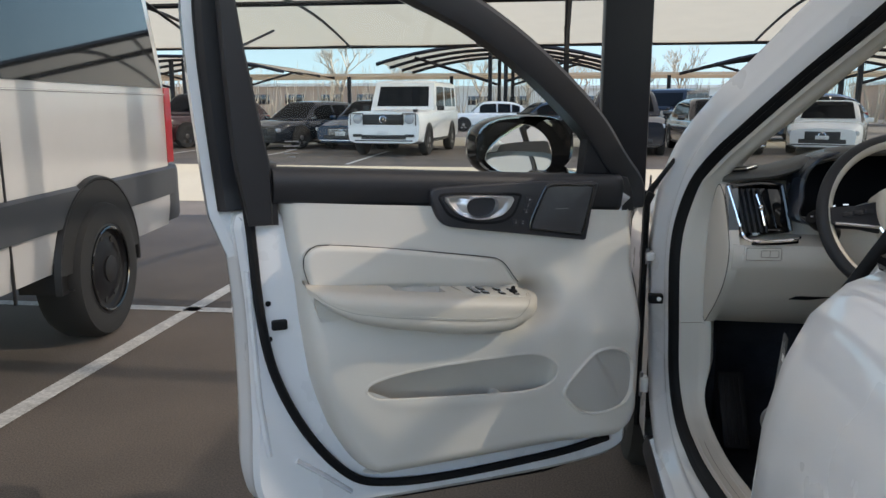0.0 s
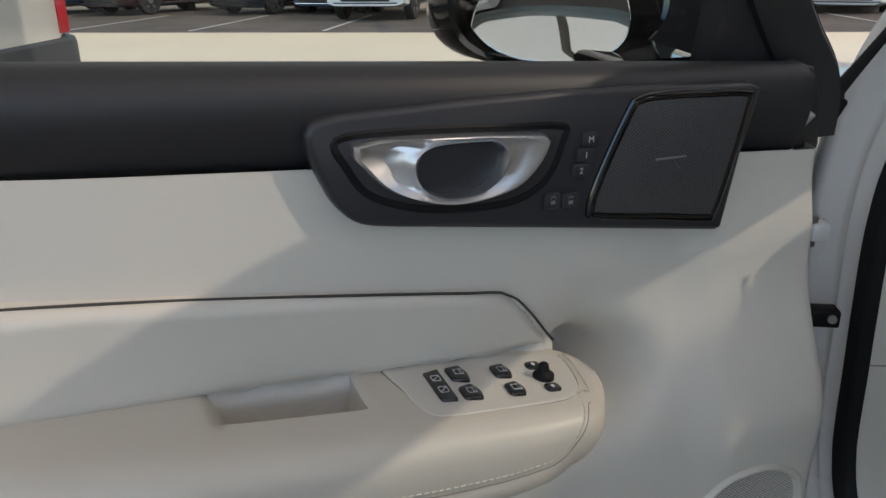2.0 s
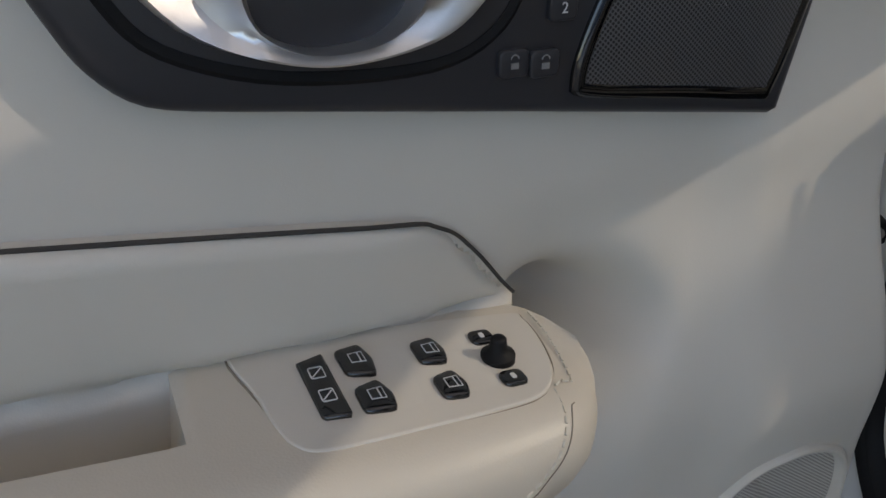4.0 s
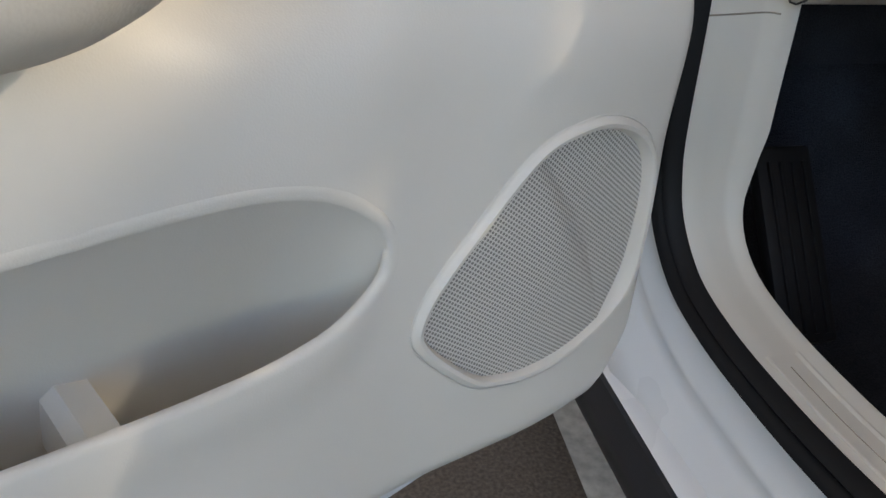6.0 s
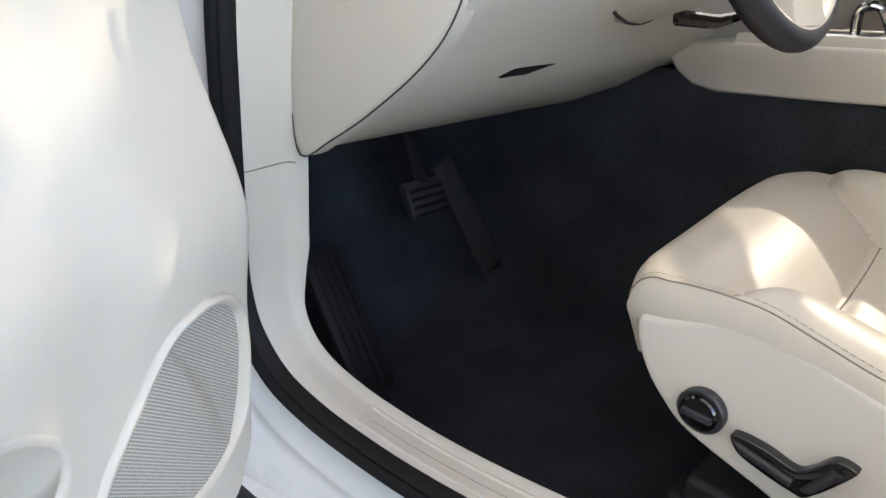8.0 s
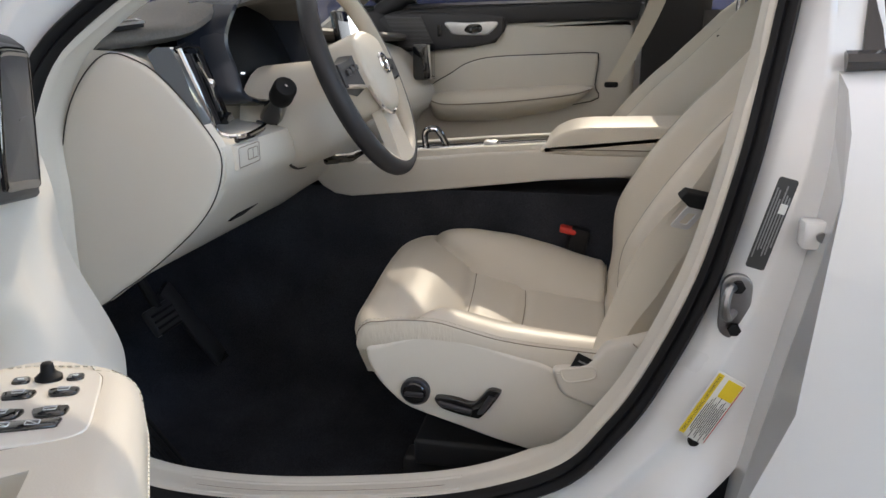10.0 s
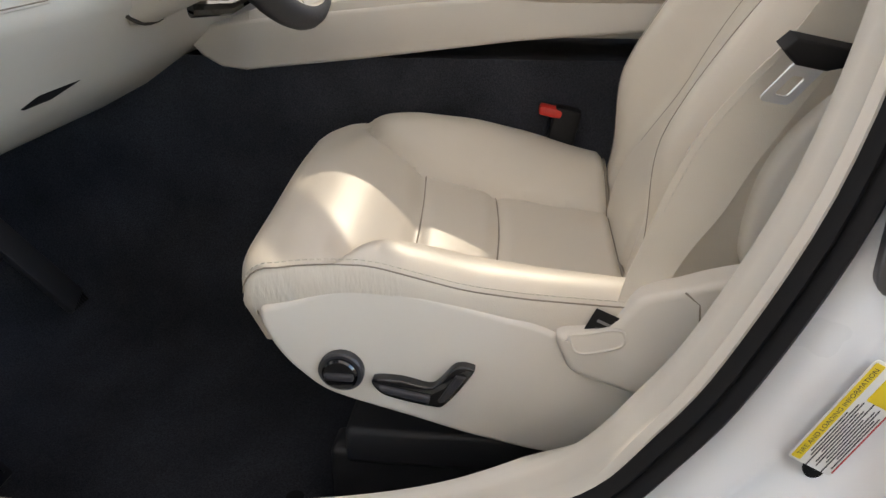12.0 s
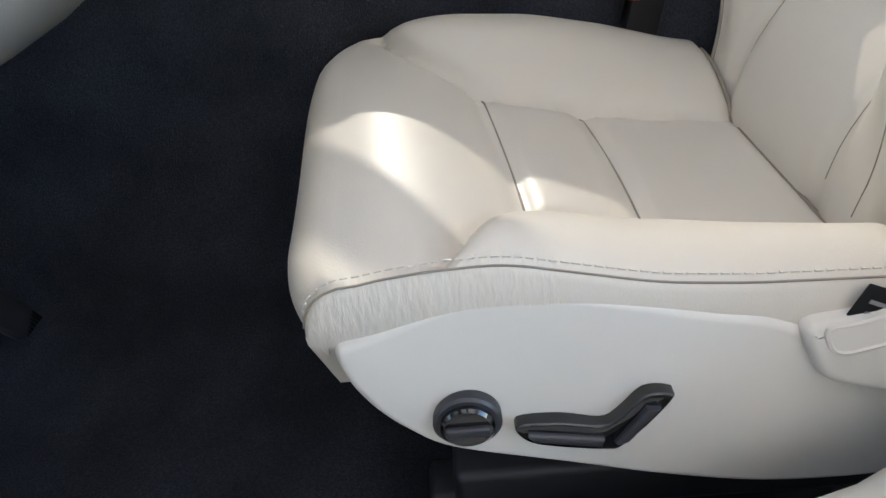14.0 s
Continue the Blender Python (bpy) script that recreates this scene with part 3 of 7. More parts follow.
    def bot_w(u):
        return lerp([(0.419, 0.846), (0.424, 0.835), (0.434, 0.823), (0.449, 0.811), (0.465, 0.800), (0.483, 0.792), (0.50, 0.787), (0.55, 0.784), (0.60, 0.788), (0.66, 0.797), (0.80, 0.823), (0.87, 0.842), (0.915, 0.866), (0.945, 0.894), (0.962, 0.918)], u)

    def seam_part(u):
        """How far up the armrest's face the stitched seam runs; it climbs to the top edge at the tip."""
        return lerp([(0.449, 0.97), (0.456, 0.88), (0.466, 0.74), (0.477, 0.60), (0.488, 0.48), (0.50, 0.43), (0.55, 0.42), (0.80, 0.40), (0.962, 0.3)], u)

    def soft(table, u):
        r = min(0.010, u - 0.419, 0.962 - u)
        return (table(u - r) + table(u - r / 2) + table(u) + table(u + r / 2) + table(u + r)) / 5

    us = [0.419 + (0.962 - 0.419) * (k / 140) ** 1.25 for k in range(141)]
    rings, seam, groove = [], [], []
    for u in us:
        t, f, b = top_w(u), soft(front_d, u), soft(bot_w, u)
        t = max(t, b + 0.004)
        cup = step(0.646, 0.656, u) * step(0.775, 0.735, u)
        dip = 0.060 * cup
        in_d = lerp([(0.419, 0.165), (0.424, 0.140), (0.432, 0.120), (0.445, 0.105), (0.46, 0.10)], u)
        r_ = min(0.030, 0.45 * max(f - in_d, 0.004))
        fr, hr_ = f - r_, min(0.024, 0.45 * (t - b))
        mid = min(b + (t - b) * seam_part(u), t - 0.007)
        low_mid = min(mid, t - hr_ - 0.010)
        press = 0.0022 * step(0.49, 0.51, u)
        sec = [(in_d, b + 0.012), (in_d, t - 0.004 - dip)]
        for k in range(1, 8):
            q = k / 8
            sec.append((in_d + (fr - in_d) * q, t - 0.004 * q - dip * step(0.76, 0.60, q) - (0.011 * step(0.466, 0.474, u) * step(0.562, 0.554, u) if k in (3, 4, 5) else 0.0)))
        for k in range(0, 7):
            a = math.pi / 2 * k / 6
            sec.append((fr + r_ * math.sin(a), t - 0.004 - hr_ * (1 - math.cos(a))))
        sec += [(f, low_mid + 0.005), (f - press, low_mid), (f - 0.0005, low_mid - 0.004), (f - 0.004, b + (low_mid - b) * 0.45), (f - 0.018, b + 0.004), (f - 0.05, b)]
        rings.append([Vector((u, min(d, max(f + 0.001, in_d)), w)) for d, w in sec])
        for line, w in ((seam, mid + 0.005), (groove, mid)):
            fall = (t - 0.004 - w) / hr_
            d = f + 0.0004 if fall >= 1 else fr + r_ * math.sin(math.acos(min(max(1 - fall, -1.0), 1.0))) + 0.0004
            line.append(Vector((u, d, w)))
    sub("armrest", loft(rings), LEATHER, "pale leather armrest with a pull pocket", smooth=50)
    first_u = next(i for i, u in enumerate(us) if u > 0.451)
    tip = spl([(0.4330, 0.134, top_w(0.433) + 0.0004), (0.4345, 0.155, top_w(0.4345)), (0.4385, 0.178, top_w(0.4385) - 0.0025), (0.4445, 0.200, top_w(0.4445) - 0.0042)], 5)
    seam = tip + seam[first_u:-3]
    sub("armrest_groove", tube(groove[first_u:-3], 0.0004, 5), FINESEAM, "seam line along the armrest")
    sub("armrest_stitching", dashes(seam, 0.0042, 0.0022, 0.00085), STITCH, "row of pale stitches")

    # switch panel on the armrest
    def on_top(a, b, d):
        return Vector((a, b, top_w(a) - 0.002 + d - 0.004 * step(0.125, 0.209, b)))
    panel = [(p.x, p.y) for p in spl([(0.6125, 0.116), (0.530, 0.124), (0.449, 0.131), (0.4405, 0.139), (0.4415, 0.160), (0.4475, 0.182), (0.456, 0.196), (0.469, 0.2055), (0.492, 0.209), (0.55, 0.2105), (0.590, 0.210), (0.6025, 0.202), (0.6070, 0.189), (0.6095, 0.168)], 5, True)]
    wells = []
    for u0, u1, d0, d1 in ((0.5265, 0.5470, 0.1450, 0.1930), (0.4820, 0.5050, 0.1465, 0.1920)):
        wells.append([(p.x, p.y) for p in spl([(u1, d0 + 0.001), (u1 - 0.007, d0), (u0 + 0.002, d0 + 0.001), (u0, d0 + 0.012), (u0 + 0.001, (d0 + d1) / 2), (u0 + 0.005, d1 - 0.003), (u0 + 0.009, d1), (u1 - 0.001, d1 - 0.001), (u1 + 0.001, (d0 + d1) / 2)], 4, True)])
    pn = bmesh.new()
    sheet_edges = []
    for loop_ in [inset(panel, 0.0012)] + wells:
        vs_ = [pn.verts.new((q[0], q[1], 0)) for q in loop_]
        sheet_edges += [pn.edges.new((vs_[k - 1], vs_[k])) for k in range(len(vs_))]
    bmesh.ops.triangle_fill(pn, use_beauty=True, edges=sheet_edges)
    for v in pn.verts:
        v.co = on_top(v.co.x, v.co.y, 0.0032)
    loft([[on_top(q[0], q[1], h) for q in inset(panel, by)] for by, h in ((0.0, -0.01), (0.0, 0.0020), (0.0004, 0.0028), (0.0012, 0.0032))], cap=False, bm=pn)
    sub("switch_panel", pn, TRIM, "pale switch panel on the armrest", smooth=30)
    sub("panel_gap", tube([on_top(a, b, 0.0012) for a, b in inset(panel, -0.0008)], 0.0007, 5, True), FINESEAM)
    for w_ in wells:
        rings = [[on_top(q[0], q[1], h) for q in inset(w_, by)] for by, h in ((0.0, 0.0032), (0.0006, 0.0026), (0.0022, -0.0015), (0.0042, -0.0045), (0.0065, -0.0060))]
        sub("switch_well", loft(rings), DOORSKIN, "scooped finger hollow", smooth=60)
    switches = (((0.564, 0.142), (0.548, 0.139), (0.5445, 0.153), (0.547, 0.167), (0.563, 0.163)), ((0.564, 0.174), (0.549, 0.170), (0.5445, 0.183), (0.547, 0.195), (0.564, 0.193)),
                ((0.521, 0.146), (0.506, 0.144), (0.5025, 0.157), (0.506, 0.168), (0.521, 0.165)), ((0.521, 0.177), (0.507, 0.174), (0.5035, 0.187), (0.507, 0.197), (0.521, 0.195)))
    for o4 in switches:
        o = []
        for i in range(5):
            p0, p1, p2 = Vector(o4[i - 1]), Vector(o4[i]), Vector(o4[(i + 1) % 5])
            r = 0.0035
            a0, a1 = p1 + (p0 - p1).normalized() * r, p1 + (p2 - p1).normalized() * r
            o += [a0, a0 * 0.25 + p1 * 0.5 + a1 * 0.25, a1]
        o = [(q.x, q.y) for q in o]
        a, b = sum(q[0] for q in o4) / 5, sum(q[1] for q in o4) / 5
        s = sub("window_switch", plate(o, 0.0, 0.0062, 0.0022, on_top, dome=0.0008), PIANO, "black window switch")
        fr4 = [(a - 0.0035, b - 0.0042), (a + 0.0042, b - 0.0036), (a + 0.0042, b + 0.0036), (a - 0.0035, b + 0.0042)]
        mk = tube([on_top(p[0], p[1], 0.0070) for p in fr4], 0.00045, 4, True)
        tube([on_top(a - 0.001, b - 0.0036, 0.0070), on_top(a - 0.001, b + 0.0036, 0.0070)], 0.0004, 4, bm=mk)
        part("window_mark", mk, PALEMARK, s)
    lk = [(0.5855, 0.147), (0.571, 0.142), (0.5695, 0.144), (0.5695, 0.190), (0.571, 0.1925), (0.5835, 0.191), (0.5850, 0.189)]
    s = sub("child_lock_switch", plate(lk, 0.0, 0.0058, 0.0018, on_top), PIANO, "black lock switch")
    for b in (0.158, 0.176):
        mk = tube([on_top(p[0], p[1], 0.0060) for p in rounded(0.0075, 0.0085, 0.001, 2, 0.5775, b)], 0.00045, 4, True)
        tube([on_top(0.5745, b - 0.003, 0.0060), on_top(0.5805, b + 0.003, 0.0060)], 0.00045, 4, bm=mk)
        part("lock_mark", mk, PALEMARK, s)
    for txt, a, b in (("L", 0.4765, 0.1515), ("R", 0.4770, 0.1895)):
        s = sub("mirror_button", plate(rounded(0.0150, 0.0125, 0.004, 3, a, b), 0.0, 0.0055, 0.0016, on_top), PIANO)
        part("letter_bar", plate(rounded(0.0030, 0.0045, 0.0008, 2, a, b), 0.0052, 0.0060, 0.0002, on_top), PALEMARK, s)
    a, b = 0.476, 0.1705
    z0 = top_w(a) - 0.001
    rings = [[Vector((a + r * math.cos(q), b + r * math.sin(q), z0 + h)) for q in np.linspace(0, 2 * math.pi, 20)[:-1]] for r, h in
             ((0.0100, -0.002), (0.0100, 0.0030), (0.0088, 0.0040), (0.0066, 0.0056), (0.0052, 0.0080), (0.0048, 0.0110), (0.0046, 0.0130), (0.0036, 0.0142), (0.0015, 0.0147))]
    sub("mirror_joystick", loft(rings), RUBBER, "black mirror adjustment knob")

    # latch and rear edge
    sub("door_latch", plate(rounded(0.034, 0.022, 0.004, 3, 1.012, 0.826), 0.06, 0.109, 0.003), RUBBER, "black door latch")
    for w in (0.875, 0.795):
        sub("latch_screw", plate(rounded(0.012, 0.012, 0.0055, 4, 1.034, w), 0.09, 0.1015, 0.001), RUBBER)

    # window frame and glass
    def lean(w):
        return 0.055 + 0.26 * max(w - 1.13, 0)
    fr = spl([(1.085, 1.08), (1.092, 1.15), (1.108, 1.30), (1.118, 1.42), (1.115, 1.52), (1.06, 1.585), (0.95, 1.602), (0.80, 1.575), (0.66, 1.525), (0.545, 1.475), (0.395, 1.385), (0.235, 1.262), (0.144, 1.166), (0.080, 1.094), (0.074, 1.035)], 6)
    fr = [Vector((p.x, lean(p.y), p.y)) for p in fr]
    def swept(path, prof):
        rings, k = [], len(path)
        for i in range(k):
            t = (path[min(i + 1, k - 1)] - path[max(i - 1, 0)]).normalized()
            nrm = Vector((0, 1, 0)) - t * t.y
            nrm.normalize()
            s = t.cross(nrm)
            rings.append([path[i] + s * a + nrm * b for a, b in prof])
        return loft(rings)
    sub("window_frame", swept(fr, [(-0.036, -0.03), (-0.036, 0.012), (-0.024, 0.024), (0.016, 0.024), (0.034, 0.016), (0.036, -0.03)]), DARK, "charcoal window frame")
    sub("outer_frame", swept([Vector((1.052, 0.05, 0.99))] + [q for q in fr if q.x > 0.64], [(-0.060, -0.055), (-0.058, -0.012), (-0.038, -0.004), (0.030, -0.035), (0.030, -0.06)]), PAINT)
    sub("frame_seal", swept(fr, [(-0.037, -0.02), (-0.040, 0.002), (-0.036, 0.013), (-0.030, 0.0)]), RUBBER)
    trim = [(1.070, 1.05), (1.020, 1.05), (1.021, 1.17), (1.048, 1.294), (1.073, 1.41), (1.088, 1.50), (1.080, 1.555), (1.10, 1.56), (1.120, 1.50), (1.112, 1.38), (1.096, 1.20)]
    sub("frame_trim", loft([[Vector((a, lean(b) + d, b)) for a, b in inset(trim, i)] for d, i in ((0.0, 0.0), (0.066, 0.0), (0.071, 0.004))]), DARK)
    pane = [(q.x, q.z) for q in fr] + [(0.3, 1.10), (0.9, 1.12)]
    bm = bmesh.new()
    vs_ = [bm.verts.new((q[0], lean(q[1]) - 0.012, q[1])) for q in pane]
    bm.faces.new(vs_)
    sub("window_pane", bm, GLASS, "clear side window glass", smooth=0, shadow=False)
    for k, (wd, w) in enumerate(((0.030, 1.222), (0.036, 1.212), (0.022, 1.204), (0.03, 1.196), (0.018, 1.188))):
        sub("etched_bar", box((wd, 0.0006, 0.0028), (0.965, lean(w) - 0.0085, w)), DIMMARK)
    sail = [(0.232, 1.115), (0.236, 1.225), (0.215, 1.240), (0.139, 1.170), (0.09, 1.115)]
    bm = loft([[Vector((a, lean(b) - 0.02, b)) for a, b in sail], [Vector((a, lean(b) + 0.012, b)) for a, b in inset(sail, 0.0)]])
    sub("mirror_sail", bm, DARK, "charcoal triangle ahead of the window")

    sub("corner_panel", plate([(0.090, 1.030), (0.140, 1.030), (0.140, 1.122), (0.114, 1.118), (0.098, 1.085)], 0.045, 0.096, 0.006), DARK, "charcoal corner panel at the window's foot")

    # mirror
    def mirror_ring(y, k, sx, sz, cx, cz):
        return [Vector((cx + sx * math.copysign(abs(math.cos(a)) ** 0.72, math.cos(a)), y, cz + sz * math.copysign(abs(math.sin(a)) ** 0.72, math.sin(a)))) for a in np.linspace(0, 2 * math.pi, 41)[:-1]]
    mx, my, mz = 0.317, -0.10, 1.192
    rings = [mirror_ring(my + dy, 0, 0.151 * f, 0.081 * f, mx, mz) for dy, f in ((0.012, 0.90), (0.02, 0.965), (0.012, 1.0), (-0.03, 1.0), (-0.07, 0.9), (-0.095, 0.7), (-0.105, 0.4))]
    sub("mirror_housing", loft(rings, cap=False), PIANO, "gloss black door mirror", smooth=60)
    sub("mirror_backing", loft([mirror_ring(my - 0.034, 0, 0.140, 0.072, mx, mz), mirror_ring(my - 0.032, 0, 0.136, 0.070, mx, mz)]), PIANO)
    g = [(mx + 0.034 + 0.078 * math.copysign(abs(math.cos(a)) ** 0.8, math.cos(a)), mz - 0.005 + 0.067 * math.copysign(abs(math.sin(a)) ** 0.8, math.sin(a))) for a in np.linspace(0, 2 * math.pi, 41)[:-1]]
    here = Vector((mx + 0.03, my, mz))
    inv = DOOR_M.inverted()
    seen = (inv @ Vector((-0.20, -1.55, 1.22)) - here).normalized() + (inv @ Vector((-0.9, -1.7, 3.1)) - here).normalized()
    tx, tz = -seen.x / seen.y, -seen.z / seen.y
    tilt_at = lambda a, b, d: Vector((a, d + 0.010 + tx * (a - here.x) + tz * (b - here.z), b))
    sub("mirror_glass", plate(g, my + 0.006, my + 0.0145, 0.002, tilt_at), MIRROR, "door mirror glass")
    sub("mirror_arm", loft([[Vector((a, y, b)) for a, b in rounded(0.13, 0.035, 0.012, 3, 0.27, w)] for y, w in ((-0.12, 1.125), (-0.05, 1.12), (0.03, 1.11))]), PIANO)
    sub("mirror_hood", loft([mirror_ring(my + dy, 0, 0.066 * f, 0.077 * f, mx - 0.078, mz) for dy, f in ((0.014, 0.9), (0.0185, 0.9), (0.0195, 0.7))]), PIANO)
    return door


def letter(txt, parent, at, size):
    """A raised printed character facing along local +y."""
    cu = bpy.data.curves.new("letter", "FONT")
    cu.body, cu.size, cu.extrude, cu.align_x, cu.align_y = txt, size, 0.0002, "CENTER", "CENTER"
    tmp = bpy.data.objects.new("letter", cu)
    scene.collection.objects.link(tmp)
    me = bpy.data.meshes.new_from_object(tmp.evaluated_get(bpy.context.evaluated_depsgraph_get()))
    bpy.data.objects.remove(tmp)
    ob = new("letter", me)
    ob.parent = parent
    me.transform(Matrix.Translation(at) @ Matrix(((-1, 0, 0, 0), (0, 0, 1, 0), (0, 1, 0, 0), (0, 0, 0, 1))))
    me.materials.clear()
    me.materials.append(PALEMARK)
    return ob


front_door()

# ---- car body round the door opening ----
SEAL = [(0.101, -0.028, 0.90), (0.105, -0.025, 0.777), (0.110, -0.022, 0.69), (0.114, -0.020, 0.605), (0.118, -0.021, 0.555), (0.123, -0.036, 0.503), (0.129, -0.080, 0.457), (0.132, -0.145, 0.438),
        (0.135, -0.22, 0.431), (0.136, -0.31, 0.433), (0.138, -0.42, 0.444), (0.140, -0.58, 0.470), (0.140, -0.69, 0.503), (0.138, -0.778, 0.550), (0.136, -0.833, 0.618),
        (0.133, -0.878, 0.695), (0.137, -0.934, 0.83), (0.160, -0.972, 0.97), (0.205, -0.996, 1.07), (0.250, -1.018, 1.17), (0.31, -1.05, 1.35),
        (0.36, -1.07, 1.51), (0.41, -1.00, 1.585), (0.42, -0.86, 1.585), (0.405, -0.69, 1.535), (0.365, -0.53, 1.455), (0.295, -0.375, 1.355),
        (0.216, -0.237, 1.243), (0.172, -0.140, 1.172), (0.136, -0.064, 1.094), (0.111, -0.030, 0.995)]


def opening_frames():
    path = spl(SEAL, 5, True)
    k, out = len(path), []
    for i in range(k):
        t = (path[(i + 1) % k] - path[i - 1]).normalized()
        x = Vector((1, 0, 0))
        x = (x - t * x.dot(t)).normalized()
        n = x.cross(t)
        if n.dot(path[i] - Vector((0.2, -0.5, 1.0))) < 0:
            n = -n
        out.append((path[i], n, x))
    return out


def ring_part(name, profile, material, label="", keep=None, smooth=40):
    rings = []
    for p, n, x in FR:
        prof = profile(p) if callable(profile) else profile
        rings.append([p + n * a + x * b for a, b in prof])
    return part(name, loft(rings, loop=True, cap=False), material, car, label, smooth)


FR = opening_frames()


def body():
    def jamb(p):
        roof = step(1.05, 1.25, p.z)
        rear = step(-0.80, -0.90, p.y) * (1 - roof)
        front = roof * step(-0.85, -0.55, p.y)
        w = 0.115 - 0.03 * roof + 0.02 * rear + 0.062 * front
        return [(0.008, 0.012), (0.014, 0.004), (0.030, -0.006), (0.040, -0.016), (0.046 * w / 0.115, -0.0185), (0.050 * w / 0.115, -0.0225), (0.056 * w / 0.115, -0.0238), (0.061 * w / 0.115, -0.0208), (0.075 * w / 0.115, -0.026), (0.085 * w / 0.115, -0.052 + 0.03 * roof + 0.03 * rear),
                (w, -0.064 + 0.035 * roof + 0.035 * rear), (w + 0.012, -0.058 + 0.035 * roof + 0.03 * rear), (w + 0.014, 0.05)]
    ring_part("door_frame", jamb, PAINT, "white painted door opening", smooth=55)
    section = [(0.015, -0.004), (0.016, -0.014), (0.011, -0.020), (0.005, -0.017), (0.002, -0.009), (-0.002, -0.012), (-0.007, -0.007), (-0.008, 0.006), (0.0, 0.010)]
    ring_part("body_seal", lambda p: section, RUBBER, "black rubber body seal", smooth=60)

    def lining(p):
        up = step(1.02, 1.15, p.z)
        sill = step(0.60, 0.465, p.z)
        rear = step(-0.72, -0.84, p.y) * (1 - up)
        w = 0.020
        deep = 0.034 + 0.014 * rear
        front = [(0.012, 0.0), (0.000, 0.001), (-0.006, 0.005), (-0.007, 0.030), (-0.007, 0.058), (-0.009, 0.066), (-0.016, 0.072), (-0.017, 0.090), (0.020, 0.104)]
        flat = [(0.012, 0.0), (0.000, 0.001), (-0.006, 0.005), (-0.007, 0.030), (-0.007, 0.048), (-0.008, 0.054), (-0.012, 0.059), (-0.012, 0.066), (0.040, 0.074)]
        other = [(-0.006, 0.003), (-0.010, 0.002), (-0.016, 0.008), (-w * 0.62, deep * 0.42), (-w * 0.86, deep * 0.74), (-w, deep), (-w + 0.004, deep + 0.012), (-w + 0.03, deep + 0.03), (0.02, deep + 0.05)]
        k = max(up, rear)
        low = [(a[0] + (b[0] - a[0]) * sill, a[1] + (b[1] - a[1]) * sill) for a, b in zip(front, flat)]
        return [(a[0] + (b[0] - a[0]) * k, a[1] + (b[1] - a[1]) * k) for a, b in zip(low, other)]
    ring_part("pillar_lining", lining, TRIM, "pale plastic pillar and sill lining", smooth=55)

    # sill insert plate, laid along the sill
    rows = [[p + n * a + x * b for a, b in ((-0.002, 0.017), (-0.0082, 0.017), (-0.0090, 0.0185), (-0.0072, 0.0205), (-0.0072, 0.047), (-0.0092, 0.0495), (-0.0090, 0.0515), (-0.002, 0.052))] for p, n, x in FR if -0.63 < p.y < -0.185 and p.z < 0.53]
    part("sill_plate", loft(rows), TRIM, car, "pale sill insert plate with a raised rim", 30)
    part("sill_groove", tube([r[3].lerp(r[4], 0.45) for r in rows[1:-1]], 0.0007, 4), FINESEAM, car)

    seam = [p + n * a + x * b for p, n, x in FR[9:10] for a, b in ((0.000, 0.001), (-0.0064, 0.005), (-0.0074, 0.030), (-0.0074, 0.058), (-0.0094, 0.066), (-0.0164, 0.072))]
    part("trim_seam", tube(seam, 0.0009, 5), FINESEAM, car, "joint between the pillar trims")

    # outer sill, fender and rear door skin
    def skin(y0, y1, name, label, prof, front=0.0):
        rows = [[Vector((x, y, z)) for x, z in prof(y)] for y in np.linspace(y0, y1, 14)]
        return part(name, loft(rows), PAINT, car, label, 50)

    skin(-2.35, 0.02, "rocker_panel", "white sill panel", lambda y: [(0.105, 0.345), (0.075, 0.342), (0.060, 0.334), (0.078, 0.30), (0.10, 0.24), (0.19, 0.22), (0.19, 0.37)])
    part("sill_cladding", loft([[Vector((x, y, z)) for x, z in ((0.075, 0.332), (0.056, 0.3305), (0.047, 0.30), (0.048, 0.275), (0.078, 0.215), (0.12, 0.205), (0.14, 0.30))] for y in np.linspace(-2.35, 0.06, 8)]), DARK2, car, "charcoal cladding under the sill")

    def rear_door():
        zs = [0.36, 0.42, 0.55, 0.70, 0.85, 0.95, 1.02, 1.065, 1.09]
        xs = [0.070, 0.048, 0.044, 0.046, 0.052, 0.069, 0.096, 0.138, 0.195]
        rows = []
        for k in range(20):
            t = k / 19
            row = []
            for z, x in zip(zs, xs):
                edge = -1.045 + 0.09 * step(0.75, 0.42, z) - 0.03 * step(0.75, 1.09, z)
                y = edge + (-2.15 - edge) * t
                row.append(Vector((x + 0.012 * (1 - step(0, 0.02, t)) - 0.02 * t, y, z)))
            row += [Vector((0.24, row[-1].y, 1.08)), Vector((0.20, row[-1].y - 0.0, 0.40))]
            rows.append(row)
        part("rear_door", loft(rows), PAINT, car, "closed white rear door", 50)
        pane = [Vector((0.20, -1.10, 1.10)), Vector((0.20, -2.0, 1.12)), Vector((0.38, -1.95, 1.48)), Vector((0.34, -1.13, 1.46))]
        part("rear_side_window", loft([[p + Vector((o, 0, 0)) for p in pane] for o in (0.0, 0.006)]), PIANO, car, "dark rear side window")
        part("rear_window_rail", tube([(0.195, -1.08, 1.095), (0.175, -1.6, 1.105), (0.175, -2.1, 1.115)], 0.013, 8), PIANO, car)
    rear_door()

    # B-pillar hinge pieces for the rear door
    h = part("rear_hinge", box((0.03, 0.035, 0.034), (0.112, -1.050, 0.905), 0.005), PAINT, car)
    part("hinge_bolt", tube([(0.092, -1.052, 0.905), (0.099, -1.052, 0.905)], 0.006, 8), STEEL, h)
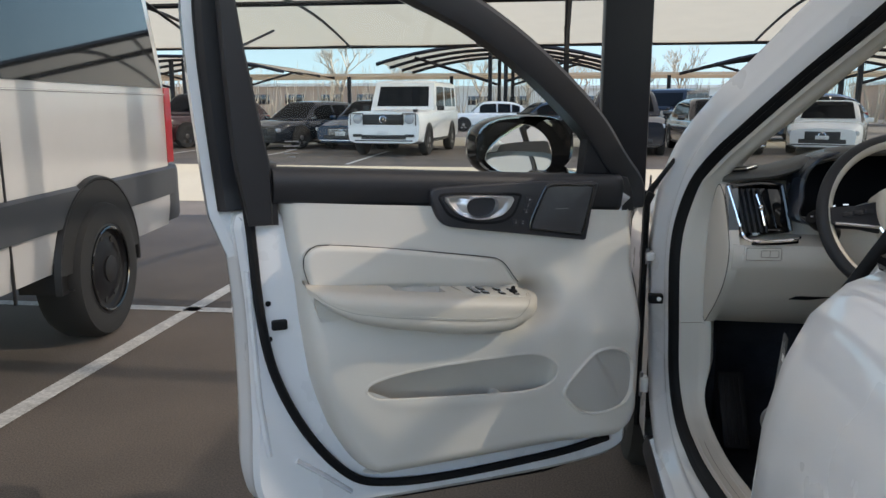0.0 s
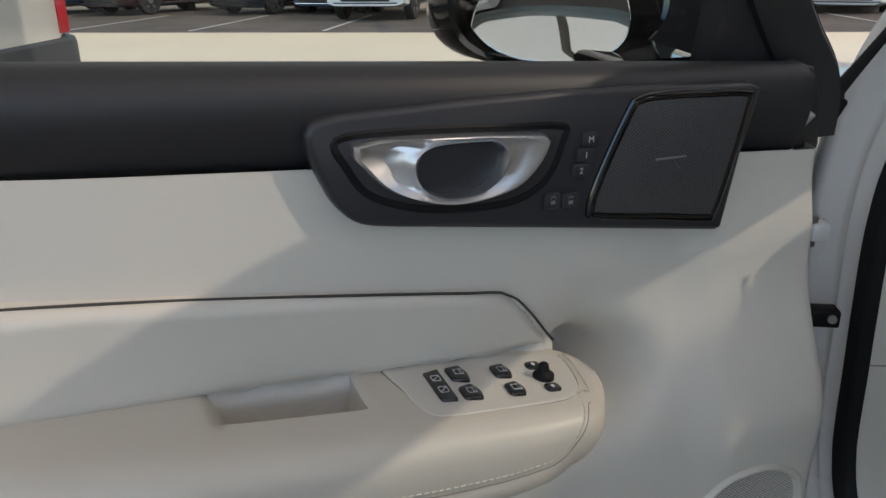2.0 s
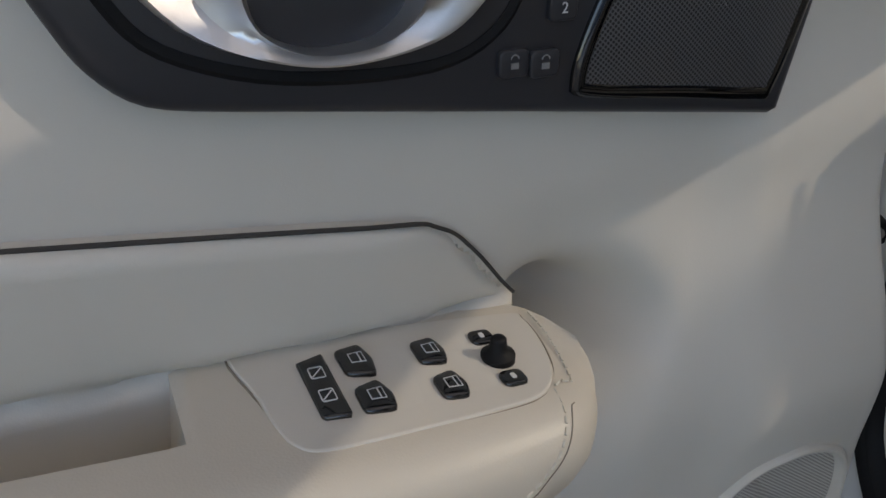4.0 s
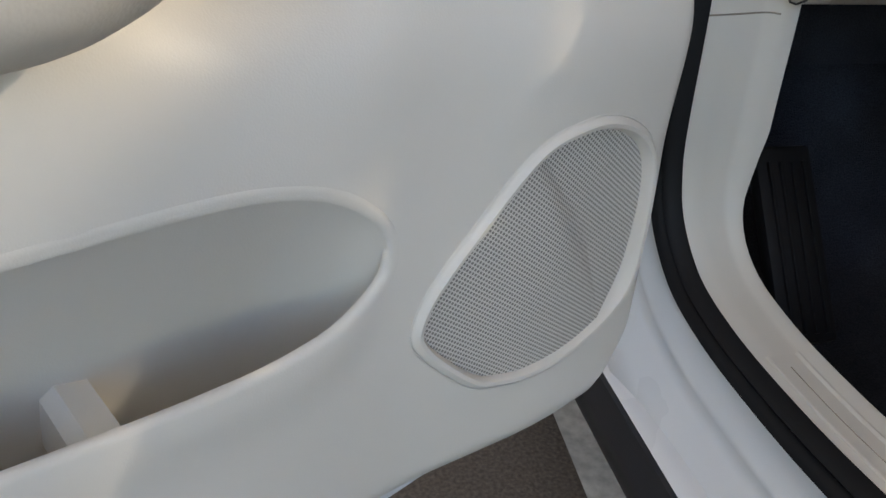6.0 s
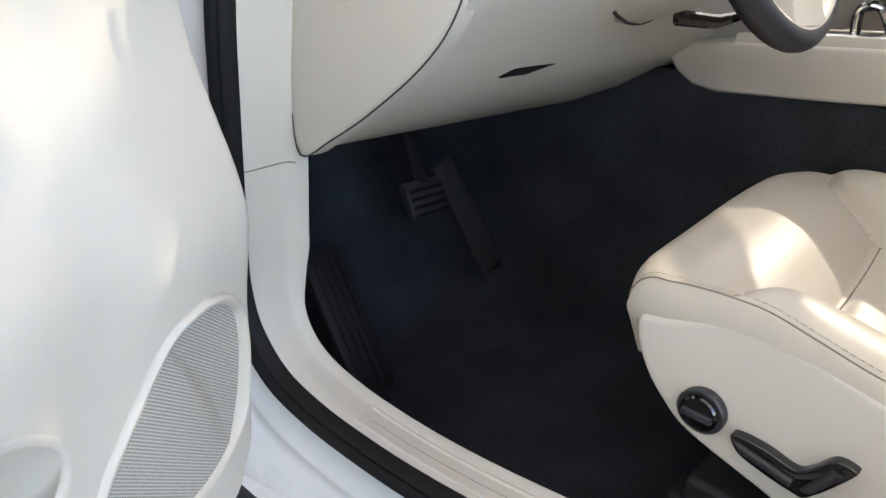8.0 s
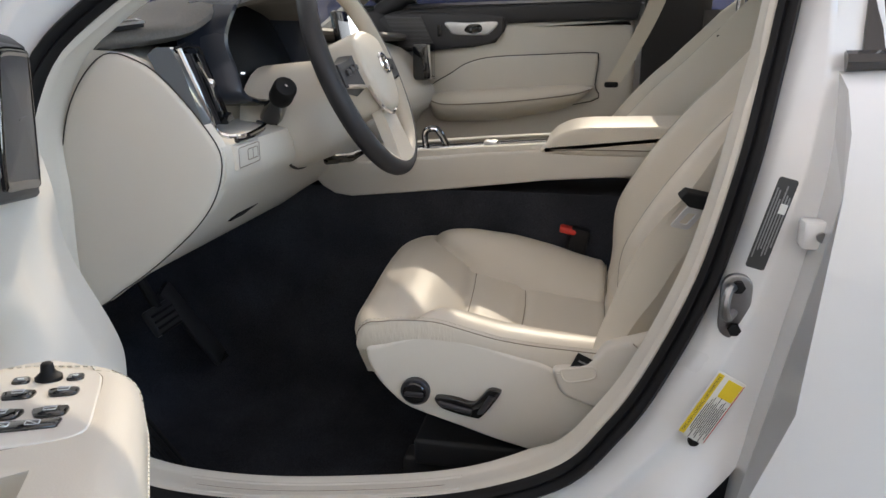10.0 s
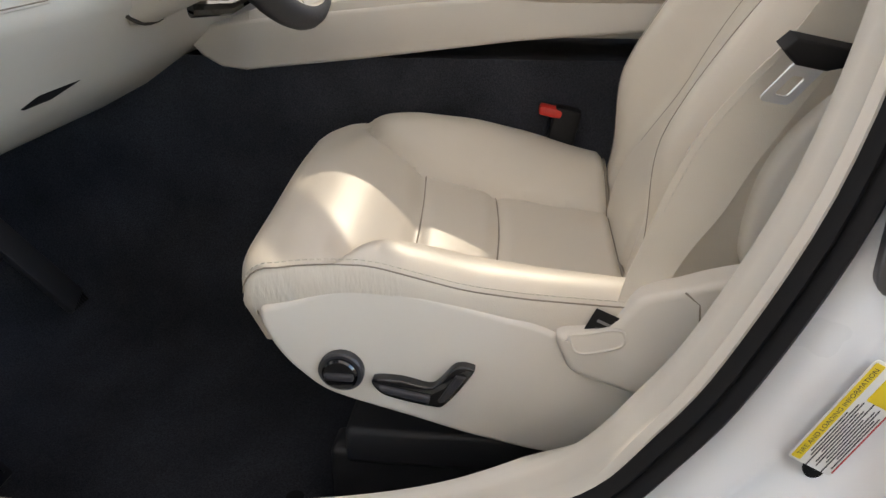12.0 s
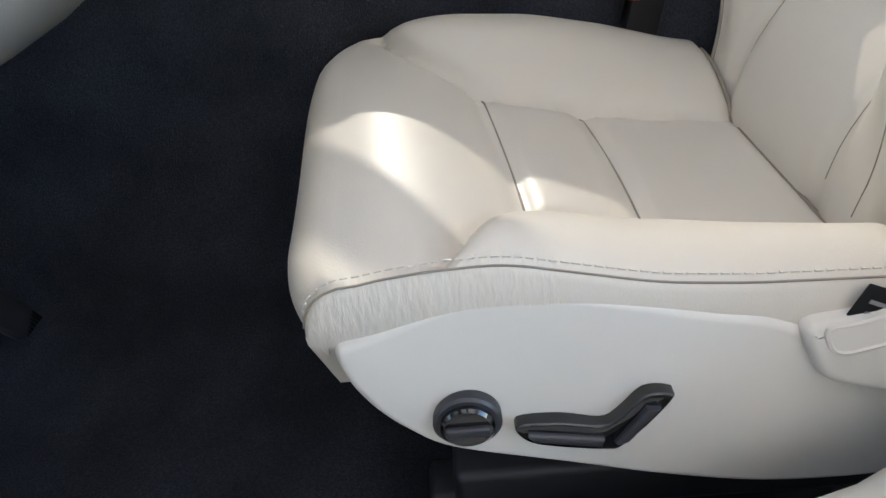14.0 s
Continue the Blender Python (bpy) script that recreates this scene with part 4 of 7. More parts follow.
    part("check_boot", box((0.03, 0.035, 0.055), (0.128, -1.048, 0.79), 0.008), RUBBER, car, "black rubber boot of the door check")

    # door check strap and hinges at the front pillar
    ck = part("check_strap", box((0.040, 0.030, 0.025), (0.052, -0.006, 0.768), 0.004), RUBBER, car, "black door check strap")
    part("check_bolt", tube([(0.060, -0.018, 0.770), (0.059, -0.026, 0.771)], 0.006, 10), STEEL, ck)
    for z, deep in ((0.885, 0.026), (0.51, 0.045)):
        hg = part("door_hinge", box((0.024, 0.034, deep), (0.034, 0.012, z), 0.005), PAINT, car)
        part("hinge_pin", tube([(0.026, 0.006, z - deep * 0.8), (0.026, 0.006, z + deep * 0.8)], 0.005, 8), STEEL, hg)
    # black strip that puts the gap's shade into a solid shape
    part("gap_dark_strip", loft([[Vector((x, y, z)) for x, y in ((0.026, 0.060), (0.018, 0.064), (0.016, 0.088), (0.034, 0.100), (0.034, 0.066))] for z in (0.36, 0.55, 0.75, 0.95, 1.06)]), RUBBER, car, "black strip standing for the shaded gap behind the wing")

    # striker
    st = part("striker", plate(rounded(0.036, 0.082, 0.017, 5, -0.962, 0.815), 0.103, 0.111, 0.002, lambda a, b, d: Vector((0.226 - d, a - 0.010, b - 0.006))), STEEL, car, "bare steel door striker")
    part("striker_loop", tube(spl([(0.119, -0.972, 0.832), (0.102, -0.962, 0.836), (0.094, -0.957, 0.824), (0.094, -0.957, 0.809), (0.102, -0.962, 0.799), (0.119, -0.972, 0.802)], 4), 0.0055, 8), STEEL, st)
    for z in (0.842, 0.788):
        part("striker_screw", tube([(0.113, -0.972, z - 0.006), (0.106, -0.972, z - 0.006)], 0.008, 6), RUBBER, st)

    # labels on the pillar
    def sticker(name, y, z, w, hgt, lean_, material, label, x=0.1045):
        ca, sa = math.cos(lean_), math.sin(lean_)
        f = lambda a, b, d: Vector((x - d, y + a * ca + b * sa, z - a * sa + b * ca))
        ob = part(name, plate(rounded(w, hgt, 0.003, 2), 0, 0.0012, 0.0004, f), material, car, label)
        return ob, f
    white = mat("white_label", (0.72, 0.71, 0.68), 0.5)
    yellow = mat("yellow_label_ink", (0.75, 0.55, 0.03), 0.5)
    ink = mat("dark_label_ink", (0.04, 0.04, 0.04), 0.6)
    lb, f = sticker("tyre_label", -0.953, 0.681, 0.037, 0.096, radians(-27), white, "white and yellow loading information label", 0.098)
    part("yellow_band", plate(rounded(0.0075, 0.092, 0.001, 2, 0.0135, 0.0), 0.0010, 0.0018, 0.0002, f), yellow, lb)
    part("yellow_block", plate(rounded(0.019, 0.026, 0.001, 2, -0.0065, 0.031), 0.0010, 0.0018, 0.0002, f), yellow, lb)
    text_on(lb, "TIRE AND LOADING INFORMATION", f, (0.0135, 0.0), 0.0052, 90, ink)
    for k in range(11):
        part("text_bar", plate(rounded(0.0008, 0.040 + 0.012 * (k % 3), 0.0003, 1, 0.0075 - 0.0022 * k, -0.016 + 0.003 * (k % 2)), 0.0010, 0.0017, 0.0002, f), ink, lb)
    rd = mat("red_label_line", (0.5, 0.05, 0.05), 0.5)
    part("red_line", plate(rounded(0.0010, 0.090, 0.0004, 1, -0.0172, 0.0), 0.0010, 0.0017, 0.0002, f), rd, lb)
    part("round_plug", plate(rounded(0.015, 0.015, 0.0074, 5), 0, 0.004, 0.001, lambda a, b, d: Vector((0.104 - d, -0.937 + a, 0.632 + b))), RUBBER, car)
    lb2, f2 = sticker("dark_label", -0.998, 0.917, 0.022, 0.110, radians(-14), ink, "black printed label on the pillar", 0.099)
    for k in range(6):
        part("text_bar", plate(rounded(0.0016, 0.085 - 0.012 * (k % 3), 0.0004, 1, 0.008 - 0.0032 * k, 0.004 * (k % 2)), 0.0010, 0.0017, 0.0002, f2), DIMMARK, lb2)
    part("white_code_bar", plate(rounded(0.008, 0.012, 0.0004, 1, -0.005, 0.02), 0.0012, 0.0019, 0.0002, f2), white, lb2)

    # hood, fender, windscreen, roof
    rows = []
    for k in range(16):
        y = 0.10 + 1.25 * k / 15
        drop = 0.20 * (k / 15) ** 2.2
        row = [Vector((0.055 + 0.05 * step(0.7, 1.35, y), y, 0.30)), Vector((0.052 + 0.05 * step(0.7, 1.35, y), y, 0.75)), Vector((0.060 + 0.05 * step(0.7, 1.35, y), y, 0.93 - drop)), Vector((0.10, y, 1.035 - drop)), Vector((0.17, y, 1.068 - drop)), Vector((0.30, y, 1.055 - drop)),
               Vector((0.92, y, 1.085 - drop)), Vector((1.54, y, 1.055 - drop)), Vector((1.67, y, 1.068 - drop)), Vector((1.76, y, 0.98 - drop)), Vector((1.79, y, 0.75)), Vector((1.79, y, 0.30))]
        rows.append(row)
    part("hood", loft(rows, cap=False), PAINT, car, "white bonnet and wings", 50)
    nose = rows[-1]
    mid = sum(nose, Vector()) / len(nose)
    part("front_bumper", loft([nose, [p + Vector((0, 0.08, 0)) for p in nose], [mid + (p - mid) * 0.9 + Vector((0, 0.16, -0.02)) for p in nose]]), PAINT, car, "white front bumper", 40)
    part("front_grille", box((0.8, 0.04, 0.20), (0.92, 1.52, 0.68), 0.02), DARK, car, "dark front grille")
    for side, x in ((-1, 0.055), (1, 1.79)):
        part("rear_quarter", loft([[Vector((x + side * 0.0, y, z)) for y, z in ((-2.15, 0.36), (-2.15, 1.08), (-2.52, 1.06), (-2.56, 0.40))], [Vector((x - side * 0.10, y, z)) for y, z in ((-2.15, 0.36), (-2.15, 1.10), (-2.52, 1.08), (-2.56, 0.40))]]), PAINT, car)
    part("wing_seal", tube([(0.022, 0.002, 1.050), (0.027, 0.004, 1.072), (0.050, 0.006, 1.105), (0.079, 0.012, 1.145), (0.104, 0.03, 1.175)], [0.012, 0.009, 0.007, 0.006, 0.005], 8), RUBBER, car, "black seal between wing and pillar")
    part("wing_seal_foot", box((0.022, 0.016, 0.034), (0.020, -0.008, 1.050), 0.005, rot=Matrix.Rotation(radians(25), 4, "Y")), RUBBER, car)
    part("seal_lip", tube([(0.020, 0.000, 1.066), (0.030, 0.05, 1.085), (0.040, 0.13, 1.098)], 0.003, 6), RUBBER, car)
    ws = [Vector((0.22, 0.08, 1.10)), Vector((0.92, 0.22, 1.10)), Vector((1.62, 0.08, 1.10)), Vector((1.42, -0.66, 1.50)), Vector((0.92, -0.60, 1.53)), Vector((0.42, -0.66, 1.50))]
    bm = bmesh.new()
    bm.faces.new([bm.verts.new(p) for p in ws])
    # mostly unseen band along the glass's top, added to cut the sun patch
    fm = loft([[Vector((x, y + 0.004, z + 0.004)), Vector((x, y + 0.044 + 0.03 * math.exp(-((x - 0.92) / 0.10) ** 2), z - 0.022 - 0.015 * math.exp(-((x - 0.92) / 0.10) ** 2)))] for x, y, z in ((0.44, -0.66, 1.50), (0.68, -0.63, 1.517), (0.80, -0.615, 1.523), (0.88, -0.605, 1.528), (0.92, -0.60, 1.53), (0.96, -0.605, 1.528), (1.04, -0.615, 1.523), (1.16, -0.63, 1.517), (1.40, -0.66, 1.50))], closed=False)
    bmesh.ops.solidify(fm, geom=fm.faces[:], thickness=0.004)
    part("windscreen_shade_band", fm, RUBBER, car, "black windscreen border, added to shape the sun's shadow")
    part("windscreen", bm, SCREENGLASS, car, "clear windscreen glass", 0)
    rows = [[Vector((x, y, z + (0.035 if o else 0))) for x, y, z in ((0.40, yy, 1.52), (0.55, yy, 1.585), (0.92, yy, 1.60), (1.29, yy, 1.585), (1.44, yy, 1.52))] for yy in (-0.70, -1.2, -1.8, -2.5) for o in (yy < -1,)]
    roof = loft(rows, closed=False)
    bmesh.ops.solidify(roof, geom=roof.faces[:], thickness=0.04)
    part("roof", roof, PAINT, car, "white roof")
    rows = [[Vector((x, y, z)) for x, y, z in ((0.42, yy, 1.50), (0.55, yy, 1.55), (0.92, yy, 1.56), (1.29, yy, 1.55), (1.42, yy, 1.50))] for yy in (-0.68, -1.2, -1.8, -2.45)]
    part("headliner", loft(rows, closed=False), TRIM, car, "pale headliner")
    part("far_pillar", tube([(1.71, 0.16, 1.10), (1.63, -0.12, 1.29), (1.46, -0.56, 1.49)], 0.032, 8, flat=0.6), TRIM, car, "pale far windscreen pillar")
    part("tail_panel", loft([[Vector((x, y, z)) for x, z in ((0.12, 0.35), (1.72, 0.35), (1.72, 1.05), (1.45, 1.55), (0.40, 1.55), (0.12, 1.05))] for y in (-2.50, -2.56)]), PAINT, car)


def text_on(parent, txt, f, at, size, turn, material):
    cu = bpy.data.curves.new("letters", "FONT")
    cu.body, cu.size, cu.align_x, cu.align_y = txt, size, "CENTER", "CENTER"
    tmp = bpy.data.objects.new("letters", cu)
    scene.collection.objects.link(tmp)
    me = bpy.data.meshes.new_from_object(tmp.evaluated_get(bpy.context.evaluated_depsgraph_get()))
    bpy.data.objects.remove(tmp)
    ca, sa = math.cos(radians(turn)), math.sin(radians(turn))
    for v in me.vertices:
        a, b = v.co.x * ca - v.co.y * sa, v.co.x * sa + v.co.y * ca
        v.co = f(at[0] - a, at[1] + b, 0.0022)
    me.materials.clear()
    me.materials.append(material)
    ob = new("letters", me)
    ob.parent = parent
    return ob


body()

# ---- cabin ----
def floor_and_console():
    rows = []
    for k in range(24):
        y = 0.42 - 2.6 * k / 23
        z = 0.31 + 0.35 * step(0.0, 0.42, y) * 1.0
        rows.append([Vector((0.20, y, z + 0.10)), Vector((0.24, y, z + 0.03)), Vector((0.30, y, z)), Vector((0.66, y, z)), Vector((0.74, y, z + 0.05)), Vector((0.79, y, z + 0.25)), Vector((0.81, y, 0.80)),
                     Vector((1.03, y, 0.80)), Vector((1.06, y, z + 0.25)), Vector((1.12, y, z + 0.03)), Vector((1.60, y, z)), Vector((1.68, y, z + 0.12))])
    part("floor_carpet", loft(rows, closed=False), CARPET, car, "black carpet in the footwell", 60)
    part("kick_panel", box((0.02, 0.30, 0.60), (0.226, 0.200, 0.52)), CARPET, car, "black carpeted footwell side")
    part("firewall", box((1.5, 0.04, 0.75), (0.93, 0.30, 0.72)), CARPET, car, "black carpeted bulkhead")
    # console
    side = [(-0.165, 0.842), (-0.20, 0.800), (-0.23, 0.783), (-0.27, 0.778), (-0.45, 0.797), (-0.70, 0.828), (-1.10, 0.86), (-1.10, 0.90), (-0.70, 0.893), (-0.55, 0.882), (-0.33, 0.860)]
    con = part("center_console", plate(side, 1.03, 0.805, 0.006, lambda a, b, d: Vector((d, a, b))), TRIM, car, "pale centre console")
    deck = [(-0.28, 0.862), (-0.40, 0.875), (-0.55, 0.888), (-0.70, 0.899)]
    for x, w, m, nm, lab in ((0.832, 0.030, TRIM, "console_rail", ""), (0.915, 0.11, PIANO, "console_deck", "gloss black console deck"), (1.005, 0.035, TRIM, "console_rail", "")):
        part(nm, loft([[Vector((x + s * w / 2, y, z + o)) for s, o in ((-1, -0.02), (-1, 0.002), (-0.9, 0.006), (0.9, 0.006), (1, 0.002), (1, -0.02))] for y, z in deck]), m, con, lab)
    part("chrome_strip", tube([(0.850, -0.30, 0.872), (0.850, -0.55, 0.893), (0.850, -0.70, 0.904)], 0.0028, 6), CHROME, con)
    part("console_catch", box((0.03, 0.03, 0.012), (0.862, -0.575, 0.898), 0.003), SATIN, con, "small metal catch")
    arm = [(p.x, p.y) for p in spl([(-0.70, 0.885), (-0.705, 0.912), (-0.73, 0.930), (-0.77, 0.941), (-0.85, 0.945), (-1.08, 0.95), (-1.10, 0.93), (-1.10, 0.885), (-0.9, 0.882)], 4, True)]
    part("console_armrest", plate(arm, 1.03, 0.80, 0.012, lambda a, b, d: Vector((d, a, b))), LEATHER, con, "padded pale armrest lid")
    part("armrest_seam", tube([(0.799, -0.71, 0.896), (0.799, -1.08, 0.900)], 0.0012, 5), FINESEAM, con)
    # shifter: an upright loop
    loop = spl([(0.875, -0.430, 0.865), (0.872, -0.424, 0.905), (0.874, -0.428, 0.921), (0.876, -0.445, 0.925), (0.880, -0.457, 0.915), (0.888, -0.474, 0.880), (0.890, -0.475, 0.868)], 4)
    sh = part("gear_shifter", tube(loop, 0.0075, 8), PIANO, con, "gloss black and chrome loop shifter")
    part("shifter_trim", tube([p + Vector((-0.006, 0, 0)) for p in loop], 0.0035, 6), CHROME, sh)
    part("shifter_base", box((0.05, 0.07, 0.012), (0.882, -0.455, 0.868), 0.004), CHROME, sh)
    # pedals
    br = part("brake_pedal", box((0.085, 0.016, 0.058), (0.495, 0.036, 0.580), 0.006, rot=Matrix.Rotation(radians(-32), 4, "X")), DARK, car, "black rubber brake pedal")
    part("pedal_arm", tube([(0.497, 0.046, 0.60), (0.50, 0.10, 0.70), (0.505, 0.13, 0.82)], 0.010, 6), RUBBER, br)
    for k in range(4):
        part("pedal_rib", box((0.074, 0.004, 0.005), (0.495, 0.025 + 0.006 * (k - 1.5), 0.579 + 0.0115 * (k - 1.5)), 0.001), RUBBER, br)
    gs = part("gas_pedal", box((0.052, 0.014, 0.215), (0.605, 0.035, 0.525), 0.006, rot=Matrix.Rotation(radians(-24), 4, "X") @ Matrix.Rotation(radians(-20), 4, "Y")), DARK, car, "black ribbed accelerator pedal")
    for k in range(7):
        part("pedal_rib", box((0.003, 0.004, 0.16), (0.6155 + 0.0062 * (k - 3), 0.018, 0.498), 0.001, rot=Matrix.Rotation(radians(-24), 4, "X") @ Matrix.Rotation(radians(-20), 4, "Y")), RUBBER, gs)
    fr_ = part("foot_rest", box((0.07, 0.02, 0.22), (0.275, -0.03, 0.46), 0.006, rot=Matrix.Rotation(radians(-38), 4, "X")), RUBBER, car, "black ribbed foot rest")
    for k in range(4):
        part("rest_rib", box((0.004, 0.006, 0.19), (0.255 + 0.014 * k, -0.041, 0.463), 0.001, rot=Matrix.Rotation(radians(-38), 4, "X")), RUBBER, fr_)
    part("floor_clip", tube([(0.36, -0.44, 0.30), (0.36, -0.44, 0.325)], 0.012, 10), RUBBER, car)


def dashboard():
    # main mass, swept across the car
    def sec(x):
        far = step(0.74, 0.84, x)
        sec_ = [(0.16, 1.08), (0.06, 1.10), (-0.06, 1.11), (-0.11, 1.105), (-0.15, 1.09), (-0.165, 1.07), (-0.175, 1.03), (-0.19, 0.988), (-0.265, 0.980), (-0.283, 0.974),
                (-0.288, 0.955), (-0.286, 0.930), (-0.278, 0.915), (-0.245, 0.885), (-0.215, 0.84), (-0.175, 0.805), (-0.10, 0.755), (-0.02, 0.715), (0.10, 0.70), (0.25, 0.72), (0.25, 1.0)]
        out = [0, 0, 0, 0.02, 0.03, 0.04, 0.06, 0.07, 0.01] + [0] * 12
        return [(y - o * far, z) for (y, z), o in zip(sec_, out)]
    rows = [[Vector((x, y, z)) for y, z in sec(x)] for x in np.linspace(0.185, 1.66, 28)]
    dash = part("dashboard", loft(rows), TRIM, car, "pale dashboard with a charcoal top", 45)
    crest = [(0.19, 1.128), (0.25, 1.138), (0.31, 1.150), (0.36, 1.172), (0.42, 1.196), (0.50, 1.208), (0.60, 1.207), (0.67, 1.190), (0.73, 1.160), (0.80, 1.145), (1.66, 1.135)]
    lip = [(0.19, -0.105), (0.22, -0.150), (0.27, -0.190), (0.33, -0.196), (0.38, -0.205), (0.44, -0.235), (0.53, -0.255), (0.63, -0.240), (0.70, -0.215), (0.76, -0.21), (1.66, -0.20)]
    rows = []
    for x in list(np.linspace(0.19, 0.84, 40)) + list(np.linspace(0.90, 1.655, 8)):
        zt, yf = (lerp(crest, x - 0.012) + lerp(crest, x) + lerp(crest, x + 0.012)) / 3, (lerp(lip, x - 0.012) + lerp(lip, x) + lerp(lip, x + 0.012)) / 3
        up = zt - 1.128
        rows.append([Vector((x, y, z)) for y, z in ((0.17, 1.085), (0.16, 1.100), (0.06, 1.122 + 0.35 * up), (-0.02, 1.130 + 0.65 * up), (yf * 0.5, 1.131 + 0.92 * up), (yf + 0.035, zt), (yf + 0.012, zt - 0.002), (yf + 0.002, zt - 0.008), (yf + 0.001, zt - 0.016), (yf + 0.012, zt - 0.024), (-0.085, zt - 0.028), (-0.07, 1.090), (0.1, 1.085))])
    part("dash_top", loft(rows), DASHPAD, dash, "charcoal padded dash top", 50)
    # end cover facing the open door
    cap = [(p.x, p.y) for p in spl([(-0.120, 1.100), (-0.066, 1.046), (-0.036, 0.965), (-0.030, 0.857), (-0.036, 0.788), (-0.053, 0.724), (-0.11, 0.756), (-0.168, 0.797), (-0.235, 0.855), (-0.272, 0.905), (-0.285, 0.960), (-0.262, 1.005), (-0.215, 1.06), (-0.175, 1.09)], 5, True)]
    cxy = Vector((-0.15, 0.92))
    rings = []
    for f, d in ((1.0, 0.20), (1.0, 0.179), (0.985, 0.1755), (0.94, 0.1735), (0.8, 0.171), (0.6, 0.169), (0.4, 0.168), (0.2, 0.168), (0.05, 0.168)):
        rings.append([Vector((d, cxy.x + (a - cxy.x) * f, cxy.y + (b - cxy.y) * f)) for a, b in cap])
    part("dash_end_cover", loft(rings), TRIM, dash, "rounded pale dashboard end cover", 60)
    part("end_cover_gap", tube([Vector((0.1765, a, b)) for a, b in cap], 0.0010, 6, True), SEAM, dash)
    # upright air vent
    vat = lambda a, b, d: Vector((a, -0.237 + 0.28 * (a - 0.178) + 0.33 * (b - 1.103) - d, b))
    vf = [(0.180, 1.106), (0.24, 1.112), (0.312, 1.108), (0.332, 0.995), (0.218, 0.985)]
    v = part("air_vent", plate(vf, -0.045, -0.018, 0.004, vat), PIANO, dash, "gloss black upright air vent")
    part("vent_frame", tube([vat(a, b, -0.008) for a, b in ((0.186, 1.106), (0.25, 1.112), (0.310, 1.108), (0.330, 1.0))], 0.005, 6), PIANO, v)
    part("vent_chrome", tube(spl([vat(a, b, 0.0) for a, b in ((0.174, 1.108), (0.188, 1.065), (0.202, 1.020), (0.214, 0.990))] + [Vector((0.232, -0.289, 0.984)), Vector((0.29, -0.288, 0.986)), Vector((0.328, -0.284, 0.990)), Vector((0.338, -0.268, 0.993))], 4), 0.0036, 6), CHROME, v, "chrome vent edge")
    part("vent_shelf_edge", tube([(0.226, -0.286, 0.979), (0.29, -0.286, 0.981), (0.330, -0.281, 0.985)], 0.0045, 6), PIANO, v)
    for k in range(5):
        a = 0.196 + 0.0135 * k
        part("vent_slat", plate([(a, 1.100), (a + 0.0035, 1.100), (a + 0.0245, 0.998), (a + 0.021, 0.998)], -0.04, -0.006 - 0.001 * (k % 2), 0.001, vat), DARK2, v)
    part("vent_gloss_pane", plate([(0.272, 1.100), (0.304, 1.098), (0.322, 1.004), (0.294, 1.002)], -0.03, -0.002, 0.002, vat), PIANO, v, "curved gloss vent pane")
    part("vent_pin", tube([vat(0.244, 1.088, 0.0), vat(0.254, 1.058, 0.004), vat(0.264, 1.016, 0.0)], 0.0030, 6), CHROME, v)
    part("vent_ball", box((0.014, 0.014, 0.014), vat(0.254, 1.058, 0.006), 0.006, 3), CHROME, v)
    part("vent_foot", plate([(0.270, 1.008), (0.318, 1.010), (0.322, 0.998), (0.274, 0.996)], -0.02, 0.006, 0.003, vat), PIANO, v)
    part("vent_side_gloss", loft([[Vector((d, y, z)) for y, z in ((-0.186, 1.100), (-0.200, 1.110), (-0.220, 1.110), (-0.234, 1.088), (-0.250, 1.040), (-0.266, 0.992), (-0.248, 0.988), (-0.222, 1.020))] for d in (0.200, 0.182, 0.178)]), SMOKED, v, "gloss side of the vent")
    # small speaker grille slot on top
    sl = [(0.198, -0.105, 1.134), (0.236, -0.150, 1.1415), (0.268, -0.118, 1.146), (0.228, -0.082, 1.139)]
    part("defrost_slot", loft([[Vector(p) + Vector((0, 0, o)) for p in sl] for o in (-0.004, 0.003)]), RUBBER, dash, "dark defroster slot")
    part("defrost_rim", tube([Vector(p) + Vector((0, 0, 0.003)) for p in sl], 0.0022, 5, True), SATIN, dash)
    # headlamp button panel
    bat = lambda a, b, d: Vector((a, -0.2885 + 0.06 * (a - 0.24) - d, b))
    part("button_panel", plate(rounded(0.088, 0.036, 0.003, 3, 0.254, 0.9545), -0.02, 0.003, 0.002, bat), TRIM, dash, "pale switch blank panel")
    for gw, gh, ga, gb in ((0.080, 0.029, 0.254, 0.9545), (0.040, 0.016, 0.268, 0.955)):
        part("button_groove", tube([bat(a, b, 0.0032) for a, b in rounded(gw, gh, 0.003, 3, ga, gb)], 0.0007, 4, True), FINESEAM, dash)
    part("button_groove", tube([bat(0.268, 0.947, 0.0032), bat(0.268, 0.963, 0.0032)], 0.0007, 4), FINESEAM, dash)
    # instrument binnacle
    ctr = spl([(0.352, 0, 1.030), (0.349, 0, 1.08), (0.356, 0, 1.135), (0.385, 0, 1.172), (0.44, 0, 1.190), (0.53, 0, 1.197), (0.62, 0, 1.190), (0.68, 0, 1.172), (0.706, 0, 1.135), (0.712, 0, 1.08), (0.705, 0, 1.030), (0.53, 0, 1.015)], 5, True)
    lean_ = lambda z: -0.246 + 0.42 * (z - 1.032)
    rings = []
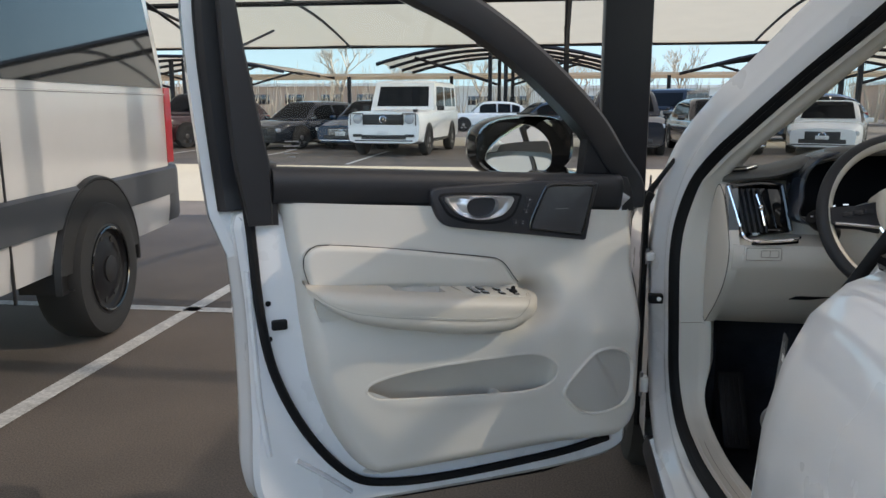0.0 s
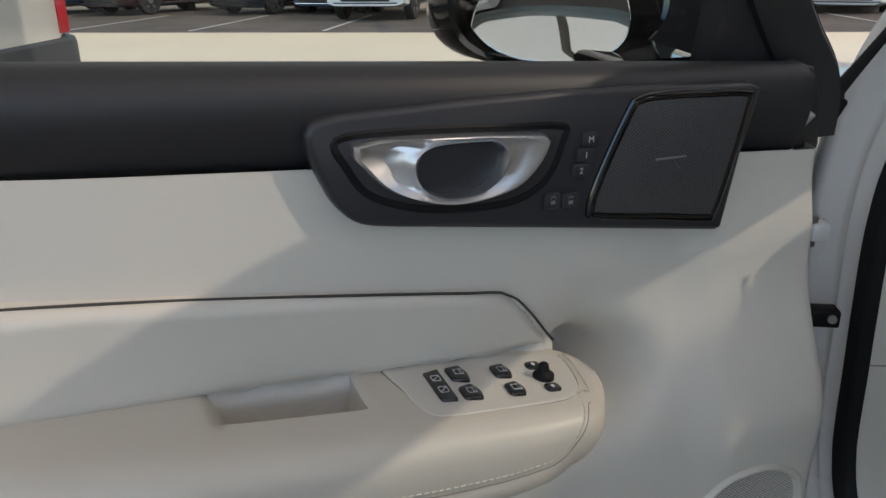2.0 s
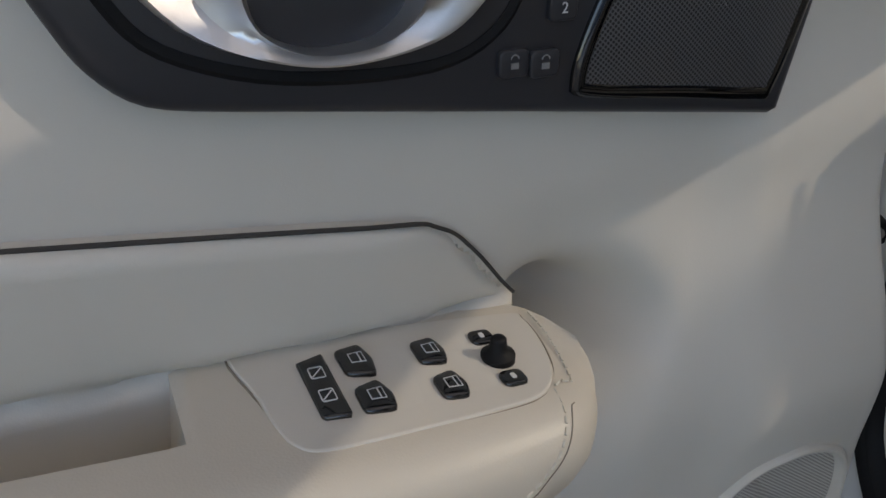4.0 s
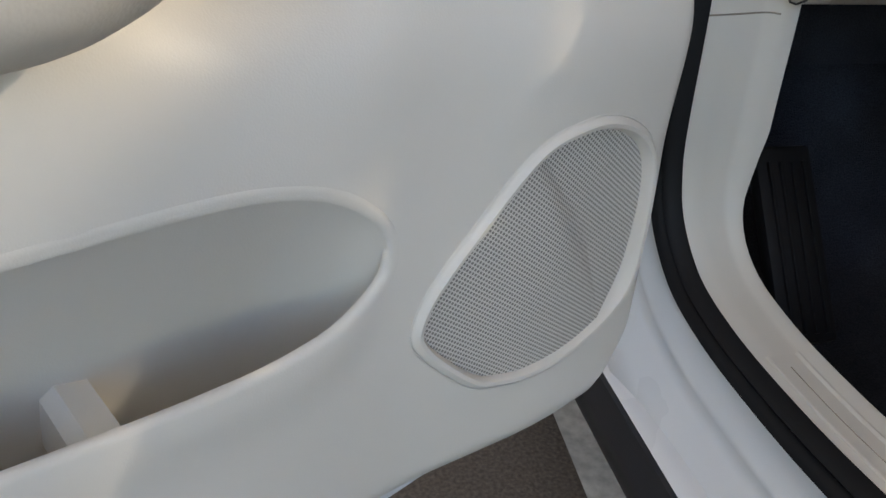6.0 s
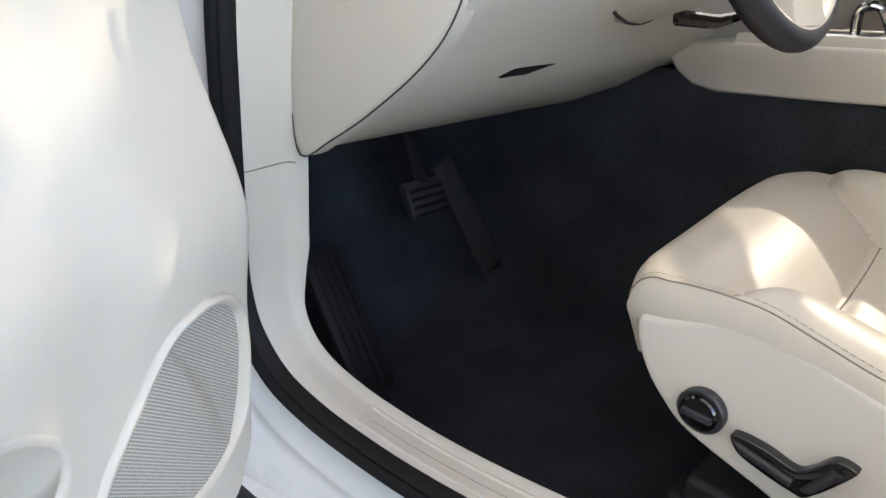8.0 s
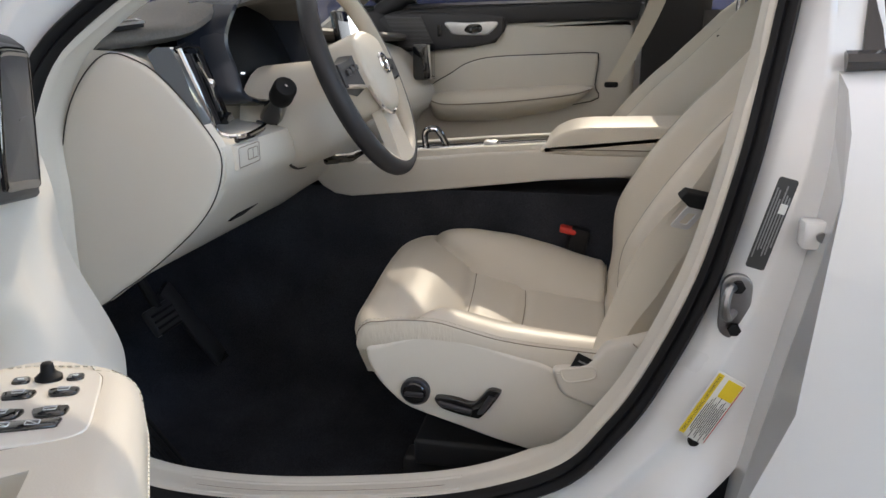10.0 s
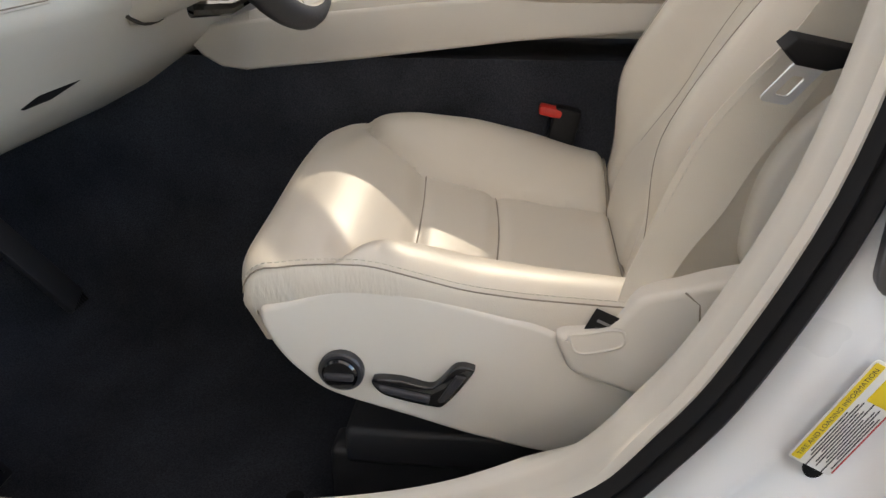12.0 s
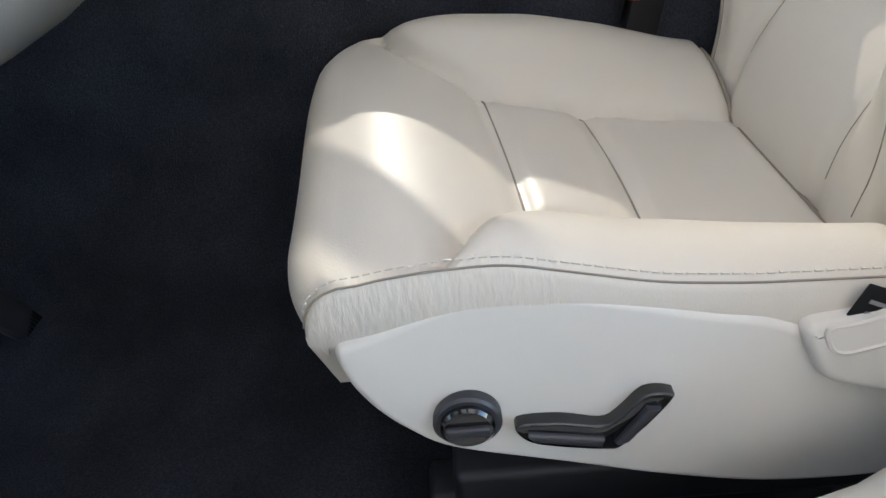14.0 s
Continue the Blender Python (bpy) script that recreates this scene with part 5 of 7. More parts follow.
    for f, dy in ((1.10, 0.07), (1.085, 0.012), (1.05, -0.006), (1.005, -0.008), (0.985, 0.0), (0.96, 0.035), (0.94, 0.055)):
        rings.append([Vector((0.53 + (p.x - 0.53) * f, lean_(p.z) + dy - 0.035 * step(1.10, 1.19, p.z) * (1 if f > 0.97 else 0.3), 1.10 + (p.z - 1.10) * (f if p.z < 1.10 else 1 + (f - 1) * 0.6))) for p in ctr])
    cl = part("instrument_cowl", loft(rings, cap=False), COWL, dash, "charcoal instrument cowl with a dark screen", 50)
    part("cluster_screen", plate([(0.53 + (p.x - 0.53) * 0.965, 1.10 + (p.z - 1.10) * 0.97) for p in ctr], 0.06, 0.045, 0.003, lambda a, b, d: Vector((a, lean_(b) + d, b))), DARKSCREEN, cl, "dark instrument screen")
    part("cluster_bezel", tube([q + Vector((0, -0.001, 0)) for q in rings[4]], 0.0022, 6, True), DARK, cl)
    lit = glow_mat("dim_display_glow", (0.5, 0.6, 0.7), 0.5)
    for k in range(3):
        part("gauge_mark", box((0.012, 0.002, 0.003), (0.40 + 0.03 * k, lean_(1.06) + 0.043, 1.055 + 0.004 * k)), lit, cl)
    # steering column shroud and stalk
    sh = part("column_shroud", loft([[Vector((0.53 + r * math.cos(a), y, zc + 0.85 * r * math.sin(a))) for a in np.linspace(0, 2 * math.pi, 25)[:-1]] for y, r, zc in ((-0.20, 0.115, 0.975), (-0.27, 0.112, 0.985), (-0.33, 0.10, 1.00), (-0.375, 0.085, 1.025), (-0.39, 0.07, 1.035))]), TRIM, dash, "pale steering column shroud", 60)
    part("shroud_seam", tube([Vector((0.53 + 0.113 * math.cos(a), -0.265, 0.985 + 0.096 * math.sin(a))) for a in np.linspace(math.pi * 0.9, math.pi * 1.75, 20)], 0.003, 5), SEAM, sh)
    stalk = part("indicator_stalk", tube([(0.44, -0.245, 0.985), (0.405, -0.270, 1.007), (0.380, -0.289, 1.025), (0.372, -0.295, 1.030)], [0.020, 0.0185, 0.0165, 0.0165], 14), PIANO, dash, "black indicator stalk")
    part("stalk_knob", tube([(0.376, -0.292, 1.027), (0.371, -0.296, 1.031), (0.349, -0.3135, 1.0465), (0.346, -0.316, 1.049)], [0.0165, 0.0195, 0.0190, 0.0155], 18), RUBBER, stalk)
    part("stalk_mark", box((0.011, 0.0012, 0.0030), (0.3448, -0.3172, 1.0502), rot=Matrix.Rotation(radians(38), 4, "Z") @ Matrix.Rotation(radians(-35), 4, "X")), PALEMARK, stalk)
    # open duct slot under the column
    part("hood_release_slot", plate([(0.345, 0.826), (0.36, 0.838), (0.40, 0.846), (0.475, 0.848), (0.44, 0.835), (0.39, 0.826)], 0.03, -0.006, 0.003, lambda a, b, d: Vector((a, -0.205 + d - 0.5 * (b - 0.835), b))), RUBBER, dash, "dark slot under the dash")
    part("tilt_lever", tube([(0.56, -0.30, 0.900), (0.60, -0.335, 0.898), (0.63, -0.35, 0.906)], [0.010, 0.009, 0.006], 8), PIANO, dash, "black column lever")
    # screen and far vent
    part("centre_screen", box((0.175, 0.018, 0.21), (0.93, -0.245, 1.075), 0.006, rot=Matrix.Rotation(radians(-10), 4, "X")), PIANO, dash, "upright centre touch screen")
    pg = glow_mat("screen_glow", (0.55, 0.62, 0.68), 0.55)
    part("screen_picture", box((0.150, 0.002, 0.10), (0.93, -0.266, 1.118), rot=Matrix.Rotation(radians(-10), 4, "X")), pg, dash)
    part("far_vent", box((0.12, 0.05, 0.11), (1.57, -0.27, 1.05), 0.01), PIANO, dash, "gloss black far air vent")
    part("far_vent_chrome", tube([(1.515, -0.296, 1.10), (1.525, -0.30, 1.0), (1.62, -0.296, 1.0)], 0.004, 6), CHROME, dash)


def steering_wheel():
    m = Matrix.Translation((0.522, -0.388, 1.062)) @ Matrix.Rotation(radians(-24), 4, "X")
    R = 0.176
    rim_pts = [Vector((R * math.cos(a), 0, R * math.sin(a))) for a in np.linspace(0, 2 * math.pi, 73)[:-1]]
    rim = bmesh.new()
    tube(rim_pts, 0.0165, 14, True, bm=rim)
    # lower and upper arcs are charcoal, the sides pale: two materials on one rim
    for f in rim.faces:
        c = f.calc_center_median()
        rad = math.hypot(c.x, c.z)
        f.material_index = 1 if rad > R - 0.004 and c.y > -0.0165 else 0
    w = part("steering_wheel", rim, [LEATHER, DARK], car, "two-tone cream and charcoal steering wheel", 60)
    w.matrix_basis = m
    hub = [(p.x, p.y) for p in spl([(0.075, 0.030), (0.06, 0.055), (0.0, 0.066), (-0.06, 0.055), (-0.075, 0.030), (-0.072, -0.02), (-0.045, -0.065), (0.0, -0.080), (0.045, -0.065), (0.072, -0.02)], 5, True)]
    part("hub_pad", plate(hub, 0.03, -0.034, 0.010, dome=-0.008), LEATHER, w, "pale airbag pad")
    part("hub_chrome", tube([Vector((p.x, -0.022, p.y)) for p in spl([(-0.072, -0.03), (-0.046, -0.069), (0.0, -0.084), (0.046, -0.069), (0.072, -0.03)], 5)], 0.004, 6), CHROME, w)
    ring_ = [Vector((0.017 * math.cos(a), -0.044, 0.017 * math.sin(a))) for a in np.linspace(0, 2 * math.pi, 25)[:-1]]
    part("round_emblem", tube([(-0.019, -0.044, 0.014), (0.019, -0.044, -0.014)], 0.003, 6, bm=tube(ring_, 0.0035, 6, True)), CHROME, w, "round chrome emblem")
    for s in (-1, 1):
        part("spoke", loft([[Vector((s * x, y, z)) for y, z in ((0.006, c + h), (-0.018, c + h * 0.8), (-0.018, c - h * 0.8), (0.006, c - h))] for x, c, h in ((0.06, 0.0, 0.038), (0.11, -0.002, 0.026), (0.168, -0.004, 0.022))]), DARK2, w, "black spoke with buttons")
        part("spoke_trim", tube([(s * 0.070, -0.020, -0.030), (s * 0.12, -0.020, -0.026), (s * 0.160, -0.016, -0.022)], 0.0035, 6), CHROME, w)
        for k in range(3):
            part("spoke_button", box((0.018, 0.004, 0.010), (s * (0.092 + 0.022 * k), -0.021, 0.006 - 0.004 * k), 0.0015), DARK2, w)
    part("lower_spoke", loft([[Vector((x, y, z)) for x, y in ((-h, 0.004), (-h, -0.016), (h, -0.016), (h, 0.004))] for z, h in ((-0.07, 0.035), (-0.12, 0.040), (-0.168, 0.050))]), LEATHER, w)


floor_and_console()
dashboard()
steering_wheel()

# ---- seats and belts ----
def seat_parts(seat, mir=1.0, recline=0.05):
    """A seat in its own axes: x 0 on its middle (negative to the near side), y and z as in the car. mir turns it about."""
    X = lambda x: x * mir

    def sub(name, bm, material, label="", parent=None, smooth=55):
        return part(name, bm, material, parent or seat, label, smooth)

    hw = 0.258
    base_line = [(-0.94, 0.626), (-0.85, 0.630), (-0.75, 0.636), (-0.66, 0.647), (-0.60, 0.661), (-0.575, 0.670), (-0.545, 0.689), (-0.515, 0.700), (-0.485, 0.704), (-0.455, 0.699)]
    near_crease = [(-0.94, 0.165), (-0.82, 0.155), (-0.70, 0.136), (-0.62, 0.136), (-0.595, 0.143), (-0.572, 0.160), (-0.552, 0.195), (-0.538, 0.235), (-0.530, 0.262)]
    far_crease = [(-0.94, 0.085), (-0.83, 0.092), (-0.68, 0.110), (-0.60, 0.118), (-0.575, 0.126), (-0.525, 0.175), (-0.495, 0.225), (-0.470, 0.262)]
    near_edge = [(-0.94, 0.664), (-0.81, 0.668), (-0.72, 0.672), (-0.664, 0.678), (-0.606, 0.692), (-0.569, 0.701), (-0.522, 0.700), (-0.467, 0.696), (-0.45, 0.692)]
    far_edge = [(-0.94, 0.640), (-0.80, 0.668), (-0.72, 0.692), (-0.64, 0.710), (-0.56, 0.718), (-0.50, 0.710), (-0.46, 0.700)]

    def smooth(table, y):
        return (lerp(table, y - 0.014) + lerp(table, y - 0.007) + lerp(table, y) + lerp(table, y + 0.007) + lerp(table, y + 0.014)) / 5

    def top(x, y):
        """Height of the cushion; x from its middle."""
        a = abs(x)
        base = smooth(base_line, y) - 0.004 * (x / hw) ** 2 * step(-0.58, -0.50, y)
        edge = smooth(near_edge if x < 0 else far_edge, y)
        cr = smooth(near_crease if x < 0 else far_crease, y)
        z = base
        dist = a - cr
        if cr < hw:
            q = min(max(dist / (hw - cr), 0.0), 1.0)
            crest = edge + 0.014 * step(0.0, 0.10, hw - cr)
            z = base + (crest - base) * (1 - (1 - q) ** 2.6) - (crest - edge) * q ** 5
        else:
            z = base + (edge - base) * step(0.55, 1.0, a / hw)
        z -= 0.0075 * math.exp(-(dist / 0.0085) ** 2) * step(0.27, 0.235, cr)
        for ys_ in (-0.585 + 0.075 * x - 0.003 * (1 - (x / 0.14) ** 2), -0.680 + 0.052 * x - 0.006 * (1 - (x / 0.14) ** 2)):
            z -= 0.0070 * math.exp(-((y - ys_) / 0.0085) ** 2) * step(0.012, -0.012, dist)
        z -= 0.030 * step(-0.826, -0.846, y)
        z += 0.004 * math.sin(min(max((y + 0.689) / 0.105, 0), 1) * math.pi) * step(0.012, -0.03, dist)
        return z

    def ring_at(y, sink=0.0, fwd=0.0, pull=1.0):
        xs = [-hw + 2 * hw * k / 72 for k in range(73)]
        ring = []
        for x in xs:
            bow = (0.022 if x < 0 else 0.030) * max(0.0, (abs(x) / hw - 0.70) / 0.30) ** 2 * step(-0.54, -0.44, y) - 0.028 * step(-0.24, 0.20, x) * step(-0.66, -0.44, y)
            ring.append(Vector((X(x * pull), y + fwd - bow, top(x, y) - sink)))
        n_, f_ = ring[0].z, ring[-1].z
        yb, yf = y + fwd - 0.022 * step(-0.54, -0.44, y), y + fwd - 0.030 * step(-0.54, -0.44, y) + 0.028 * step(-0.66, -0.44, y)
        low = smooth([(-0.94, 0.59), (-0.72, 0.61), (-0.64, 0.63), (-0.585, 0.64), (-0.554, 0.64), (-0.49, 0.640), (-0.44, 0.647)], y)
        ring += [Vector((X(hw * pull + 0.003), yf, f_ - 0.012)), Vector((X(hw * pull + 0.002), yf, f_ - 0.05)), Vector((X(hw * 0.9), yf - 0.01, 0.60)), Vector((X(-hw * 0.9), yb - 0.01, 0.595)),
                 Vector((X(-hw * pull + 0.010), yb, low - 0.012)), Vector((X(-hw * pull - 0.002), yb, low + 0.004)), Vector((X(-hw * pull - 0.0045), yb, (low + n_) / 2 + 0.003)), Vector((X(-hw * pull - 0.003), yb, n_ - 0.007))]
        return ring
    rings = [ring_at(-0.93 + (0.93 - 0.458) * k / 72) for k in range(73)]
    for k in range(1, 9):
        a = radians(100 * k / 8)
        rings.append(ring_at(-0.458, 0.042 * (1 - math.cos(a)), 0.040 * math.sin(a) ** 0.8 * (1 - 0.35 * step(70, 100, 100 * k / 8)), 1 - 0.02 * (1 - math.cos(a))))
    cush = loft(rings)
    for f in cush.faces:
        c = f.calc_center_median()
        f.material_index = 1 if abs(c.x) > hw - 0.006 and c.y > -0.60 and c.z > 0.63 else 0
    sub("seat_cushion", cush, [LEATHER, WRINKLED], "cream leather seat cushion with stitched bolsters")
    S = lambda x, y, dz=0.0004: Vector((X(x), y, top(x, y) + dz))
    seams = bmesh.new()
    tube([S(x, -0.585 + 0.075 * x - 0.003 * (1 - (x / 0.14) ** 2)) for x in np.linspace(-0.150, 0.124, 20)], 0.0011, 5, bm=seams)
    tube([S(x, -0.680 + 0.052 * x - 0.006 * (1 - (x / 0.14) ** 2)) for x in np.linspace(-0.134, 0.110, 20)], 0.0011, 5, bm=seams)
    for s, tab in ((-1, near_crease), (1, far_crease)):
        tube([S(s * smooth(tab, y), y) for y in np.linspace(-0.90, -0.548 if s < 0 else -0.50, 34)], 0.0009, 5, bm=seams)
    tube([Vector((X(x), -0.834, top(x, -0.834) + 0.004)) for x in np.linspace(-0.20, 0.215, 30)], 0.0026, 6, bm=seams)
    sub("cushion_seam", seams, FINESEAM)
    yb = lambda y: y - 0.022 * step(-0.54, -0.44, y)
    edge = [Vector((X(-hw - 0.0005), yb(y), smooth(near_edge, y) - 0.001)) for y in np.linspace(-0.88, -0.458, 50)]
    edge += [r[0] + Vector((X(-0.001), 0.0005, 0)) for r in rings[-8:-2]]
    sub("cushion_stitching", dashes([e + Vector((X(0.004), 0, 0.0042)) for e in edge], 0.0050, 0.0022, 0.0008), STITCH)
    sub("side_piping", tube(edge, 0.0009, 5), FINESEAM)

    # hard side valance
    val = [(p.x, p.y) for p in spl([(-0.459, 0.650), (-0.460, 0.632), (-0.473, 0.604), (-0.496, 0.576), (-0.528, 0.551), (-0.605, 0.525), (-0.68, 0.502), (-0.77, 0.486), (-0.88, 0.492), (-0.97, 0.53), (-0.96, 0.58), (-0.88, 0.585),
                                    (-0.80, 0.612), (-0.742, 0.644), (-0.70, 0.654), (-0.638, 0.669), (-0.585, 0.679), (-0.554, 0.679), (-0.523, 0.672), (-0.49, 0.660), (-0.476, 0.656)], 5, True)]
    vat = lambda a, b, d: Vector((X(-0.238 - d - 0.010 * step(0.50, 0.60, b) + 0.006 * step(0.62, 0.68, b)), a, b))
    v = sub("side_valance", plate(val, -0.05, 0.020, 0.007, vat, steps=4), TRIM, "pale plastic seat side panel")
    cy, cz = -0.538, 0.583
    ringk = lambda r, d: [vat(cy + r * math.cos(a), cz + r * math.sin(a), d) for a in np.linspace(0, 2 * math.pi, 33)[:-1]]
    k1 = part("lumbar_knob", loft([ringk(0.0235, 0.01), ringk(0.0235, 0.0225), ringk(0.0215, 0.0245)]), DARK2, v, "dark round lumbar control", 40)
    part("knob_dial", loft([ringk(0.0185, 0.02), ringk(0.0185, 0.0275), ringk(0.0165, 0.0295)]), PIANO, k1)
    part("knob_bar", plate(rounded(0.030, 0.008, 0.002, 2, cy, cz), 0.025, 0.0335, 0.002, vat), DARK2, k1)
    well = [(p.x, p.y) for p in spl([(-0.571, 0.578), (-0.575, 0.564), (-0.590, 0.555), (-0.630, 0.546), (-0.645, 0.550), (-0.672, 0.590), (-0.672, 0.598), (-0.655, 0.598), (-0.640, 0.580), (-0.628, 0.572), (-0.60, 0.578)], 4, True)]
    w = part("seat_switch_plate", plate(well, 0.01, 0.0255, 0.002, vat), PIANO, v, "black seat adjustment switches")
    part("slide_switch", plate([(-0.578, 0.573), (-0.582, 0.563), (-0.628, 0.552), (-0.630, 0.562)], 0.02, 0.0295, 0.003, vat), DARK2, w)
    part("back_switch", plate([(-0.637, 0.556), (-0.647, 0.556), (-0.666, 0.588), (-0.656, 0.590)], 0.02, 0.0295, 0.003, vat), DARK2, w)
    # rear side shield with the belt anchor pocket
    sh = [(p.x, p.y) for p in spl([(-0.753, 0.643), (-0.757, 0.622), (-0.770, 0.602), (-0.806, 0.588), (-0.851, 0.573), (-0.93, 0.555), (-1.00, 0.60), (-0.99, 0.71), (-0.935, 0.712), (-0.895, 0.704), (-0.862, 0.693), (-0.830, 0.684), (-0.815, 0.668), (-0.800, 0.652), (-0.780, 0.648)], 4, True)]
    s2 = sub("rear_shield", plate(sh, 0.0, 0.030, 0.008, vat, steps=4), TRIM, "pale anchor shield")
    slot = [(p.x, p.y) for p in spl([(-0.764, 0.6440), (-0.7665, 0.6325), (-0.772, 0.6270), (-0.782, 0.6265), (-0.806, 0.6325), (-0.815, 0.6385), (-0.813, 0.6500), (-0.800, 0.6510), (-0.780, 0.6465)], 3, True)]
    part("anchor_cup", loft([[vat(a, b, d) for a, b in inset(slot, by)] for by, d in ((0.0, 0.0312), (0.001, 0.0308), (0.002, 0.0302), (0.004, 0.0301))]), TRIM, s2, "hollow cup for the belt anchor")
    part("cup_rim", tube([vat(a, b, 0.0304) for a, b in slot], 0.0018, 6, True), TRIM, s2)
    part("shield_seam", tube([vat(a, b, 0.0296) for a, b in ((-0.866, 0.692), (-0.880, 0.680), (-0.884, 0.64), (-0.892, 0.61), (-0.905, 0.565))], 0.0010, 5), FINESEAM, s2)
    part("back_side_panel", plate([(p.x, p.y) for p in spl([(-0.932, 0.690), (-0.928, 0.75), (-0.945, 0.81), (-0.985, 0.86), (-1.04, 0.90), (-1.08, 0.80), (-1.05, 0.69), (-0.98, 0.680)], 4, True)], -0.05, -0.022, 0.012, lambda a, b, d: Vector((X(-0.238 - d), a, b))), TRIM, s2, "rounded plastic backrest side")
    sub("seat_rail", box((0.42, 0.36, 0.05), (0, -0.70, 0.44), 0.008), DARK, "dark seat frame")
    sub("rail_foot", box((0.05, 0.36, 0.085), (X(-0.165), -0.675, 0.375), 0.008), DARK)
    sub("rail_foot", box((0.05, 0.34, 0.06), (X(0.17), -0.71, 0.37), 0.008), DARK)

    # backrest
    rings = []
    hs = [k / 44 for k in range(45)]
    back = []
    for h in hs:
        z = 0.60 + 0.62 * h
        yc = -0.885 - 0.26 * h ** 1.35 - recline * h
        w = lerp([(0, 0.205), (0.12, 0.212), (0.45, 0.216), (0.75, 0.208), (0.92, 0.18), (1.0, 0.11)], h)
        end = 1 - 0.5 * step(0.90, 1.0, h)
        ring = []
        for k in range(41):
            t = -1 + 2 * k / 40
            a = abs(t)
            bol = (0.058 + 0.02 * math.sin(math.pi * min(h * 1.4, 1))) * step(0.42, 0.74, a) * (1 - 0.55 * step(0.62, 0.95, h))
            flat_ = step(0.34, 0.10, h)
            bol = bol * (1 - flat_) + 0.042 * flat_
            round_ = 0.075 * max(0, (a - 0.84) / 0.16) ** 2
            tuck = 0.010 * math.exp(-((a - 0.52) / 0.05) ** 2) + 0.006 * math.exp(-((h - 0.70) / 0.02) ** 2) * step(0.75, 0.5, a)
            belly = 0.018 * math.sin(math.pi * min(h / 0.7, 1))
            ring.append(Vector((X(w * t + 0.016), yc + (bol + belly - round_ - tuck + 0.012) * end, z + 0.10 * (bol - round_))))
        for t in (1.0, 0.6, 0.0, -0.6, -1.0):
            ring.append(Vector((X(w * t * 0.97 + 0.016), yc - (0.085 + 0.02 * (1 - t * t)) * end, z - 0.02)))
        rings.append(ring)
        back.append((yc, z, w))
    sub("backrest", loft(rings), LEATHER, "cream leather backrest with side bolsters")
    seams = bmesh.new()
    for s in (-1, 1):
        tube([rings[i][20 + s * 10] + Vector((0, 0.0002, 0)) for i in range(3, 40)], 0.0006, 5, bm=seams)
        tube([rings[i][20 + s * 16] + Vector((0, 0.0002, 0)) for i in range(3, 38)], 0.0006, 5, bm=seams)
    tube([rings[31][k] + Vector((0, 0.0005, 0)) for k in range(9, 32)], 0.0014, 5, bm=seams)
    sub("backrest_seam", seams, FINESEAM)
    # headrest
    hr = []
    for z, w, y0, y1 in ((1.235, 0.10, -1.060, -1.150), (1.245, 0.125, -1.048, -1.165), (1.30, 0.135, -1.040, -1.170), (1.38, 0.130, -1.050, -1.165), (1.425, 0.105, -1.065, -1.150), (1.435, 0.07, -1.08, -1.14)):
        hr.append([Vector((X(a + 0.03), (y0 + y1) / 2 + b - recline * 1.1, z)) for a, b in rounded(2 * w, abs(y1 - y0), 0.035, 4)])
    hd = sub("headrest", loft(hr), LEATHER, "cream leather headrest")
    for s in (-1, 1):
        part("headrest_post", tube([(X(s * 0.06), -1.10 - recline, 1.15), (X(s * 0.06), -1.10 - recline, 1.26)], 0.008, 8), CHROME, hd)
    if mir < 0:
        sub("seat_tag", box((0.010, 0.010, 0.014), (X(0.19), -1.045 - recline * 0.8, 1.10), 0.001), RUBBER, "small dark fabric tag")


driver = thing("driver_seat", "cream leather driver seat with power controls on its side", "car seat", pose(0.534, 0, 0), "front seats")
seat_parts(driver)
passenger = thing("passenger_seat", "cream leather passenger seat beyond the console", "car seat", pose(1.335, 0.075, 0.02), "front seats")
seat_parts(passenger, -1.0, 0.13)


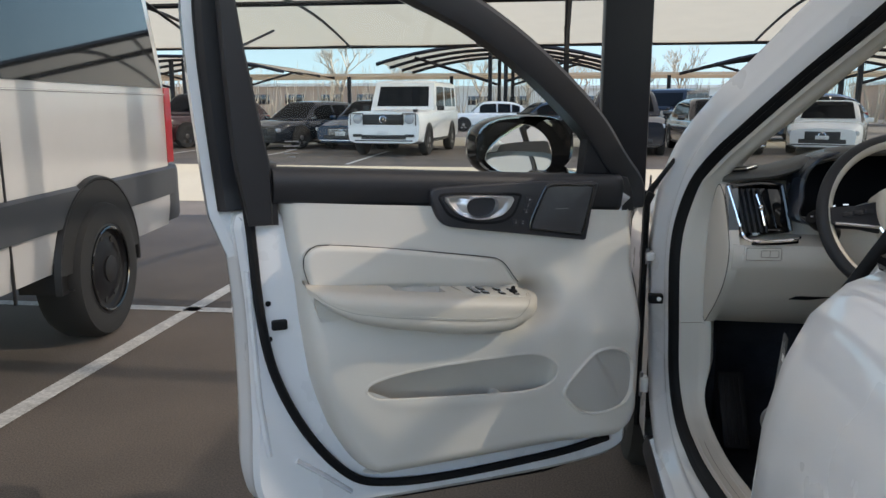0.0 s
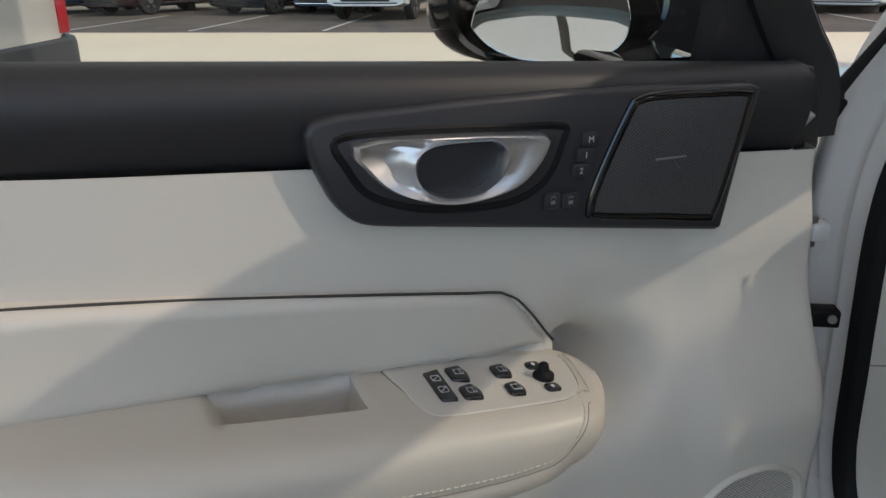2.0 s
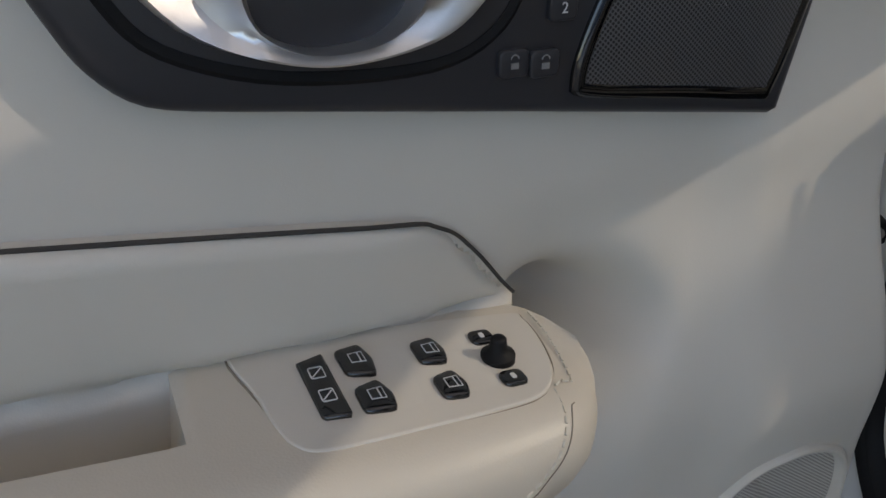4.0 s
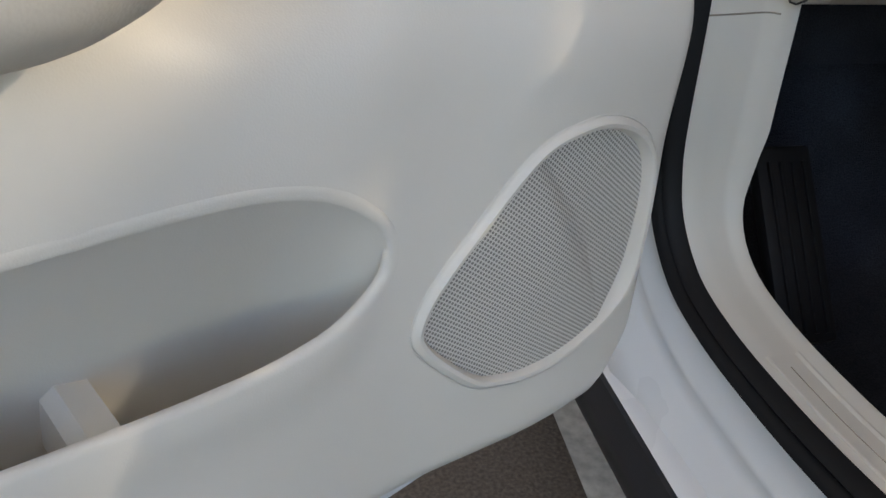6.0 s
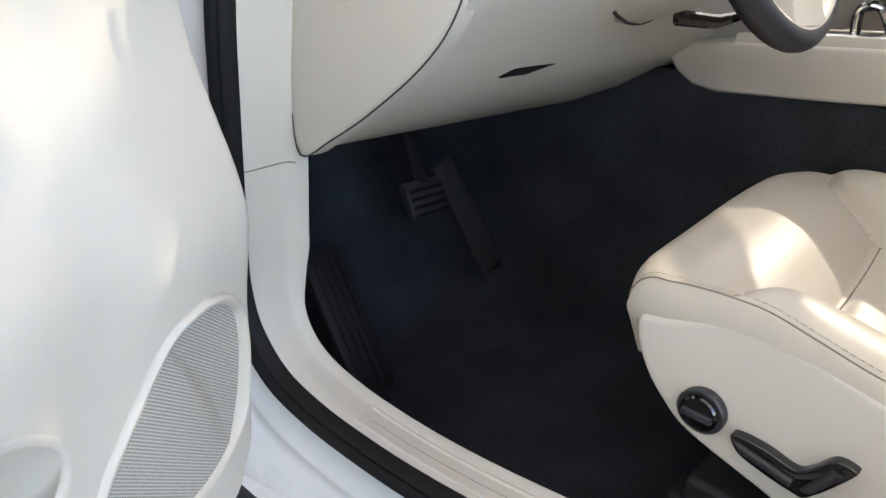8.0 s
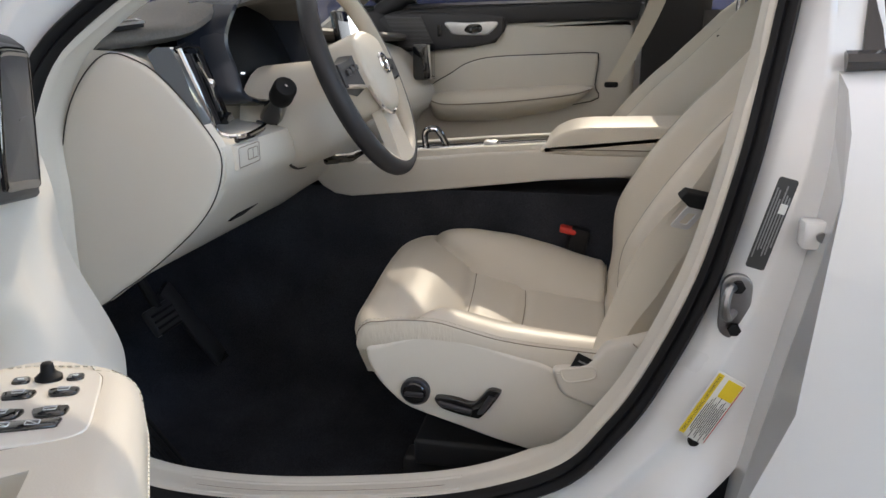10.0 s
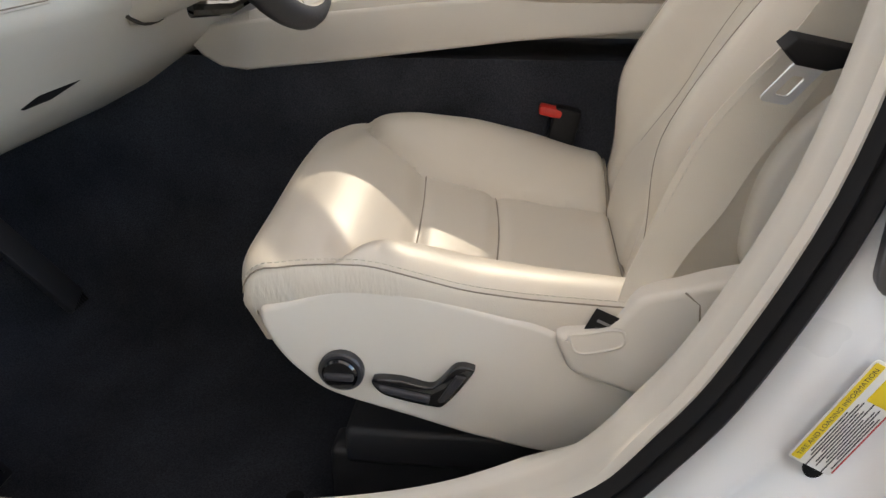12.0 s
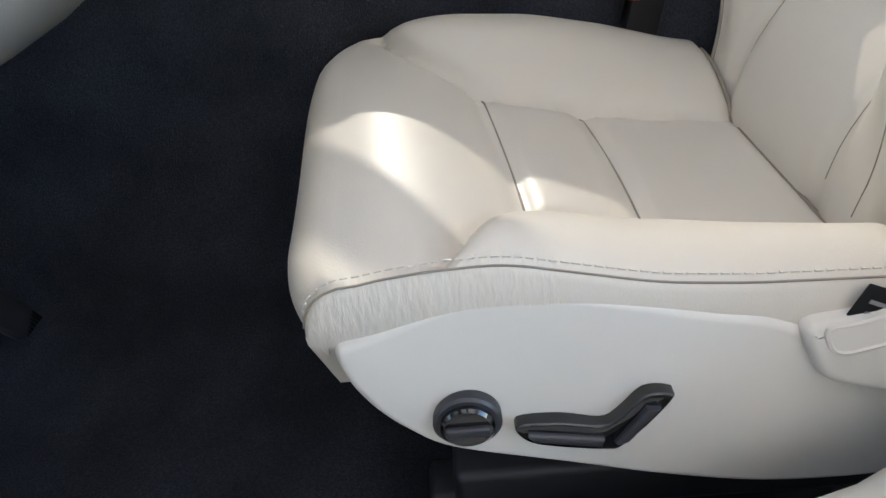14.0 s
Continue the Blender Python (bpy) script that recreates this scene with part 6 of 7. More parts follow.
def belts():
    left = spl([(0.272, -0.802, 0.622), (0.278, -0.807, 0.659), (0.285, -0.814, 0.690), (0.293, -0.830, 0.735), (0.300, -0.848, 0.785), (0.305, -0.870, 0.832), (0.308, -0.905, 0.880), (0.308, -0.940, 0.925), (0.30, -0.985, 1.02), (0.29, -1.04, 1.20), (0.31, -1.09, 1.40)], 4)
    right = spl([(0.275, -0.812, 0.618), (0.281, -0.828, 0.648), (0.289, -0.846, 0.672), (0.298, -0.872, 0.715), (0.305, -0.900, 0.758), (0.311, -0.926, 0.806), (0.315, -0.955, 0.856), (0.315, -0.985, 0.905), (0.31, -1.030, 1.00), (0.30, -1.085, 1.19), (0.32, -1.135, 1.39)], 4)
    wob = lambda i: 0.0015 * math.sin(i * 0.9)
    b = part("seat_belt", loft([[p + Vector((o + wob(i), 0, 0)), q + Vector((o - wob(i), 0, 0)), q + Vector((o + 0.0022, 0, 0)), p + Vector((o + 0.0022, 0, 0))] for i, (p, q) in enumerate(zip(left, right)) for o in (0.0,)]), BELT, car, "pale seat belt hanging along the seat side", 50)
    part("belt_stitching", dashes([p * 0.88 + q * 0.12 + Vector((-0.0012, 0, 0)) for p, q in list(zip(left, right))[14:28]], 0.005, 0.003, 0.0006), STITCH, b)
    # tongue: a black head across the webbing and a slotted steel plate below it
    c, p = Vector((0.284, -0.946, 0.908)), Vector((0.287, -0.930, 0.886))
    down = (p - c).normalized()
    across = Vector((0.15, -0.95, -0.20)).normalized()
    out = down.cross(across).normalized()
    if out.x > 0:
        out = -out
    on = lambda a, q, d: c + across * a + down * q + out * d
    tongue = part("belt_tongue", plate([(-0.031, -0.010), (0.031, -0.010), (0.033, 0.002), (0.020, 0.009), (0.013, 0.013), (-0.013, 0.013), (-0.020, 0.009), (-0.033, 0.002)], -0.002, 0.017, 0.003, on), RUBBER, car, "black belt tongue with a steel plate")
    steel = bmesh.new()
    outer = rounded(0.027, 0.042, 0.005, 4, 0.0, 0.030)
    inner = rounded(0.0115, 0.020, 0.003, 4, 0.0, 0.033)
    loft([[on(a, q, d) for a, q in o] for o, d in ((outer, 0.0100), (outer, 0.0125), (inner, 0.0125), (inner, 0.0100))], cap=False, loop=True, bm=steel)
    part("tongue_plate", steel, SATIN, tongue, "slotted steel plate", 30)
    part("belt_tag", box((0.002, 0.030, 0.042), (0.266, -0.793, 0.645), 0.001, rot=Matrix.Rotation(radians(24), 4, "X")), RUBBER, car, "black fabric belt label")
    for k in range(4):
        part("tag_bar", box((0.0006, 0.018 - 0.003 * (k % 2), 0.0028), (0.2645, -0.793 + 0.003 * (k - 1.5), 0.654 - 0.008 * k), rot=Matrix.Rotation(radians(24), 4, "X")), DIMMARK, car)
    bk = part("belt_buckle", box((0.032, 0.040, 0.12), (0.785, -0.768, 0.675), 0.005, rot=Matrix.Rotation(radians(12), 4, "X")), RUBBER, car, "black seat belt buckle with a red button")
    part("red_button", box((0.030, 0.036, 0.014), (0.783, -0.753, 0.729), 0.004, rot=Matrix.Rotation(radians(12), 4, "X")), RED, bk, "red release button")
    # far side belt
    pts = spl([(1.575, -0.845, 0.985), (1.58, -0.89, 1.07), (1.575, -0.95, 1.20), (1.54, -1.02, 1.42)], 4)
    part("far_seat_belt", ribbon(pts, [Vector((0.0, -0.027, 0.008))] * len(pts), 0.002), BELT, car, "pale passenger seat belt")
    part("far_tongue", box((0.02, 0.04, 0.016), (1.572, -0.842, 0.985), 0.005), RUBBER, car)


belts()


def far_door():
    """The closed passenger door, its inner face seen across the cabin."""
    X0 = 1.66
    at = lambda a, b, d: Vector((X0 - d, a, b))
    shell = [(0.0, 0.40), (0.0, 1.20), (-0.95, 1.225), (-1.0, 1.0), (-0.93, 0.62), (-0.82, 0.45), (-0.7, 0.40)]
    d = part("passenger_door", plate(shell, -0.12, -0.03, 0.01, at), PAINT, car, "closed passenger door with a pale trimmed inner face")
    def sub(name, bm, material, label="", smooth=50):
        return part(name, bm, material, d, label, smooth)
    card = [(p.x, p.y) for p in spl([(-0.06, 1.08), (-0.04, 0.85), (-0.06, 0.60), (-0.12, 0.50), (-0.30, 0.47), (-0.66, 0.47), (-0.80, 0.55), (-0.88, 0.75), (-0.91, 0.95), (-0.905, 1.15), (-0.86, 1.178), (-0.515, 1.165), (-0.40, 1.10), (-0.15, 1.075)], 4, True)]
    sub("door_card", plate(card, -0.06, 0.0, 0.02, at, steps=4), DOORSKIN, "pale moulded door card")
    rail = [(0.0, 1.075), (0.0, 1.205), (-0.45, 1.215), (-0.92, 1.228), (-0.91, 1.172), (-0.515, 1.164), (-0.508, 1.14), (-0.48, 1.105), (-0.41, 1.092), (-0.17, 1.075)]
    sub("upper_rail", plate(rail, -0.06, 0.012, 0.012, at), DARK, "charcoal upper door rail")
    sub("handle_bezel", plate([(p.x, p.y) for p in spl([(-0.13, 1.19), (-0.47, 1.188), (-0.505, 1.165), (-0.49, 1.12), (-0.42, 1.098), (-0.18, 1.083), (-0.15, 1.12)], 4, True)], 0.0, 0.018, 0.005, at), DARK2)
    h = sub("inner_handle", plate([(p.x, p.y) for p in spl([(-0.325, 1.168), (-0.40, 1.166), (-0.487, 1.168), (-0.470, 1.138), (-0.44, 1.128), (-0.355, 1.130), (-0.335, 1.145)], 4, True)], 0.01, 0.026, 0.005, at), SATIN, "brushed metal inner handle")
    part("handle_hollow", plate([(p.x, p.y) for p in spl([(-0.40, 1.160), (-0.435, 1.160), (-0.44, 1.140), (-0.41, 1.133), (-0.385, 1.142)], 4, True)], 0.02, 0.0272, 0.001, at), PIANO, h)
    sub("tweeter_grille", plate([(-0.125, 1.188), (-0.245, 1.186), (-0.285, 1.10), (-0.18, 1.086)], 0.01, 0.022, 0.004, at), TWEETER)
    sub("door_buttons", plate(rounded(0.014, 0.036, 0.003, 2, -0.305, 1.142), 0.01, 0.022, 0.002, at), PIANO)
    ins = [(p.x, p.y) for p in spl([(-0.27, 0.95), (-0.344, 1.013), (-0.40, 1.045), (-0.483, 1.062), (-0.65, 1.070), (-0.78, 1.075), (-0.80, 1.06), (-0.793, 0.98), (-0.785, 0.93), (-0.5, 0.90)], 4, True)]
    sub("padded_insert", plate(ins, -0.02, 0.012, 0.008, at), DOORSKIN)
    sub("insert_seam", tube([at(a, b, 0.003) for a, b in ins], 0.003, 5, True), SEAM)
    top_ = spl([(-0.262, 0.942, 0), (-0.33, 0.953, 0), (-0.45, 0.962, 0), (-0.60, 0.972, 0), (-0.74, 0.980, 0), (-0.790, 0.975, 0)], 6)
    low_ = spl([(-0.262, 0.935, 0), (-0.300, 0.868, 0), (-0.43, 0.864, 0), (-0.57, 0.880, 0), (-0.72, 0.915, 0), (-0.790, 0.970, 0)], 6)
    rows = []
    for i, (p, q) in enumerate(zip(top_, low_)):
        f = math.sin(math.pi * min(max(i / (len(top_) - 1), 0.02), 0.98)) ** 0.35
        row = [at(p.x, p.y, -0.01)]
        for k in range(11):
            a = k / 10
            row.append(at(p.x + (q.x - p.x) * a, p.y + (q.y - p.y) * a, 0.085 * f * math.sin(math.pi * (0.10 + 0.86 * a)) ** 0.45))
        row.append(at(q.x, q.y, -0.01))
        rows.append(row)
    sub("armrest", loft(rows), LEATHER, "pale leather armrest")
    sub("armrest_groove", tube([rows[i][5] for i in range(2, len(rows) - 2)], 0.0022, 5), FINESEAM)
    fr_ = spl([(1.70, -0.03, 1.16), (1.63, -0.237, 1.275), (1.55, -0.375, 1.385), (1.48, -0.53, 1.482), (1.44, -0.69, 1.555), (1.42, -0.86, 1.60), (1.44, -0.98, 1.58), (1.56, -1.0, 1.38), (1.69, -0.96, 1.22)], 5)
    sub("window_frame", tube(fr_, 0.03, 8), DARK, "charcoal window frame")
    bm = bmesh.new()
    bm.faces.new([bm.verts.new(p) for p in fr_])
    part("window_pane", bm, TINTEDPANE, d, "lightly tinted side window glass", 0, True)
    sub("window_seal", tube([(1.665, -0.05, 1.212), (1.665, -0.93, 1.232)], 0.009, 6), STEEL)
    mrot = [[Vector((1.78 + 0.11 * f * (1 + math.cos(a)), -0.17 + dy, 1.285 + 0.075 * f * math.sin(a))) for a in np.linspace(0, 2 * math.pi, 25)[:-1]] for dy, f in ((0.14, 0.6), (0.10, 0.95), (0.0, 1.0), (-0.012, 0.9))]
    m = sub("mirror_housing", loft(mrot), PIANO, "gloss black far mirror")
    part("mirror_glass", loft([[Vector((1.795 + 0.095 * (1 + math.cos(a)), y, 1.285 + 0.062 * math.sin(a))) for a in np.linspace(0, 2 * math.pi, 25)[:-1]] for y in (-0.185, -0.188)]), MIRROR, m)
    # far pillar trims
    part("far_b_pillar", loft([[Vector((x, y, z)) for x, y in ((xa, -0.93), (xa + 0.09, -0.93), (xa + 0.09, -1.12), (xa, -1.12))] for z, xa in ((0.40, 1.66), (1.0, 1.67), (1.22, 1.645), (1.52, 1.50))]), DARK, car, "dark far door pillar")
    part("far_rear_door", loft([[Vector((x, y, z)) for x, z in ((1.64, 0.40), (1.62, 0.9), (1.64, 1.20), (1.76, 1.20), (1.78, 0.8), (1.76, 0.40))] for y in (-1.10, -2.2)]), DARK, car, "dark far rear door")
    bench = [(p.x, p.y) for p in spl([(-1.75, 0.66), (-1.68, 0.70), (-1.70, 0.55), (-2.1, 0.52), (-2.45, 0.60), (-2.40, 1.25), (-2.30, 1.27), (-2.18, 0.70)], 4, True)]
    part("rear_bench", plate(bench, 0.35, 1.50, 0.02, lambda a, b, dd: Vector((dd, a, b))), LEATHER, car, "cream leather rear bench")


far_door()

# ---- the parking lot ----
# asphalt's broad tone noise covers stains and painted-in soft carport shadows alike
ASPHALT = mat("worn_asphalt", (0.115, 0.094, 0.077), 0.9, vary=0.34, vary_scale=0.9, grain=0.006, grain_scale=90, bump=0.5, speck=0.35, speck_scale=160)
CONCRETE = mat("pale_concrete", (0.38, 0.325, 0.235), 0.85, vary=0.07, vary_scale=0.5, grain=0.003, grain_scale=60, bump=0.3, speck=0.08, speck_scale=40)
LINE = mat("worn_white_line_paint", (0.52, 0.51, 0.48), 0.75, vary=0.25, vary_scale=9, speck=0.2, speck_scale=60)
FABRIC = mat("tan_shade_fabric", (0.50, 0.39, 0.28), 0.9, vary=0.06, vary_scale=1.2, grain=0.002, grain_scale=200)
_nt = FABRIC.node_tree
_tl, _mx = _nt.nodes.new("ShaderNodeBsdfTranslucent"), _nt.nodes.new("ShaderNodeMixShader")
_tl.inputs["Color"].default_value = (0.62, 0.50, 0.36, 1)
_mx.inputs[0].default_value = 0.45
_wv, _open = _nt.nodes.new("ShaderNodeMixShader"), _nt.nodes.new("ShaderNodeBsdfTransparent")
_wv.inputs[0].default_value = 0.22
_open.inputs["Color"].default_value = (1.0, 0.93, 0.85, 1)
_nt.links.new(_nt.nodes["Principled BSDF"].outputs[0], _mx.inputs[1])
_nt.links.new(_tl.outputs[0], _mx.inputs[2])
_nt.links.new(_mx.outputs[0], _wv.inputs[1])
_nt.links.new(_open.outputs[0], _wv.inputs[2])
_nt.links.new(_wv.outputs[0], _nt.nodes["Material Output"].inputs["Surface"])
POST = mat("black_painted_steel", (0.010, 0.010, 0.012), 0.42, vary=0.25, vary_scale=3, grain=0.0015, grain_scale=30, spec=0.2)

# pale blue sky low over the far side of the lot
SKYHAZE = bpy.data.materials.new("pale_sky")
SKYHAZE.use_nodes = True
_nt = SKYHAZE.node_tree
_em, _co, _sp, _mr, _rm = (_nt.nodes.new(k) for k in ("ShaderNodeEmission", "ShaderNodeTexCoord", "ShaderNodeSeparateXYZ", "ShaderNodeMapRange", "ShaderNodeMix"))
_rm.data_type = "RGBA"
_rm.inputs["A"].default_value, _rm.inputs["B"].default_value = (0.235, 0.325, 0.365, 1), (0.105, 0.205, 0.305, 1)
_mr.inputs["From Max"].default_value = 110.0
_nt.links.new(_co.outputs["Object"], _sp.inputs[0])
_nt.links.new(_sp.outputs["Z"], _mr.inputs["Value"])
_nt.links.new(_mr.outputs[0], _rm.inputs["Factor"])
_nt.links.new(_rm.outputs["Result"], _em.inputs["Color"])
_nt.links.new(_em.outputs[0], _nt.nodes["Material Output"].inputs["Surface"])
_bd = loft([[Vector((320 * math.sin(a), 320 * math.cos(a), z)) for z in (-2, 40, 80, 140)] for a in np.linspace(-1.15, 1.15, 40)], closed=False)
tagged(part("backdrop", _bd, SKYHAZE, None, "", 60), "pale blue clear sky above the lot", "sky", kind="structure")


def flat(name, pts, z, material, label, category, parent=None):
    bm = bmesh.new()
    bm.faces.new([bm.verts.new((x, y, z)) for x, y in pts])
    ob = part(name, bm, material, parent, "", 0)
    return tagged(ob, label, category, kind="structure") if not parent else ob


ground = flat("ground", [(-400, -400), (400, -400), (400, 400), (-400, 400)], 0.0, ASPHALT, "worn brown-grey asphalt of a parking lot", "ground")
flat("pavement", [(-60, 7.68), (60, 7.68), (60, 13.95), (-60, 13.95)], 0.006, CONCRETE, "pale sunlit concrete driving lane", "pavement")
flat("pavement_back", [(-60, 22.6), (60, 22.6), (60, 29.5), (-60, 29.5)], 0.006, CONCRETE, "pale concrete lane behind the parked cars", "pavement")


def stripe(x0, y0, x1, y1, w=0.10):
    a, b = Vector((x0, y0)), Vector((x1, y1))
    n = (b - a).normalized()
    s = Vector((-n.y, n.x)) * w / 2
    return flat("parking_line", [(q.x, q.y) for q in (a - s, b - s, b + s, a + s)], 0.005, LINE, "", "", ground)


stripe(-7.0, 2.28, -2.05, 2.345)
stripe(-2.46, -2.0, -2.55, 4.6)
stripe(0.095, -2.0, 0.41, 4.6, 0.115)
stripe(2.6, -2.0, 2.4, 4.6)
for k in range(14):
    x = -16.2 + 2.85 * k
    stripe(x, 14.4, x - 0.15, 19.6)


def canopy(name, x0, x1, y0, y1, z, rise, label, bays=6, posts=()):
    c = thing(name, label, "carport")
    ys = np.linspace(y0, y1, 13)
    arch = lambda y: z + rise * math.sin(math.pi * (y - y0) / (y1 - y0))
    edges = np.linspace(x0, x1, bays + 1)
    for a, b in zip(edges, edges[1:]):
        sheet = loft([[Vector((x, y, arch(y) - 0.05 * math.sin(math.pi * (x - a) / (b - a)))) for y in ys] for x in np.linspace(a, b, 5)], closed=False)
        part("shade_panel", sheet, FABRIC, c, "", 60)
        part("arch_beam", tube([Vector((a, y, arch(y) - 0.07)) for y in ys], 0.06, 4), POST, c)
    for y in (y0, y1):
        part("edge_beam", tube([(x0, y, z - 0.06), (x1, y, z - 0.06)], 0.07, 4), POST, c)
    part("ridge_beam", tube([(x0, (y0 + y1) / 2, arch((y0 + y1) / 2) - 0.2), (x1, (y0 + y1) / 2, arch((y0 + y1) / 2) - 0.2)], 0.08, 4), POST, c)
    for x in posts:
        ym = (y0 + y1) / 2
        part("post", box((0.16, 0.16, arch(ym) - 0.2), (x, ym, (arch(ym) - 0.2) / 2)), POST, c)
        for s in (-1, 1):
            part("knee_brace", tube([(x, ym, z - 0.9), (x, ym + s * (y1 - y0) * 0.33, arch(ym + s * (y1 - y0) * 0.33) - 0.08)], 0.05, 4), POST, c)
    return c


near = canopy("carport", -15.0, 11.5, -4.0, 6.3, 3.3, 0.6, "black steel carport with tan shade fabric over the cars", 11)
part("square_post", box((0.26, 0.26, 3.5), (0.155, 2.42, 1.75), 0.012), POST, near, "heavy square black steel post")

# ---- parked vehicles ----
def paint(name, color, rough=0.25):
    return mat(name, color, rough, vary=0.03, coat=0.45)


TYRE = mat("tyre_rubber", (0.018, 0.018, 0.018), 0.8, vary=0.15, grain=0.003, grain_scale=120)
ALLOY = mat("alloy_rim", (0.45, 0.45, 0.46), 0.3, metal=1.0)
CARGLASS = mat("parked_car_glass", (0.008, 0.010, 0.013), 0.06, vary=0.0, spec=0.16)
TINT = mat("tinted_glass", (0.012, 0.014, 0.016), 0.03, vary=0.0, spec=0.5, coat=0.8)
LAMP = mat("headlamp_lens", (0.32, 0.34, 0.37), 0.08, vary=0.05, coat=1.0)
TAIL = mat("red_tail_lens", (0.45, 0.02, 0.03), 0.15, coat=1.0)
BLACKTRIM = mat("black_trim", (0.012, 0.012, 0.013), 0.5)


def wheel(parent, x, y, r, w, side, rim=ALLOY, spokes=5):
    ring = lambda rad, dx: [Vector((x + side * dx, y + rad * math.cos(a), r + rad * math.sin(a))) for a in np.linspace(0, 2 * math.pi, 33)[:-1]]
    t = part("wheel", loft([ring(r * 0.62, -w), ring(r * 0.93, -w), ring(r, -w * 0.8), ring(r, -w * 0.15), ring(r * 0.95, 0.0), ring(r * 0.80, 0.008), ring(r * 0.68, 0.0), ring(r * 0.62, -0.03)], cap=True), TYRE, parent, "black tyre on a metal rim", 40)
    part("rim", loft([ring(r * 0.66, -0.045), ring(r * 0.68, -0.005), ring(r * 0.64, 0.0), ring(r * 0.60, -0.02), ring(r * 0.56, -0.07)]), BLACKTRIM if rim is ALLOY else rim, t)
    for k in range(spokes):
        a = 2 * math.pi * k / spokes + 0.3
        d, p = Vector((0, math.cos(a), math.sin(a))), Vector((0, -math.sin(a), math.cos(a)))
        c = Vector((x - side * 0.012, y, r))
        part("spoke", loft([[c + d * q + p * s * h + Vector((side * o, 0, 0)) for s, o in ((-1, -0.02), (-1, 0.0), (1, 0.0), (1, -0.02))] for q, h in ((0.03, 0.035), (r * 0.62, 0.045))]), rim, t)
    part("hub_cap", loft([ring(0.075, -0.03), ring(0.075, 0.004), ring(0.05, 0.010)]), rim, t)
    return t


def vehicle(name, label, category, at, yaw, L, W, H, body_paint, boxy=0.0, belt=0.62, hood=0.60, clear=0.2, wheel_r=0.34, cab=(-0.40, 0.22), roof=(-0.30, 0.05), rim=ALLOY, grille_h=0.22, chrome_grille=False, roof_paint=None):
    """A parked vehicle, front along its own +y. belt and hood: heights as parts of H; cab, roof: the glasshouse's ends as parts of L."""
    v = thing(name, label, category, pose(at[0], at[1], 0, 0, 0, yaw))
    w, zb, zh = W / 2, belt * H, hood * H
    st = []
    for s in np.linspace(-0.5, 0.5, 25):
        y = s * L
        nose, tail = step(0.40 - 0.02 * boxy, 0.5, s), step(-0.42, -0.5, s)
        top = zb if s < cab[1] else zb + (zh - zb) * step(cab[1], cab[1] + 0.08, s)
        top -= (0.13 * (1 - boxy) + 0.02) * nose * H * 0.7 + 0.10 * (1 - boxy) * tail * H
        ww = w * (1 - (0.13 * (1 - boxy) + 0.02) * nose - (0.10 * (1 - boxy) + 0.02) * tail)
        lo = clear + 0.05 * nose + 0.07 * tail
        yy = y
        q = 0.10 * (1 - 0.6 * boxy)
        st.append([Vector((-ww * 0.80, yy, lo)), Vector((-ww * 0.97, yy, lo + 0.06)), Vector((-ww, yy, lo + 0.25)), Vector((-ww, yy, (lo + top) / 2 + 0.08)), Vector((-ww * 0.985, yy, top - 0.10)), Vector((-ww * (0.96 - q * 0.3), yy, top - 0.03)), Vector((-ww * (0.90 - q), yy, top)),
                   Vector((0, yy, top + 0.03)), Vector((ww * (0.90 - q), yy, top)), Vector((ww * (0.96 - q * 0.3), yy, top - 0.03)), Vector((ww * 0.985, yy, top - 0.10)), Vector((ww, yy, (lo + top) / 2 + 0.08)), Vector((ww, yy, lo + 0.25)), Vector((ww * 0.97, yy, lo + 0.06)), Vector((ww * 0.80, yy, lo))])
    part("body", loft(st), body_paint, v, "", 45)
    # glasshouse
    wb, wt = w * (0.90 + 0.04 * boxy), w * (0.70 + 0.17 * boxy)
    y0, y1, r0, r1 = cab[0] * L, cab[1] * L, roof[0] * L, roof[1] * L
    if boxy > 0.5:
        base = [(-wb, y0, zb - 0.02), (wb, y0, zb - 0.02), (wb, y1, zb - 0.02), (-wb, y1, zb - 0.02)]
        upper = [(-wt, r0, H - 0.05), (wt, r0, H - 0.05), (wt, r1, H - 0.05), (-wt, r1, H - 0.05)]
        crown = [(-wt * 0.88, r0 + 0.12, H), (wt * 0.88, r0 + 0.12, H), (wt * 0.88, r1 - 0.10, H), (-wt * 0.88, r1 - 0.10, H)]
        ridge = [(-wt * 0.60, r0 + 0.40, H + 0.025), (wt * 0.60, r0 + 0.40, H + 0.025), (wt * 0.60, r1 - 0.32, H + 0.025), (-wt * 0.60, r1 - 0.32, H + 0.025)]
        part("cabin", loft([[Vector(q) for q in base], [Vector(q) for q in upper], [Vector(q) for q in crown], [Vector(q) for q in ridge]]), roof_paint or body_paint, v, "", 30)
        def pane(nm, quad, frac=(0.0, 1.0)):
            a, b_, c, d = (Vector(q) for q in quad)          # base left, base right, upper right, upper left
            n = (b_ - a).cross(d - a).normalized()
            pt = lambda s, t: (a.lerp(b_, s)).lerp(d.lerp(c, s), t)
            s0, s1 = frac
            m = 0.02
            lo_, hi_ = 0.10 + 0.05 * boxy, 0.93 - 0.07 * boxy
            corners = [pt(s0 + m, lo_), pt(s1 - m, lo_), pt(s1 - m, hi_), pt(s0 + m, hi_)]
            mid = sum(corners, Vector()) / 4
            if n.dot(mid - Vector((0, (y0 + y1) / 2, mid.z))) < 0:
                n = -n
            part(nm, loft([[q - n * 0.01 for q in corners], [q + n * 0.008 for q in corners]]), CARGLASS, v, "", 20)
